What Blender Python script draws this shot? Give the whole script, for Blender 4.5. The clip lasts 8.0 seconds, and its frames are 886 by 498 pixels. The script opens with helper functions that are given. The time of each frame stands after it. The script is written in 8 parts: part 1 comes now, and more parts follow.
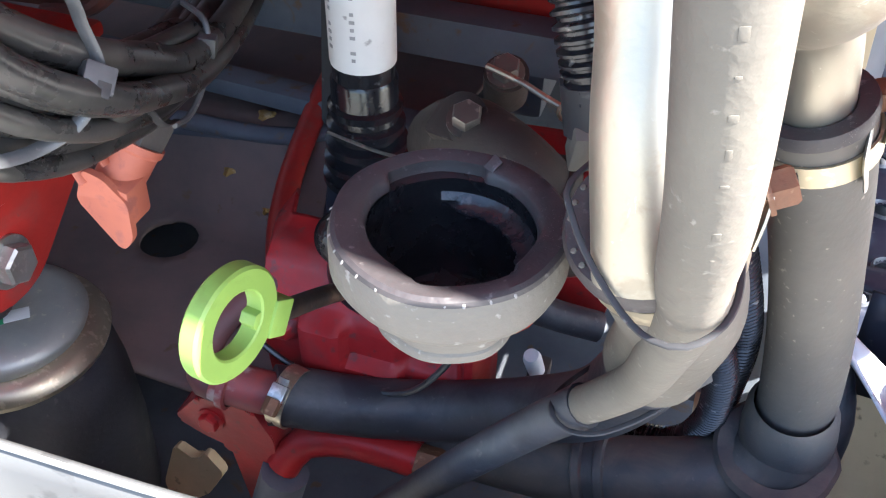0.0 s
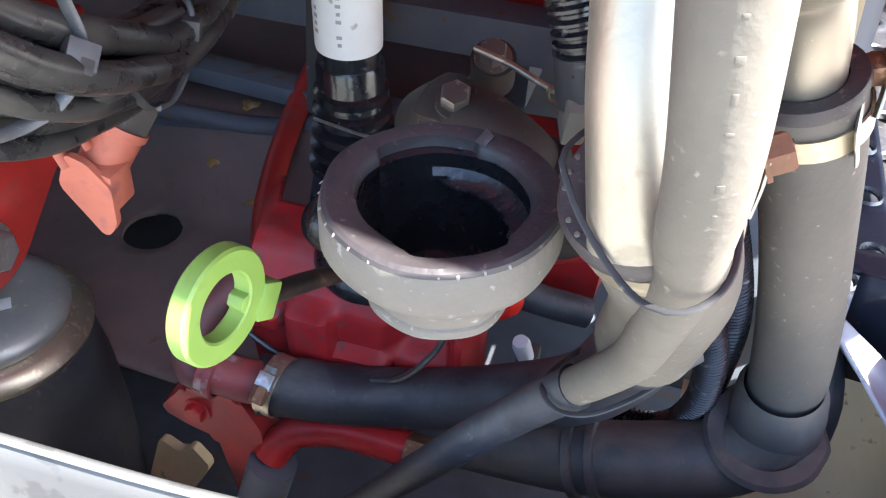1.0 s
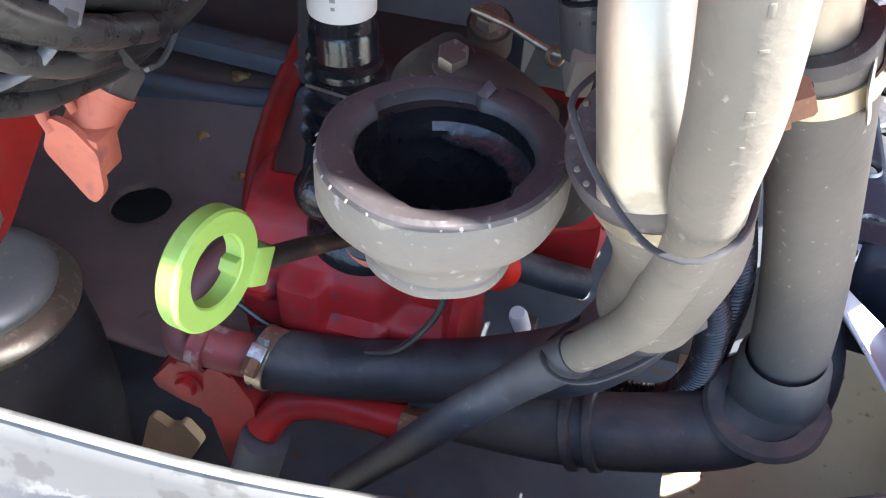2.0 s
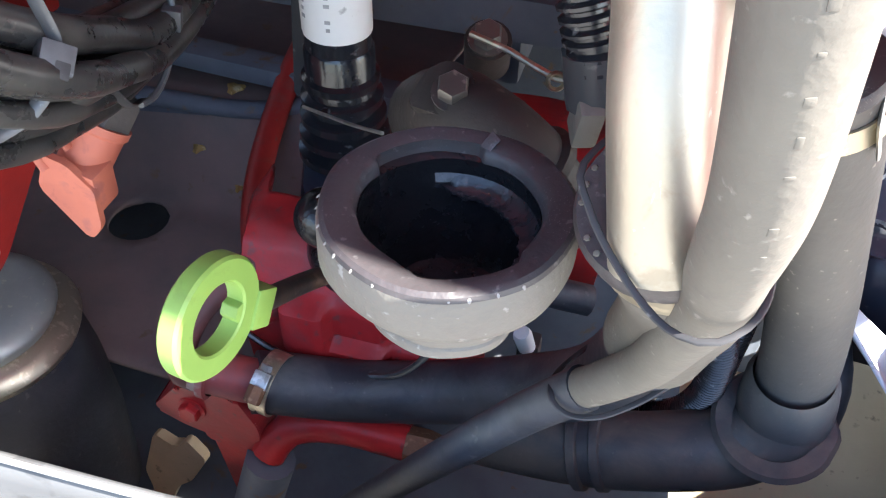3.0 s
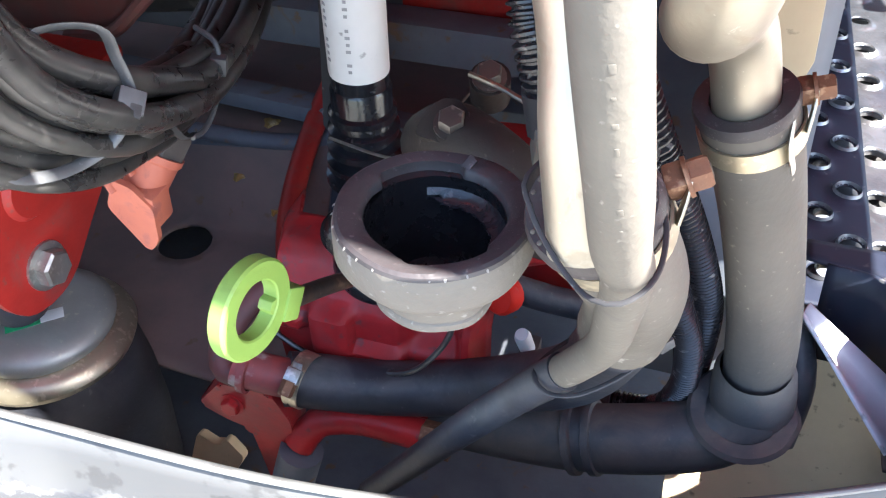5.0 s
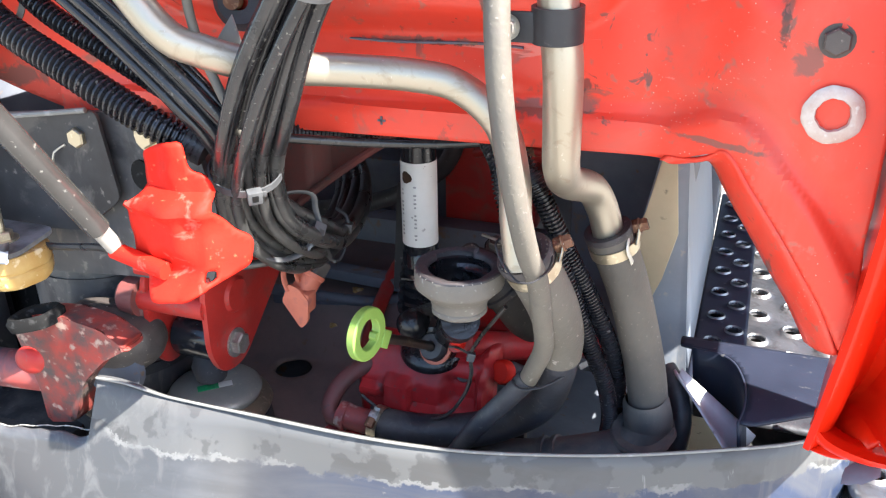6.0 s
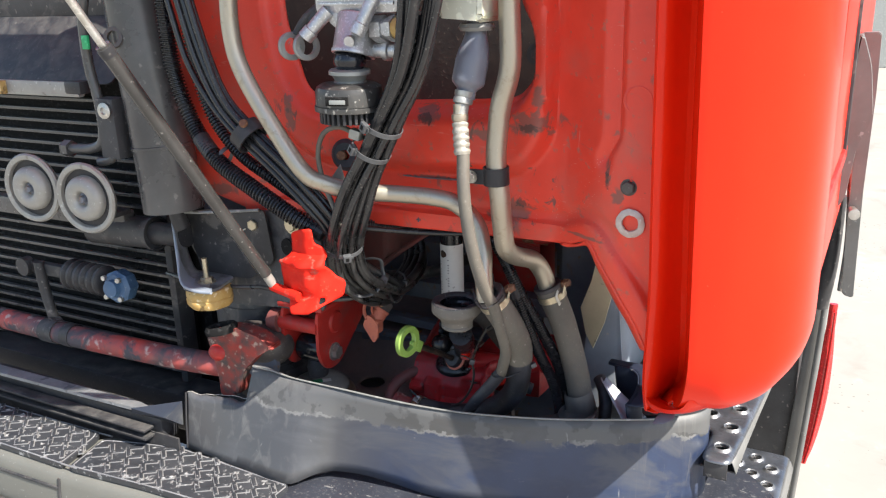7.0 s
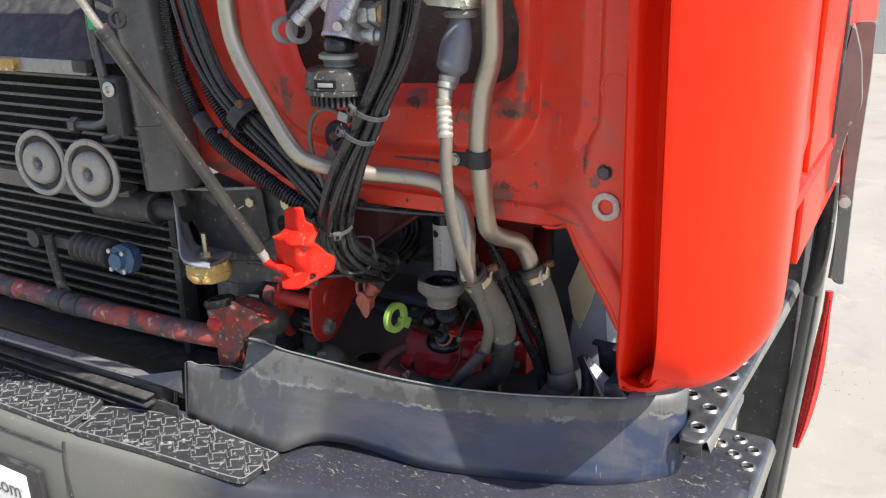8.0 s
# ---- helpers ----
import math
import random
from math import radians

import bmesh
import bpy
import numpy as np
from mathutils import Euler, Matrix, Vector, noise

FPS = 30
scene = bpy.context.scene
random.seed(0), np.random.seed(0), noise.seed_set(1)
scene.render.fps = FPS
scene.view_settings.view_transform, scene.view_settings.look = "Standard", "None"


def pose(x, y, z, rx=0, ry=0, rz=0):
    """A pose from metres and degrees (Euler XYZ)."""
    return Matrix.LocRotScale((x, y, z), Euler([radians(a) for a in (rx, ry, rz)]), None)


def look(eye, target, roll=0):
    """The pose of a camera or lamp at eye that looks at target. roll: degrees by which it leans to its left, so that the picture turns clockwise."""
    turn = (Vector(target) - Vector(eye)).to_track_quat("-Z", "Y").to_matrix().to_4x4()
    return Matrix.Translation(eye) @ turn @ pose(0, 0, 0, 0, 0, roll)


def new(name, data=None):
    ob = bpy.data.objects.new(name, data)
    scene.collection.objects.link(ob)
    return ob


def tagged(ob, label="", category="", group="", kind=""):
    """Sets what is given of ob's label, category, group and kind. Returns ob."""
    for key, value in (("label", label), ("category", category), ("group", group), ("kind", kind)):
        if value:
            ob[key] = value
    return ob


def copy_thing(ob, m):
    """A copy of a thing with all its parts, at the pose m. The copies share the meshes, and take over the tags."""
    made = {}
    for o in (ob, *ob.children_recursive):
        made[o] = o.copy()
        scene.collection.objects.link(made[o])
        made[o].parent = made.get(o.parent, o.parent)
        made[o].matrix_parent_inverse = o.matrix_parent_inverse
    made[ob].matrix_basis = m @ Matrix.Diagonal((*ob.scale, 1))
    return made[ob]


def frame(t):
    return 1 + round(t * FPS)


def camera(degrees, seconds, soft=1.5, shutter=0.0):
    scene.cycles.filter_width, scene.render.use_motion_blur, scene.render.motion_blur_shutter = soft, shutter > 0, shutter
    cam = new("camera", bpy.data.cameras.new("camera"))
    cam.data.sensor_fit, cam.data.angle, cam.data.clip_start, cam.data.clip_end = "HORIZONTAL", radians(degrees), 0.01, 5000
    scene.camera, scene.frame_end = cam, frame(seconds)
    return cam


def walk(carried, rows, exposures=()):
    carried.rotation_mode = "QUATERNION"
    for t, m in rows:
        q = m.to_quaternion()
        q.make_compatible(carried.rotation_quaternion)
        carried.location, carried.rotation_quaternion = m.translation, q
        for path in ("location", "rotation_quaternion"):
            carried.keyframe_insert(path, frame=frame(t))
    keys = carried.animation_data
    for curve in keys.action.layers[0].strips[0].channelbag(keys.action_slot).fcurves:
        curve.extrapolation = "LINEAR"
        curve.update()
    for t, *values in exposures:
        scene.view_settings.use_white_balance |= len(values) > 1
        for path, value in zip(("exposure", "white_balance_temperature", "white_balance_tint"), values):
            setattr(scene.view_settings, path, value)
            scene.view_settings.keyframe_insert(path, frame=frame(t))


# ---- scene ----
cam = camera(55.8, 8.0, soft=1.2)
PATH = [
    (0, (-0.006, -0.002, 1.291), (-0.456, 1.427, -0.035), 1.6),
    (0.5, (-0.004, -0.006, 1.281), (-0.436, 1.424, -0.048), 1.8),
    (1, (-0.008, -0.006, 1.281), (-0.42, 1.432, -0.046), 2.2),
    (1.2, (-0.012, -0.014, 1.28), (-0.413, 1.427, -0.048), 2.6),
    (2.3, (-0.012, 0.009, 1.262), (-0.388, 1.424, -0.102), 2.6),
    (2.5, (-0.02, 0.018, 1.275), (-0.392, 1.431, -0.091), 2.4),
    (3, (-0.022, 0.017, 1.281), (-0.391, 1.413, -0.103), 1.7),
    (3.5, (-0.022, -0.013, 1.306), (-0.386, 1.383, -0.079), 1.1),
    (4, (0.003, -0.018, 1.327), (-0.361, 1.392, -0.044), 0.1),
    (4.2, (0.006, -0.021, 1.328), (-0.359, 1.390, -0.041), -0.1),
    (5.3, (0.038, -0.088, 1.331), (-0.482, 1.368, 0.063), -1.0),
    (5.5, (0.066, -0.148, 1.353), (-0.496, 1.369, 0.178), -0.9),
    (5.8, (0.136, -0.342, 1.397), (-0.496, 1.281, 0.418), -0.9),
    (6, (0.188, -0.515, 1.46), (-0.459, 1.194, 0.646), -1.0),
    (6.5, (0.363, -0.81, 1.579), (-0.381, 0.927, 0.926), -1.8),
    (7, (0.609, -1.077, 1.66), (-0.301, 0.599, 1.054), -1.8),
    (7.5, (0.658, -1.143, 1.701), (-0.284, 0.518, 1.106), -1.1),
    (8, (0.694, -1.088, 1.672), (-0.255, 0.548, 1.025), -1.2),
]
walk(cam, [(t, look(eye, target, roll)) for t, eye, target, roll in PATH],
     exposures=[(0, 3.24, 6250, 10), (4.2, 3.24, 6250, 10), (5.3, 3.32, 6250, 10), (5.5, 3.32, 6250, 10), (5.8, 2.90, 6300, 10), (6, 2.64, 6400, 10), (6.5, 2.08, 6500, 10), (7, 1.56, 6600, 10), (7.5, 1.46, 6600, 10), (8, 1.24, 6600, 10)])


# ---- light ----
SUN_EL, SUN_AZ = 47.0, 102.0  # azimuth clockwise from +y
SUN_DIR = Vector((math.sin(radians(SUN_AZ)) * math.cos(radians(SUN_EL)), math.cos(radians(SUN_AZ)) * math.cos(radians(SUN_EL)), math.sin(radians(SUN_EL))))
world = bpy.data.worlds.new("sky")
scene.world = world
world.use_nodes = True
sky = world.node_tree.nodes.new("ShaderNodeTexSky")
sky.sky_type, sky.sun_disc = "NISHITA", False
sky.sun_elevation, sky.sun_rotation = radians(SUN_EL), radians(SUN_AZ)
world.node_tree.nodes["Background"].inputs[1].default_value = 0.097
world.node_tree.links.new(sky.outputs[0], world.node_tree.nodes["Background"].inputs[0])
sun = new("sun", bpy.data.lights.new("sun", "SUN"))
sun.data.energy, sun.data.angle, sun.data.color = 4.4, radians(0.55), (1.0, 0.95, 0.87)
sun.matrix_world = look(SUN_DIR * 20, (0, 0, 0))


# ---- materials ----
def mat(name, base, rough=0.5, metal=0.0, second=None, third=None, scale=9.0, fine=120.0, bump=0.15, spots=0.5, wear=0.12, coat=0.0, rough_var=0.15, spec=0.5):
    """Principled paint, rubber or metal: base mixed with second by broad blotches, third in small worn flecks, fine grain bump."""
    m = bpy.data.materials.new(name)
    m.use_nodes = True
    nt = m.node_tree
    n, ln = nt.nodes, nt.links
    bsdf = n["Principled BSDF"]
    second = second or tuple(c * 0.72 for c in base)
    third = third or tuple(min(1, c * 1.25 + 0.02) for c in base)
    co = n.new("ShaderNodeTexCoord")
    big = n.new("ShaderNodeTexNoise")
    big.inputs["Scale"].default_value, big.inputs["Detail"].default_value, big.inputs["Roughness"].default_value = scale, 6, 0.62
    small = n.new("ShaderNodeTexNoise")
    small.inputs["Scale"].default_value, small.inputs["Detail"].default_value = fine, 5
    for t in (big, small):
        ln.new(co.outputs["Object"], t.inputs["Vector"])
    r1 = n.new("ShaderNodeValToRGB")
    r1.color_ramp.elements[0].position, r1.color_ramp.elements[1].position = spots - 0.14, spots + 0.16
    ln.new(big.outputs["Fac"], r1.inputs["Fac"])
    r2 = n.new("ShaderNodeValToRGB")
    r2.color_ramp.elements[0].position, r2.color_ramp.elements[1].position = 0.68 - wear, 0.74 - wear * 0.6
    ln.new(small.outputs["Fac"], r2.inputs["Fac"])
    m1, m2 = n.new("ShaderNodeMix"), n.new("ShaderNodeMix")
    for mx in (m1, m2):
        mx.data_type = "RGBA"
    m1.inputs["A"].default_value, m1.inputs["B"].default_value = (*second, 1), (*base, 1)
    ln.new(r1.outputs["Color"], m1.inputs["Factor"])
    ln.new(m1.outputs["Result"], m2.inputs["A"])
    m2.inputs["B"].default_value = (*third, 1)
    ln.new(r2.outputs["Color"], m2.inputs["Factor"])
    ln.new(m2.outputs["Result"], bsdf.inputs["Base Color"])
    rr = n.new("ShaderNodeMapRange")
    rr.inputs["To Min"].default_value, rr.inputs["To Max"].default_value = max(0.03, rough - rough_var), min(1, rough + rough_var)
    ln.new(big.outputs["Fac"], rr.inputs["Value"])
    ln.new(rr.outputs["Result"], bsdf.inputs["Roughness"])
    bp = n.new("ShaderNodeBump")
    bp.inputs["Strength"].default_value, bp.inputs["Distance"].default_value = bump, 0.002
    ln.new(small.outputs["Fac"], bp.inputs["Height"])
    ln.new(bp.outputs["Normal"], bsdf.inputs["Normal"])
    bsdf.inputs["Metallic"].default_value = metal
    bsdf.inputs["Specular IOR Level"].default_value = spec
    bsdf.inputs["Coat Weight"].default_value, bsdf.inputs["Coat Roughness"].default_value = coat, 0.08
    return m


def layer(m, colour, scale=10.0, lo=0.6, hi=0.63, stretch=(1, 1, 1), rough=None, mask=None, distort=0.6, detail=8, seed=0.0, fade=1.0):
    """Lays one colour over a material where a noise is high: dirt, scratches, chips or a fade. mask: (scale, low, high)
    of a second, broad noise; a "z" first lets it settle on what faces up, an "h" first on what hangs between two
    heights, an "x" first along the length.
    """
    nt = m.node_tree
    n, ln = nt.nodes, nt.links
    bsdf = n["Principled BSDF"]
    co = n.new("ShaderNodeTexCoord")
    mp = n.new("ShaderNodeMapping")
    mp.inputs["Scale"].default_value, mp.inputs["Location"].default_value = stretch, (seed, seed * 0.7, seed * 1.3)
    ln.new(co.outputs["Object"], mp.inputs["Vector"])
    nz = n.new("ShaderNodeTexNoise")
    nz.inputs["Scale"].default_value, nz.inputs["Detail"].default_value, nz.inputs["Distortion"].default_value, nz.inputs["Roughness"].default_value = scale, detail, distort, 0.6
    ln.new(mp.outputs[0], nz.inputs["Vector"])
    ramp = n.new("ShaderNodeMapRange")
    ramp.inputs["From Min"].default_value, ramp.inputs["From Max"].default_value, ramp.inputs["To Max"].default_value = lo, hi, fade
    ln.new(nz.outputs["Fac"], ramp.inputs["Value"])
    fac = ramp.outputs["Result"]
    if mask:
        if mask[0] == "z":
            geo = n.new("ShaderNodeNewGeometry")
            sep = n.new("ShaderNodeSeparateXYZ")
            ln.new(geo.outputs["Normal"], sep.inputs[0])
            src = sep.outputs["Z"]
        elif mask[0] in ("h", "x"):
            sep = n.new("ShaderNodeSeparateXYZ")
            ln.new(co.outputs["Object"], sep.inputs[0])
            src = sep.outputs["Z" if mask[0] == "h" else "X"]
        else:
            broad = n.new("ShaderNodeTexNoise")
            broad.inputs["Scale"].default_value, broad.inputs["Detail"].default_value = mask[0], 3
            ln.new(mp.outputs[0], broad.inputs["Vector"])
            src = broad.outputs["Fac"]
        mr = n.new("ShaderNodeMapRange")
        mr.inputs["From Min"].default_value, mr.inputs["From Max"].default_value = mask[1], mask[2]
        ln.new(src, mr.inputs["Value"])
        mul = n.new("ShaderNodeMath")
        mul.operation = "MULTIPLY"
        ln.new(fac, mul.inputs[0])
        ln.new(mr.outputs["Result"], mul.inputs[1])
        fac = mul.outputs[0]
    for socket, value in (("Base Color", (*colour, 1)), ("Roughness", rough)):
        if value is None:
            continue
        mx = n.new("ShaderNodeMix")
        mx.data_type = "RGBA" if socket == "Base Color" else "FLOAT"
        old = bsdf.inputs[socket].links[0].from_socket
        ln.new(fac, mx.inputs["Factor"])
        ln.new(old, mx.inputs["A"])
        mx.inputs["B"].default_value = value
        ln.new(mx.outputs["Result"], bsdf.inputs[socket])
    return m


def specks(m, colour, scale=90.0, size=0.10, mask=(9.0, 0.48, 0.62), rough=0.8):
    """Sparse round specks of dust or stone chips."""
    nt = m.node_tree
    n, ln = nt.nodes, nt.links
    bsdf = n["Principled BSDF"]
    co = n.new("ShaderNodeTexCoord")
    vo = n.new("ShaderNodeTexVoronoi")
    vo.inputs["Scale"].default_value = scale
    broad = n.new("ShaderNodeTexNoise")
    broad.inputs["Scale"].default_value, broad.inputs["Detail"].default_value = mask[0], 4
    for t in (vo, broad):
        ln.new(co.outputs["Object"], t.inputs["Vector"])
    lim = n.new("ShaderNodeMapRange")  # speck size follows the broad noise
    lim.inputs["From Min"].default_value, lim.inputs["From Max"].default_value, lim.inputs["To Max"].default_value = mask[1], mask[2], size
    ln.new(broad.outputs["Fac"], lim.inputs["Value"])
    less = n.new("ShaderNodeMath")
    less.operation = "LESS_THAN"
    ln.new(vo.outputs["Distance"], less.inputs[0])
    ln.new(lim.outputs["Result"], less.inputs[1])
    mx = n.new("ShaderNodeMix")
    mx.data_type = "RGBA"
    ln.new(less.outputs[0], mx.inputs["Factor"])
    ln.new(bsdf.inputs["Base Color"].links[0].from_socket, mx.inputs["A"])
    mx.inputs["B"].default_value = (*colour, 1)
    ln.new(mx.outputs["Result"], bsdf.inputs["Base Color"])
    return m


M = {}
M["red_gloss"] = mat("red_gloss_paint", (0.78, 0.024, 0.005), 0.35, second=(0.72, 0.020, 0.004), third=(0.80, 0.024, 0.009), scale=3, fine=260, bump=0.012, wear=0.0, coat=0.30, rough_var=0.05, spec=0.12)
M["red_panel"] = mat("red_dusty_paint", (0.76, 0.060, 0.032), 0.38, second=(0.64, 0.050, 0.029), third=(0.45, 0.10, 0.07), scale=6, fine=70, bump=0.06, wear=0.06, coat=0.06, spec=0.35)
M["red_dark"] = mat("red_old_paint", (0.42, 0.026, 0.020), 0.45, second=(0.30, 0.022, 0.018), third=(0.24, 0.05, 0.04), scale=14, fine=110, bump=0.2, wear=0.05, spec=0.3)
M["red_engine"] = mat("red_engine_paint", (0.45, 0.024, 0.025), 0.36, second=(0.30, 0.018, 0.020), third=(0.20, 0.04, 0.04), scale=18, fine=90, bump=0.25, wear=0.06, spec=0.25)
M["red_bright"] = mat("red_fresh_paint", (0.66, 0.022, 0.011), 0.58, second=(0.54, 0.018, 0.010), third=(0.6, 0.08, 0.04), scale=12, fine=140, bump=0.2, wear=0.02, spec=0.12)
M["rust_red"] = mat("chipped_red_paint", (0.46, 0.055, 0.04), 0.55, second=(0.075, 0.055, 0.06), third=(0.40, 0.30, 0.27), scale=9, spots=0.52, fine=38, bump=0.3, wear=0.1)
M["alu"] = mat("dull_aluminium", (0.42, 0.385, 0.315), 0.42, 0.8, second=(0.40, 0.36, 0.29), third=(0.6, 0.57, 0.5), scale=22, fine=320, bump=0.1, wear=-0.03)
M["cast"] = mat("cast_aluminium", (0.55, 0.55, 0.55), 0.42, 0.75, second=(0.4, 0.4, 0.4), scale=30, fine=240, bump=0.35)
M["steel"] = mat("zinc_steel", (0.50, 0.50, 0.48), 0.38, 0.85, second=(0.38, 0.36, 0.32), third=(0.62, 0.6, 0.56), scale=30, fine=160, bump=0.15)
M["gold"] = mat("passivated_steel", (0.50, 0.44, 0.32), 0.38, 0.85, second=(0.42, 0.37, 0.27), scale=20, fine=140, bump=0.1)
M["hose_grey"] = mat("dusty_rubber", (0.120, 0.109, 0.090), 0.62, second=(0.090, 0.082, 0.070), third=(0.20, 0.185, 0.16), scale=20, fine=190, bump=0.25, wear=0.02)
M["hose_black"] = mat("black_rubber", (0.032, 0.035, 0.046), 0.5, second=(0.018, 0.018, 0.022), third=(0.07, 0.068, 0.066), scale=18, fine=160, bump=0.2, wear=0.02)
M["hose_fade"] = mat("dusty_fading_rubber", (0.122, 0.108, 0.090), 0.6, second=(0.080, 0.073, 0.064), third=(0.24, 0.21, 0.17), scale=12, fine=190, bump=0.2, wear=0.03)
M["cable"] = mat("cable_sheath", (0.022, 0.022, 0.023), 0.24, second=(0.013, 0.013, 0.015), third=(0.10, 0.095, 0.085), scale=26, fine=160, bump=0.1, wear=0.02)
M["plastic"] = mat("black_plastic", (0.034, 0.034, 0.037), 0.40, third=(0.09, 0.085, 0.08), scale=16, fine=120, bump=0.15, wear=0.03, spec=0.3)
M["tie"] = mat("nylon_tie", (0.092, 0.095, 0.100), 0.40, second=(0.060, 0.062, 0.066), scale=60, fine=300, bump=0.05, wear=0.02)
M["black_metal"] = mat("black_painted_steel", (0.055, 0.055, 0.058), 0.48, second=(0.028, 0.028, 0.03), third=(0.16, 0.15, 0.14), scale=9, fine=70, bump=0.2, wear=0.04, spec=0.3)
M["chassis"] = mat("dirty_chassis", (0.15, 0.16, 0.185), 0.65, second=(0.085, 0.095, 0.12), third=(0.16, 0.10, 0.06), scale=7, fine=45, bump=0.4, wear=0.03)
M["rust_floor"] = mat("rusty_cross_member", (0.26, 0.18, 0.16), 0.7, second=(0.17, 0.13, 0.12), third=(0.2, 0.13, 0.08), scale=8, fine=40, bump=0.4, wear=0.02)
M["funnel"] = mat("filler_rubber", (0.128, 0.117, 0.100), 0.6, second=(0.098, 0.090, 0.079), third=(0.22, 0.21, 0.195), scale=25, fine=210, bump=0.3, wear=0.04)
M["funnel_rim"] = mat("rim_rubber", (0.046, 0.040, 0.042), 0.5, second=(0.036, 0.032, 0.034), third=(0.12, 0.11, 0.108), scale=24, fine=230, bump=0.25, wear=0.05)
M["wet_rubber"] = mat("wet_rubber", (0.022, 0.021, 0.025), 0.26, second=(0.013, 0.013, 0.016), third=(0.06, 0.058, 0.056), scale=40, fine=240, bump=0.3, wear=0.06)
M["oil"] = mat("oily_rubber", (0.010, 0.010, 0.012), 0.28, scale=30, fine=150, bump=0.5, wear=0.0)
M["green"] = mat("green_plastic", (0.22, 0.35, 0.070), 0.5, second=(0.19, 0.31, 0.06), third=(0.21, 0.32, 0.055), scale=30, fine=70, bump=0.08, wear=0.03)
M["rod"] = mat("oily_brown_rod", (0.09, 0.055, 0.035), 0.42, 0.4, second=(0.03, 0.026, 0.024), scale=40, fine=120)
M["orange"] = mat("faded_orange_cap", (0.47, 0.135, 0.08), 0.65, second=(0.40, 0.11, 0.07), third=(0.36, 0.11, 0.08), scale=30, fine=60, bump=0.1, wear=0.08)
M["copper"] = mat("rusty_screw", (0.20, 0.088, 0.042), 0.65, 0.1, second=(0.13, 0.058, 0.030), third=(0.28, 0.16, 0.09), scale=60, fine=200, bump=0.4)
M["label"] = mat("stained_white_label", (0.72, 0.72, 0.70), 0.55, second=(0.64, 0.64, 0.62), third=(0.2, 0.19, 0.18), scale=14, fine=60, bump=0.03, wear=0.0)
M["nub"] = mat("pale_rubber", (0.19, 0.180, 0.168), 0.7, second=(0.25, 0.235, 0.22), scale=60, fine=200)
M["ink"] = mat("grey_ink", (0.12, 0.12, 0.13), 0.6)
M["faint_ink"] = mat("faded_ink", (0.34, 0.34, 0.34), 0.6)
M["green_label"] = mat("green_label", (0.02, 0.36, 0.13), 0.5)
M["yellow"] = mat("yellow_rubber", (0.46, 0.31, 0.11), 0.6, second=(0.38, 0.21, 0.05), third=(0.62, 0.5, 0.3), scale=26, fine=80, bump=0.4, wear=0.1)
M["blue"] = mat("blue_plastic", (0.05, 0.11, 0.20), 0.45, second=(0.035, 0.075, 0.14), third=(0.2, 0.26, 0.32), scale=26, fine=110, wear=0.06)
M["blue_black"] = mat("blue_black_paint", (0.020, 0.025, 0.044), 0.5, second=(0.014, 0.018, 0.032), third=(0.08, 0.08, 0.085), scale=10, fine=80, bump=0.1, wear=0.03, spec=0.25)
M["worn_black"] = mat("black_worn_to_metal", (0.028, 0.028, 0.032), 0.45, second=(0.36, 0.37, 0.38), third=(0.16, 0.15, 0.14), scale=8, spots=0.44, fine=60, bump=0.2, wear=0.02)
M["grime"] = mat("grimy_casting", (0.085, 0.072, 0.064), 0.5, 0.0, second=(0.05, 0.042, 0.04), third=(0.26, 0.23, 0.2), scale=18, fine=120, bump=0.35, wear=0.04)
M["grime_dark"] = mat("oily_casting", (0.050, 0.042, 0.037), 0.55, 0.0, second=(0.030, 0.027, 0.026), third=(0.11, 0.095, 0.08), scale=18, fine=120, bump=0.35, wear=0.03, spec=0.25)
M["conduit"] = mat("ribbed_conduit", (0.018, 0.018, 0.021), 0.26, second=(0.012, 0.012, 0.015), third=(0.16, 0.15, 0.14), scale=20, fine=140, bump=0.1, wear=0.03)
M["zinc"] = mat("dull_zinc", (0.33, 0.345, 0.335), 0.5, 0.55, second=(0.27, 0.28, 0.27), third=(0.42, 0.40, 0.34), scale=14, fine=130, bump=0.12, wear=0.05)
M["gunmetal"] = mat("dusty_gunmetal", (0.20, 0.185, 0.165), 0.34, 0.6, second=(0.10, 0.09, 0.085), third=(0.34, 0.31, 0.28), scale=12, fine=110, bump=0.15, wear=0.05)
M["dusty_black"] = mat("dusty_black_steel", (0.086, 0.087, 0.090), 0.38, second=(0.042, 0.044, 0.050), third=(0.16, 0.155, 0.145), scale=9, fine=70, bump=0.2, wear=0.05, spec=0.3)
M["gloss_black"] = mat("glossy_black_paint", (0.014, 0.015, 0.020), 0.2, second=(0.010, 0.011, 0.014), third=(0.10, 0.10, 0.10), scale=20, fine=120, bump=0.1, wear=0.02)
M["strap_black"] = mat("black_nylon", (0.045, 0.044, 0.046), 0.55, second=(0.032, 0.032, 0.034), third=(0.12, 0.12, 0.12), scale=40, fine=200, bump=0.05, wear=0.02, spec=0.25)
M["tan"] = mat("dusty_tan_sheet", (0.56, 0.48, 0.32), 0.7, second=(0.46, 0.39, 0.26), third=(0.2, 0.17, 0.12), scale=8, fine=60, bump=0.15, wear=0.03)
# pale tan with the ground's sunlight put into the colour
M["tan_pale"] = mat("sunlit_ground_tan", (0.74, 0.54, 0.32), 0.55, second=(0.62, 0.44, 0.25), third=(0.40, 0.28, 0.16), scale=16, fine=80, bump=0.1, wear=0.04)
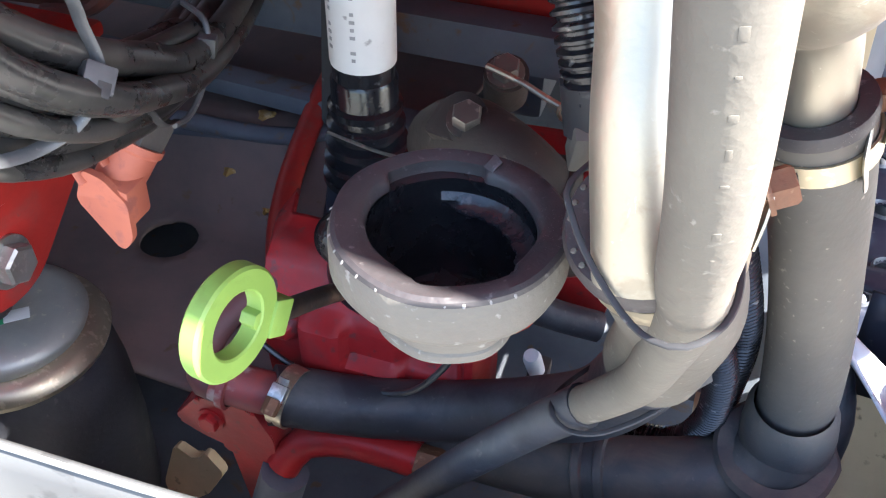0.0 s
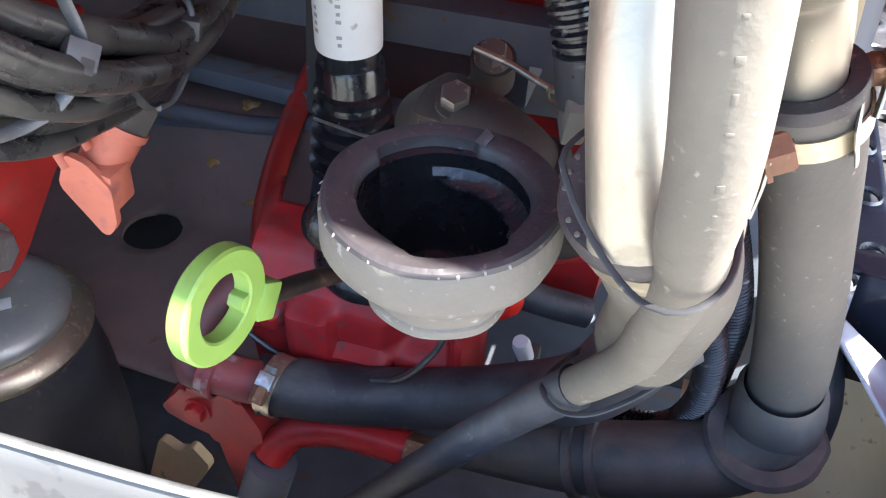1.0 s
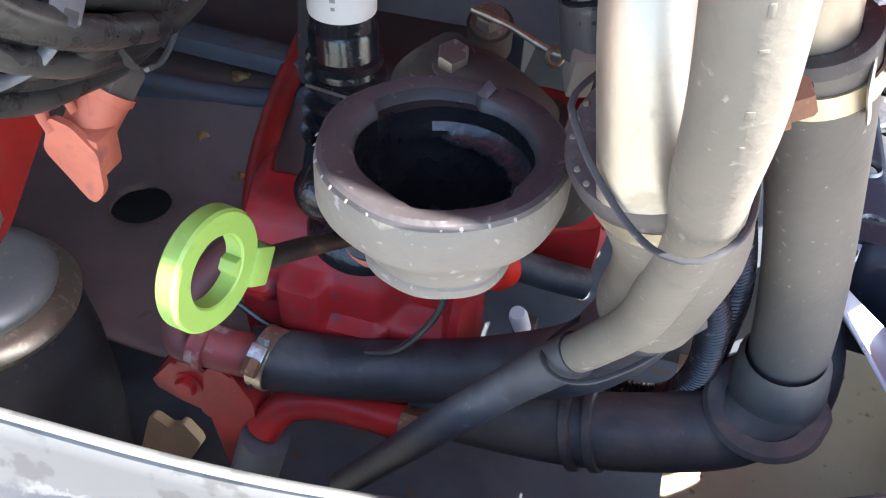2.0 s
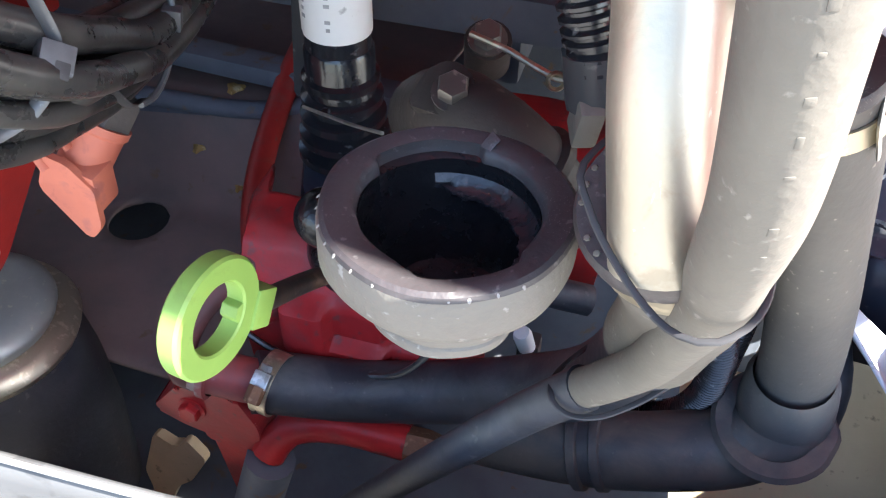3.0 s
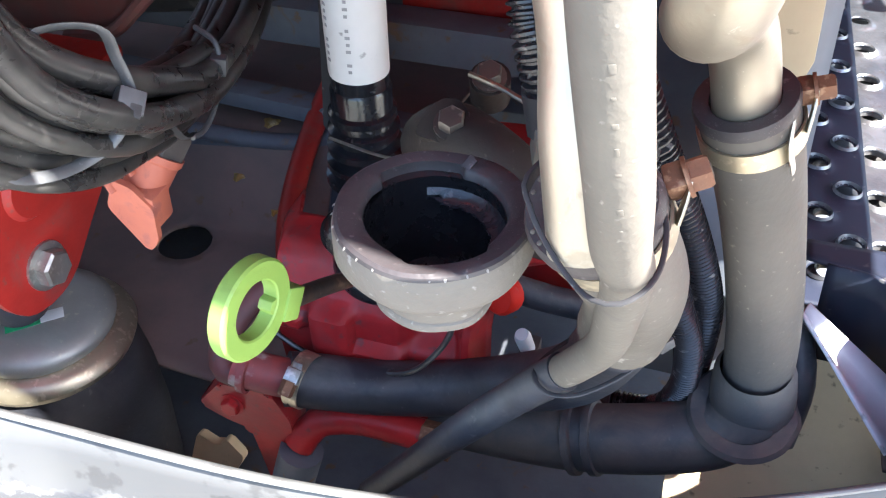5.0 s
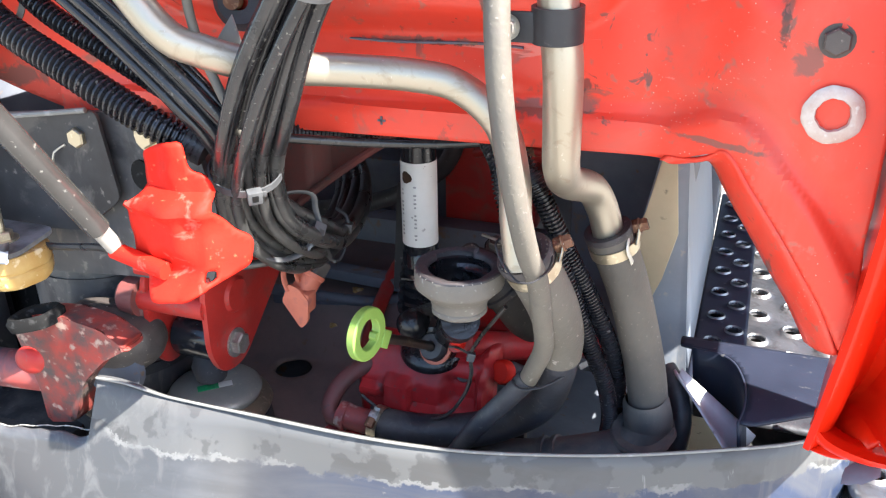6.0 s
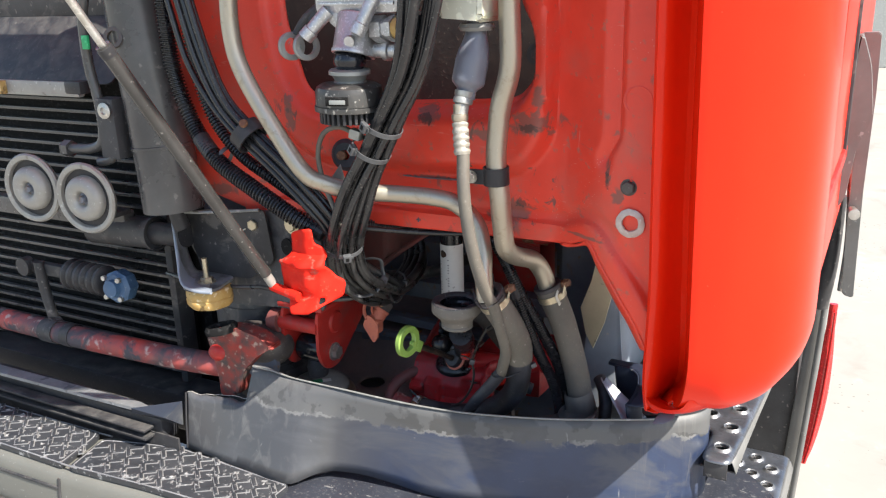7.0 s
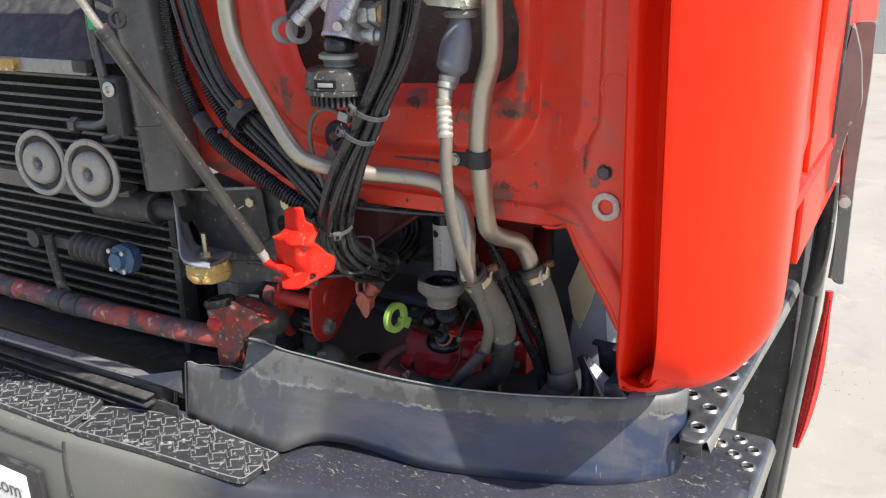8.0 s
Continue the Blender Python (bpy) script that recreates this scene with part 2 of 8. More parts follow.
# grimy red; on the inner panel its dimness is shade put into colour
M["red_dim"] = mat("grimy_shaded_red", (0.16, 0.040, 0.036), 0.6, second=(0.10, 0.045, 0.04), third=(0.07, 0.05, 0.045), scale=22, fine=80, bump=0.2, wear=0.06)
M["check"] = mat("black_tread_plate", (0.035, 0.037, 0.042), 0.5, 0.0, second=(0.024, 0.026, 0.03), third=(0.3, 0.3, 0.3), scale=20, fine=60, bump=0.3, wear=0.07)
M["check_bar"] = mat("worn_tread_bars", (0.27, 0.27, 0.27), 0.38, 0.3, second=(0.19, 0.19, 0.195), third=(0.42, 0.42, 0.42), scale=16, fine=90, bump=0.2, wear=0.06)
M["bumper"] = mat("grey_bumper_plastic", (0.13, 0.13, 0.115), 0.55, second=(0.115, 0.115, 0.10), third=(0.22, 0.22, 0.21), scale=5, fine=150, bump=0.06, wear=0.02)
M["bumper_dark"] = mat("scuffed_dark_plastic", (0.03, 0.034, 0.045), 0.42, second=(0.024, 0.026, 0.034), third=(0.10, 0.10, 0.10), scale=9, fine=90, bump=0.12, wear=-0.05)
M["ferrule"] = mat("pale_crimped_metal", (0.36, 0.345, 0.30), 0.5, 0.25, second=(0.25, 0.235, 0.20), third=(0.52, 0.50, 0.46), scale=50, fine=200, bump=0.35, wear=0.06)
M["white_sheet"] = mat("white_coated_sheet", (0.66, 0.68, 0.71), 0.5, second=(0.54, 0.56, 0.60), third=(0.3, 0.29, 0.28), scale=12, fine=60, bump=0.1, wear=0.02)
M["washer"] = mat("paint_smeared_steel", (0.54, 0.50, 0.46), 0.5, 0.3, second=(0.42, 0.31, 0.27), third=(0.55, 0.53, 0.5), scale=60, fine=180, bump=0.2, wear=0.06)
M["dome"] = mat("dull_yellow_zinc", (0.40, 0.395, 0.35), 0.45, 0.5, second=(0.31, 0.31, 0.28), third=(0.46, 0.43, 0.34), scale=14, fine=130, bump=0.12, wear=0.05)
M["sleeve"] = mat("blue_grey_rubber", (0.17, 0.18, 0.215), 0.4, second=(0.135, 0.145, 0.175), third=(0.24, 0.245, 0.26), scale=12, fine=110, bump=0.06, wear=0.02)
M["bracket_red"] = mat("worn_red_casting", (0.36, 0.044, 0.032), 0.55, second=(0.075, 0.058, 0.054), third=(0.36, 0.25, 0.20), scale=24, spots=0.5, fine=60, bump=0.45, wear=0.10, spec=0.25)
M["rim"] = mat("worn_rim_metal", (0.24, 0.24, 0.245), 0.42, 0.6, second=(0.12, 0.12, 0.125), scale=30, fine=120, bump=0.1)
M["strut"] = mat("dusty_strut_paint", (0.040, 0.039, 0.038), 0.20, second=(0.028, 0.027, 0.026), third=(0.15, 0.145, 0.135), scale=14, fine=120, bump=0.1, wear=0.03)
M["cap_black"] = mat("dusty_cap_plastic", (0.040, 0.039, 0.037), 0.38, second=(0.026, 0.026, 0.026), third=(0.26, 0.25, 0.23), scale=40, fine=110, bump=0.2, wear=0.08)
M["tread"] = mat("perforated_aluminium", (0.21, 0.22, 0.24), 0.34, 0.8, second=(0.12, 0.13, 0.15), third=(0.36, 0.36, 0.36), scale=14, fine=160, bump=0.2, wear=0.0)
M["white_panel"] = mat("pale_painted_sheet", (0.25, 0.285, 0.335), 0.5, second=(0.19, 0.215, 0.255), third=(0.3, 0.29, 0.28), scale=8, fine=60, bump=0.1, wear=0.02)
M["concrete"] = mat("pale_concrete", (0.31, 0.29, 0.255), 0.85, second=(0.27, 0.25, 0.22), third=(0.28, 0.26, 0.23), scale=1.2, fine=30, bump=0.2, wear=-0.02)
M["wall"] = mat("grey_wall", (0.34, 0.35, 0.33), 0.8, second=(0.30, 0.31, 0.29), scale=2, fine=40)
M["grey_trim"] = mat("grey_trim", (0.20, 0.20, 0.19), 0.5, second=(0.17, 0.17, 0.16), scale=8, fine=90, bump=0.08)
M["dark_trim"] = mat("dusty_black_plastic", (0.085, 0.083, 0.080), 0.28, second=(0.045, 0.045, 0.046), third=(0.16, 0.15, 0.14), scale=7, fine=60, bump=0.15, wear=0.04, spec=0.5)
# near black, for the radiator core, slots and holes
M["core"] = mat("black_core", (0.012, 0.012, 0.012), 0.8, second=(0.008, 0.008, 0.008), third=(0.03, 0.03, 0.03), scale=14, fine=120, bump=0.2, spec=0.15)
M["side_grey"] = mat("weathered_side_plastic", (0.15, 0.15, 0.145), 0.55, second=(0.11, 0.11, 0.105), third=(0.24, 0.24, 0.23), scale=7, fine=60, bump=0.08, wear=0.03)
M["tank"] = mat("milky_plastic", (0.62, 0.63, 0.52), 0.45, second=(0.55, 0.55, 0.44), scale=10, fine=80, bump=0.03)
M["horn"] = mat("grey_horn_paint", (0.33, 0.32, 0.29), 0.42, 0.2, second=(0.25, 0.24, 0.22), scale=14, fine=120, wear=0.04)
M["red_lamp"] = mat("red_reflector", (0.7, 0.02, 0.02), 0.2, coat=0.6)
M["glint"] = mat("plated_strip", (0.40, 0.41, 0.42), 0.38, 0.6, second=(0.28, 0.29, 0.30), scale=18, fine=90, wear=0.05)


def skirt_material():
    """Grey worn sheet above, dark blue plastic below, parted by a ragged edge; scratches and pale chips."""
    m = mat("peeling_skirt_paint", (0.026, 0.040, 0.080), 0.33, second=(0.018, 0.027, 0.056), third=(0.10, 0.10, 0.11), scale=7, fine=70, bump=0.08, wear=-0.05)
    nt = m.node_tree
    n, ln = nt.nodes, nt.links
    bsdf = n["Principled BSDF"]
    old = bsdf.inputs["Base Color"].links[0].from_socket
    co = n.new("ShaderNodeTexCoord")
    sep = n.new("ShaderNodeSeparateXYZ")
    ln.new(co.outputs["Object"], sep.inputs[0])
    nz = n.new("ShaderNodeTexNoise")
    nz.inputs["Scale"].default_value, nz.inputs["Detail"].default_value, nz.inputs["Roughness"].default_value = 14, 10, 0.7
    ln.new(co.outputs["Object"], nz.inputs["Vector"])
    left = n.new("ShaderNodeMapRange")  # scuffed grey towards the cut end
    left.inputs["From Min"].default_value, left.inputs["From Max"].default_value = -0.16, 0.02
    ln.new(sep.outputs["X"], left.inputs["Value"])
    scuff = n.new("ShaderNodeMix"); scuff.data_type = "RGBA"
    scuff.inputs["A"].default_value = (0.052, 0.053, 0.057, 1)
    ln.new(left.outputs["Result"], scuff.inputs["Factor"]); ln.new(old, scuff.inputs["B"])
    old = scuff.outputs["Result"]
    sub = n.new("ShaderNodeMath"); sub.operation = "SUBTRACT"
    sub.inputs[1].default_value = 0.130
    ln.new(sep.outputs["Z"], sub.inputs[0])
    mad = n.new("ShaderNodeMath"); mad.operation = "MULTIPLY_ADD"
    mad.inputs[1].default_value = 0.075
    ln.new(nz.outputs["Fac"], mad.inputs[0]); ln.new(sub.outputs[0], mad.inputs[2])
    edge = n.new("ShaderNodeMapRange")
    edge.inputs["From Min"].default_value, edge.inputs["From Max"].default_value = 0.040, 0.043
    ln.new(mad.outputs[0], edge.inputs["Value"])
    ng = n.new("ShaderNodeTexNoise")
    ng.inputs["Scale"].default_value, ng.inputs["Detail"].default_value = 11, 8
    ln.new(co.outputs["Object"], ng.inputs["Vector"])
    rg = n.new("ShaderNodeValToRGB")
    rg.color_ramp.elements[0].position, rg.color_ramp.elements[0].color = 0.455, (0.054, 0.054, 0.054, 1)
    rg.color_ramp.elements[1].position, rg.color_ramp.elements[1].color = 0.47, (0.082, 0.083, 0.083, 1)
    ln.new(ng.outputs["Fac"], rg.inputs["Fac"])
    mx = n.new("ShaderNodeMix"); mx.data_type = "RGBA"
    ln.new(edge.outputs["Result"], mx.inputs["Factor"]); ln.new(old, mx.inputs["A"]); ln.new(rg.outputs["Color"], mx.inputs["B"])
    chip = n.new("ShaderNodeValToRGB")  # pale flaked outline along the parting line
    for p, v in ((0.0365, 0), (0.0395, 0.9), (0.0430, 0.9), (0.0445, 0)):
        e = chip.color_ramp.elements.new(p * 10)
        e.color = (v, v, v, 1)
    chip.color_ramp.elements.remove(chip.color_ramp.elements[0])
    chip.color_ramp.elements.remove(chip.color_ramp.elements[-1])
    ten = n.new("ShaderNodeMath"); ten.operation = "MULTIPLY"
    ten.inputs[1].default_value = 10
    ln.new(mad.outputs[0], ten.inputs[0]); ln.new(ten.outputs[0], chip.inputs["Fac"])
    gaps = n.new("ShaderNodeTexNoise")
    gaps.inputs["Scale"].default_value, gaps.inputs["Detail"].default_value = 19, 5
    ln.new(co.outputs["Object"], gaps.inputs["Vector"])
    some = n.new("ShaderNodeMapRange")
    some.inputs["From Min"].default_value, some.inputs["From Max"].default_value = 0.47, 0.56
    ln.new(gaps.outputs["Fac"], some.inputs["Value"])
    both = n.new("ShaderNodeMath"); both.operation = "MULTIPLY"
    ln.new(chip.outputs["Color"], both.inputs[0]); ln.new(some.outputs["Result"], both.inputs[1])
    flake = n.new("ShaderNodeMix"); flake.data_type = "RGBA"
    flake.inputs["B"].default_value = (0.15, 0.15, 0.147, 1)
    ln.new(both.outputs[0], flake.inputs["Factor"]); ln.new(mx.outputs["Result"], flake.inputs["A"])
    mx = flake
    sc = n.new("ShaderNodeTexNoise")  # pale scratches
    sc.inputs["Scale"].default_value, sc.inputs["Detail"].default_value, sc.inputs["Distortion"].default_value = 55, 9, 2.5
    ln.new(co.outputs["Object"], sc.inputs["Vector"])
    rs = n.new("ShaderNodeValToRGB")
    rs.color_ramp.elements[0].position, rs.color_ramp.elements[1].position = 0.76, 0.80
    ln.new(sc.outputs["Fac"], rs.inputs["Fac"])
    mx2 = n.new("ShaderNodeMix"); mx2.data_type = "RGBA"
    ln.new(rs.outputs["Color"], mx2.inputs["Factor"]); ln.new(mx.outputs["Result"], mx2.inputs["A"])
    mx2.inputs["B"].default_value = (0.17, 0.17, 0.17, 1)
    ln.new(mx2.outputs["Result"], bsdf.inputs["Base Color"])
    rm = n.new("ShaderNodeMapRange")
    rm.inputs["To Min"].default_value, rm.inputs["To Max"].default_value = 0.30, 0.55
    ln.new(edge.outputs["Result"], rm.inputs["Value"]); ln.new(rm.outputs["Result"], bsdf.inputs["Roughness"])
    return m


M["skirt"] = skirt_material()
layer(M["skirt"], (0.24, 0.24, 0.24), 75, 0.665, 0.69, (1, 1, 0.16), 0.6, (6, 0.50, 0.6), seed=3, fade=0.6)
layer(M["skirt"], (0.22, 0.22, 0.22), 60, 0.69, 0.71, (0.15, 1, 1.4), 0.6, (7, 0.44, 0.6), seed=8)
layer(M["skirt"], (0.12, 0.12, 0.12), 40, 0.52, 0.66, (1, 1, 0.5), 0.6, ("x", -0.18, -0.30), seed=4, fade=0.6)
layer(M["skirt"], (0.13, 0.128, 0.12), 50, 0.55, 0.68, (1.6, 1, 0.16), 0.55, ("x", 0.42, 0.50), seed=11, fade=0.5)
layer(M["skirt"], (0.075, 0.078, 0.085), 10, 0.46, 0.60, (0.35, 1, 1.2), 0.5, seed=15, fade=0.6)
specks(M["skirt"], (0.15, 0.15, 0.15), 620, 0.07)
# settled dirt, scratches, specks; colour changes along hose, cables and bumper
layer(M["red_panel"], (0.40, 0.12, 0.09), 7, 0.50, 0.68, rough=0.6, fade=0.45)
layer(M["red_panel"], (0.20, 0.11, 0.09), 20, 0.60, 0.66, rough=0.8, mask=(5, 0.52, 0.60), distort=0.8, seed=2, fade=0.7)
layer(M["red_panel"], (0.10, 0.075, 0.065), 40, 0.62, 0.65, (1, 1, 0.5), 0.8, (6, 0.52, 0.6), seed=5, fade=0.8)
layer(M["red_panel"], (0.66, 0.20, 0.16), 70, 0.66, 0.69, (0.12, 1, 1), 0.5, (8, 0.46, 0.6), seed=7, fade=0.7)
layer(M["red_panel"], (0.62, 0.22, 0.18), 60, 0.68, 0.71, (1, 1, 0.12), 0.5, (8, 0.48, 0.6), seed=9, fade=0.6)
specks(M["red_panel"], (0.64, 0.36, 0.30), 190, 0.10)
specks(M["red_gloss"], (0.80, 0.34, 0.24), 60, 0.05, (7, 0.5, 0.66))
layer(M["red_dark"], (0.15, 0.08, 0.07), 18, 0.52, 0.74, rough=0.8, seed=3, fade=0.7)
layer(M["red_bright"], (0.36, 0.12, 0.09), 26, 0.60, 0.66, rough=0.7, seed=4, fade=0.7)
layer(M["red_engine"], (0.15, 0.055, 0.055), 16, 0.50, 0.72, rough=0.7, seed=1, fade=0.7)
# cables get paler from 1.24 down to 1.10
layer(M["cable"], (0.115, 0.108, 0.096), 30, 0.30, 0.62, rough=0.5, mask=("h", 1.24, 1.10), seed=1, fade=0.4)
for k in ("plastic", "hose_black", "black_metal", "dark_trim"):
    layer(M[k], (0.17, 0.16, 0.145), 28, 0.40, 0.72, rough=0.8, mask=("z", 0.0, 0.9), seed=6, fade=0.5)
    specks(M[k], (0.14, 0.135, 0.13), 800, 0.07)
layer(M["cable"], (0.20, 0.19, 0.175), 240, 0.66, 0.70, rough=0.8, mask=(12, 0.46, 0.6), seed=2, fade=0.5)
layer(M["black_metal"], (0.13, 0.12, 0.11), 12, 0.55, 0.62, rough=0.8, seed=2, fade=0.6)
layer(M["dark_trim"], (0.20, 0.19, 0.18), 60, 0.66, 0.69, (1, 1, 0.3), 0.6, (6, 0.45, 0.6), seed=4)
for k in ("hose_grey", "hose_fade", "funnel"):
    layer(M[k], (0.10, 0.09, 0.08), 34, 0.60, 0.68, rough=0.7, seed=4, fade=0.6)
    specks(M[k], (0.24, 0.225, 0.20), 1100, 0.06)
specks(M["funnel_rim"], (0.26, 0.245, 0.235), 1100, 0.14, (30, 0.46, 0.62))
layer(M["alu"], (0.34, 0.29, 0.22), 40, 0.57, 0.66, rough=0.6, seed=1, fade=0.7)
layer(M["alu"], (0.70, 0.67, 0.60), 260, 0.66, 0.70, (1, 1, 0.3), 0.4, seed=5, fade=0.5)
# rubber turns darker and bluer towards the hose's lower end
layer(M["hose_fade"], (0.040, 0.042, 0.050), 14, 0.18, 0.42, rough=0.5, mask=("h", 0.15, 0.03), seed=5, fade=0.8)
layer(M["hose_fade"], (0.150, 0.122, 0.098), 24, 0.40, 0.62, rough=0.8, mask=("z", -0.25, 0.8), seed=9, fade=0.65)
layer(M["hose_black"], (0.13, 0.115, 0.10), 60, 0.58, 0.66, rough=0.8, mask=(9, 0.46, 0.6), seed=3, fade=0.5)
layer(M["funnel"], (0.26, 0.25, 0.23), 150, 0.60, 0.66, (0.35, 0.35, 1.8), 0.7, ("h", 0.052, 0.034), seed=6, fade=0.7)
layer(M["hose_grey"], (0.33, 0.31, 0.28), 80, 0.62, 0.67, rough=0.7, mask=(14, 0.44, 0.6), seed=6, fade=0.7)
layer(M["chassis"], (0.17, 0.12, 0.08), 18, 0.60, 0.66, rough=0.9, seed=3)
layer(M["rust_red"], (0.055, 0.05, 0.06), 11, 0.50, 0.60, rough=0.7, seed=4)
layer(M["rust_red"], (0.30, 0.24, 0.22), 12, 0.64, 0.66, rough=0.7, seed=9)
layer(M["check"], (0.24, 0.24, 0.24), 50, 0.60, 0.66, rough=0.6, seed=3)
layer(M["bumper_dark"], (0.13, 0.13, 0.13), 80, 0.64, 0.68, (0.6, 1, 1), 0.6, (5, 0.44, 0.58), seed=3)
specks(M["bumper_dark"], (0.15, 0.15, 0.15), 700, 0.06)
layer(M["bumper"], (0.19, 0.19, 0.175), 70, 0.66, 0.69, (0.2, 1, 1), 0.6, (5, 0.45, 0.6), seed=3)
# grey fades to dark blue-grey along the bumper's length
layer(M["bumper"], (0.028, 0.032, 0.043), 9, 0.2, 0.5, rough=0.42, mask=("x", -0.02, 0.13), seed=2)
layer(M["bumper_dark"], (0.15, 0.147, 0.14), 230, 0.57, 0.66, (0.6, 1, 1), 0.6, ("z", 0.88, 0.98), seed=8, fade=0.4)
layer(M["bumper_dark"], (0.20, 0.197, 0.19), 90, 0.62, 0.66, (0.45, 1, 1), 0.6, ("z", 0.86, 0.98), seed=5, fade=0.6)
layer(M["concrete"], (0.20, 0.185, 0.16), 2.2, 0.56, 0.70, rough=0.9, seed=3, fade=0.6)
layer(M["concrete"], (0.34, 0.32, 0.28), 9, 0.60, 0.68, rough=0.9, seed=7, fade=0.5)
specks(M["concrete"], (0.17, 0.16, 0.14), 26, 0.14, (2, 0.45, 0.6))
layer(M["white_panel"], (0.30, 0.30, 0.30), 26, 0.60, 0.66, (1, 1, 0.3), 0.7, seed=3, fade=0.6)
layer(M["green"], (0.16, 0.24, 0.05), 50, 0.57, 0.68, rough=0.7, seed=3, fade=0.6)
layer(M["orange"], (0.32, 0.10, 0.075), 60, 0.56, 0.66, rough=0.8, seed=3, fade=0.7)
layer(M["yellow"], (0.20, 0.13, 0.05), 40, 0.60, 0.63, (1, 1, 0.5), 0.9, seed=3)
layer(M["tread"], (0.09, 0.09, 0.10), 30, 0.52, 0.62, rough=0.6, seed=3, fade=0.7)
layer(M["steel"], (0.21, 0.185, 0.16), 50, 0.60, 0.68, rough=0.8, seed=3, fade=0.6)
layer(M["dusty_black"], (0.20, 0.185, 0.165), 36, 0.56, 0.66, (1, 1, 0.22), 0.7, (5, 0.42, 0.6), seed=4, fade=0.8)
layer(M["dusty_black"], (0.025, 0.026, 0.032), 12, 0.55, 0.62, rough=0.4, seed=6, fade=0.8)
layer(M["horn"], (0.16, 0.13, 0.10), 30, 0.62, 0.68, rough=0.8, seed=3, fade=0.6)
layer(M["label"], (0.26, 0.25, 0.24), 55, 0.68, 0.70, rough=0.7, seed=3)
layer(M["glint"], (0.22, 0.22, 0.22), 20, 0.58, 0.61, rough=0.7, seed=3, fade=0.8)


def patches(m, colour, spots, scale=26.0, rough=0.75, width=0.08):
    """Ragged bare patches of one colour at a few spots of the cab's front sheet, whose base stands 1.2 high: (x, z, half width, half height)."""
    nt = m.node_tree
    n, ln = nt.nodes, nt.links
    bsdf = n["Principled BSDF"]
    co = n.new("ShaderNodeTexCoord")
    best = None
    for x, z, a, b in spots:
        mp = n.new("ShaderNodeMapping")
        mp.inputs["Scale"].default_value = (1 / a, 0, 1 / b)
        mp.inputs["Location"].default_value = (-x / a, 0, (1.2 - z) / b)
        ln.new(co.outputs["Object"], mp.inputs["Vector"])
        d = n.new("ShaderNodeVectorMath"); d.operation = "LENGTH"
        ln.new(mp.outputs[0], d.inputs[0])
        if best is None:
            best = d.outputs["Value"]
        else:
            lo = n.new("ShaderNodeMath"); lo.operation = "MINIMUM"
            ln.new(best, lo.inputs[0]); ln.new(d.outputs["Value"], lo.inputs[1])
            best = lo.outputs[0]
    nz = n.new("ShaderNodeTexNoise")
    nz.inputs["Scale"].default_value, nz.inputs["Detail"].default_value, nz.inputs["Roughness"].default_value, nz.inputs["Distortion"].default_value = scale, 9, 0.65, 1.2
    ln.new(co.outputs["Object"], nz.inputs["Vector"])
    mad = n.new("ShaderNodeMath"); mad.operation = "MULTIPLY_ADD"  # noise less distance
    mad.inputs[1].default_value = -0.32
    ln.new(best, mad.inputs[0]); ln.new(nz.outputs["Fac"], mad.inputs[2])
    fac = n.new("ShaderNodeMapRange")
    fac.inputs["From Min"].default_value, fac.inputs["From Max"].default_value, fac.inputs["To Max"].default_value = 0.27, 0.27 + width, 0.75
    ln.new(mad.outputs[0], fac.inputs["Value"])
    mx = n.new("ShaderNodeMix"); mx.data_type = "RGBA"
    ln.new(fac.outputs["Result"], mx.inputs["Factor"])
    ln.new(bsdf.inputs["Base Color"].links[0].from_socket, mx.inputs["A"])
    mx.inputs["B"].default_value = (*colour, 1)
    ln.new(mx.outputs["Result"], bsdf.inputs["Base Color"])


patches(M["red_panel"], (0.13, 0.088, 0.072), ((0.056, 1.425, 0.07, 0.03), (0.074, 1.47, 0.016, 0.05), (-0.145, 1.428, 0.03, 0.026), (0.022, 1.255, 0.055, 0.034), (-0.017, 1.245, 0.04, 0.012), (0.207, 1.352, 0.010, 0.035), (0.226, 1.318, 0.016, 0.02), (-0.032, 1.40, 0.04, 0.014), (0.16, 1.235, 0.055, 0.004), (-0.14, 1.306, 0.10, 0.007), (0.222, 1.12, 0.005, 0.05), (-0.46, 1.42, 0.02, 0.06), (-0.70, 1.24, 0.08, 0.02)))
patches(M["red_panel"], (0.045, 0.038, 0.034), ((0.06, 1.416, 0.035, 0.010), (-0.150, 1.424, 0.02, 0.014), (0.03, 1.272, 0.02, 0.010), (0.206, 1.345, 0.006, 0.02), (-0.12, 1.305, 0.06, 0.004)), 60.0)


# ---- mesh helpers ----
ORIGIN = {}


def thing(name, label, category, base=(0, 0, 0), group="", kind=""):
    e = tagged(new(name), label, category, group, kind)
    e.empty_display_size = 0.02
    e.location = base
    ORIGIN[e.name] = Vector(base)
    return e


def part(name, bm, material, parent=None, label="", category="", group="", kind="", smooth=True):
    """Links a bmesh, built in world places, as one mesh object, under a thing or a part."""
    origin = ORIGIN[parent.name] if parent else Vector()
    if origin.length:
        bm.transform(Matrix.Translation(-origin))
    bmesh.ops.recalc_face_normals(bm, faces=bm.faces)
    me = bpy.data.meshes.new(name)
    bm.to_mesh(me)
    bm.free()
    for m in material if isinstance(material, (list, tuple)) else (material,):
        me.materials.append(m)
    if smooth:
        me.shade_smooth()
        me.set_sharp_from_angle(angle=radians(38))
    ob = new(name, me)
    if parent:
        ob.parent = parent
    ORIGIN[ob.name] = origin
    return tagged(ob, label, category, group, kind)


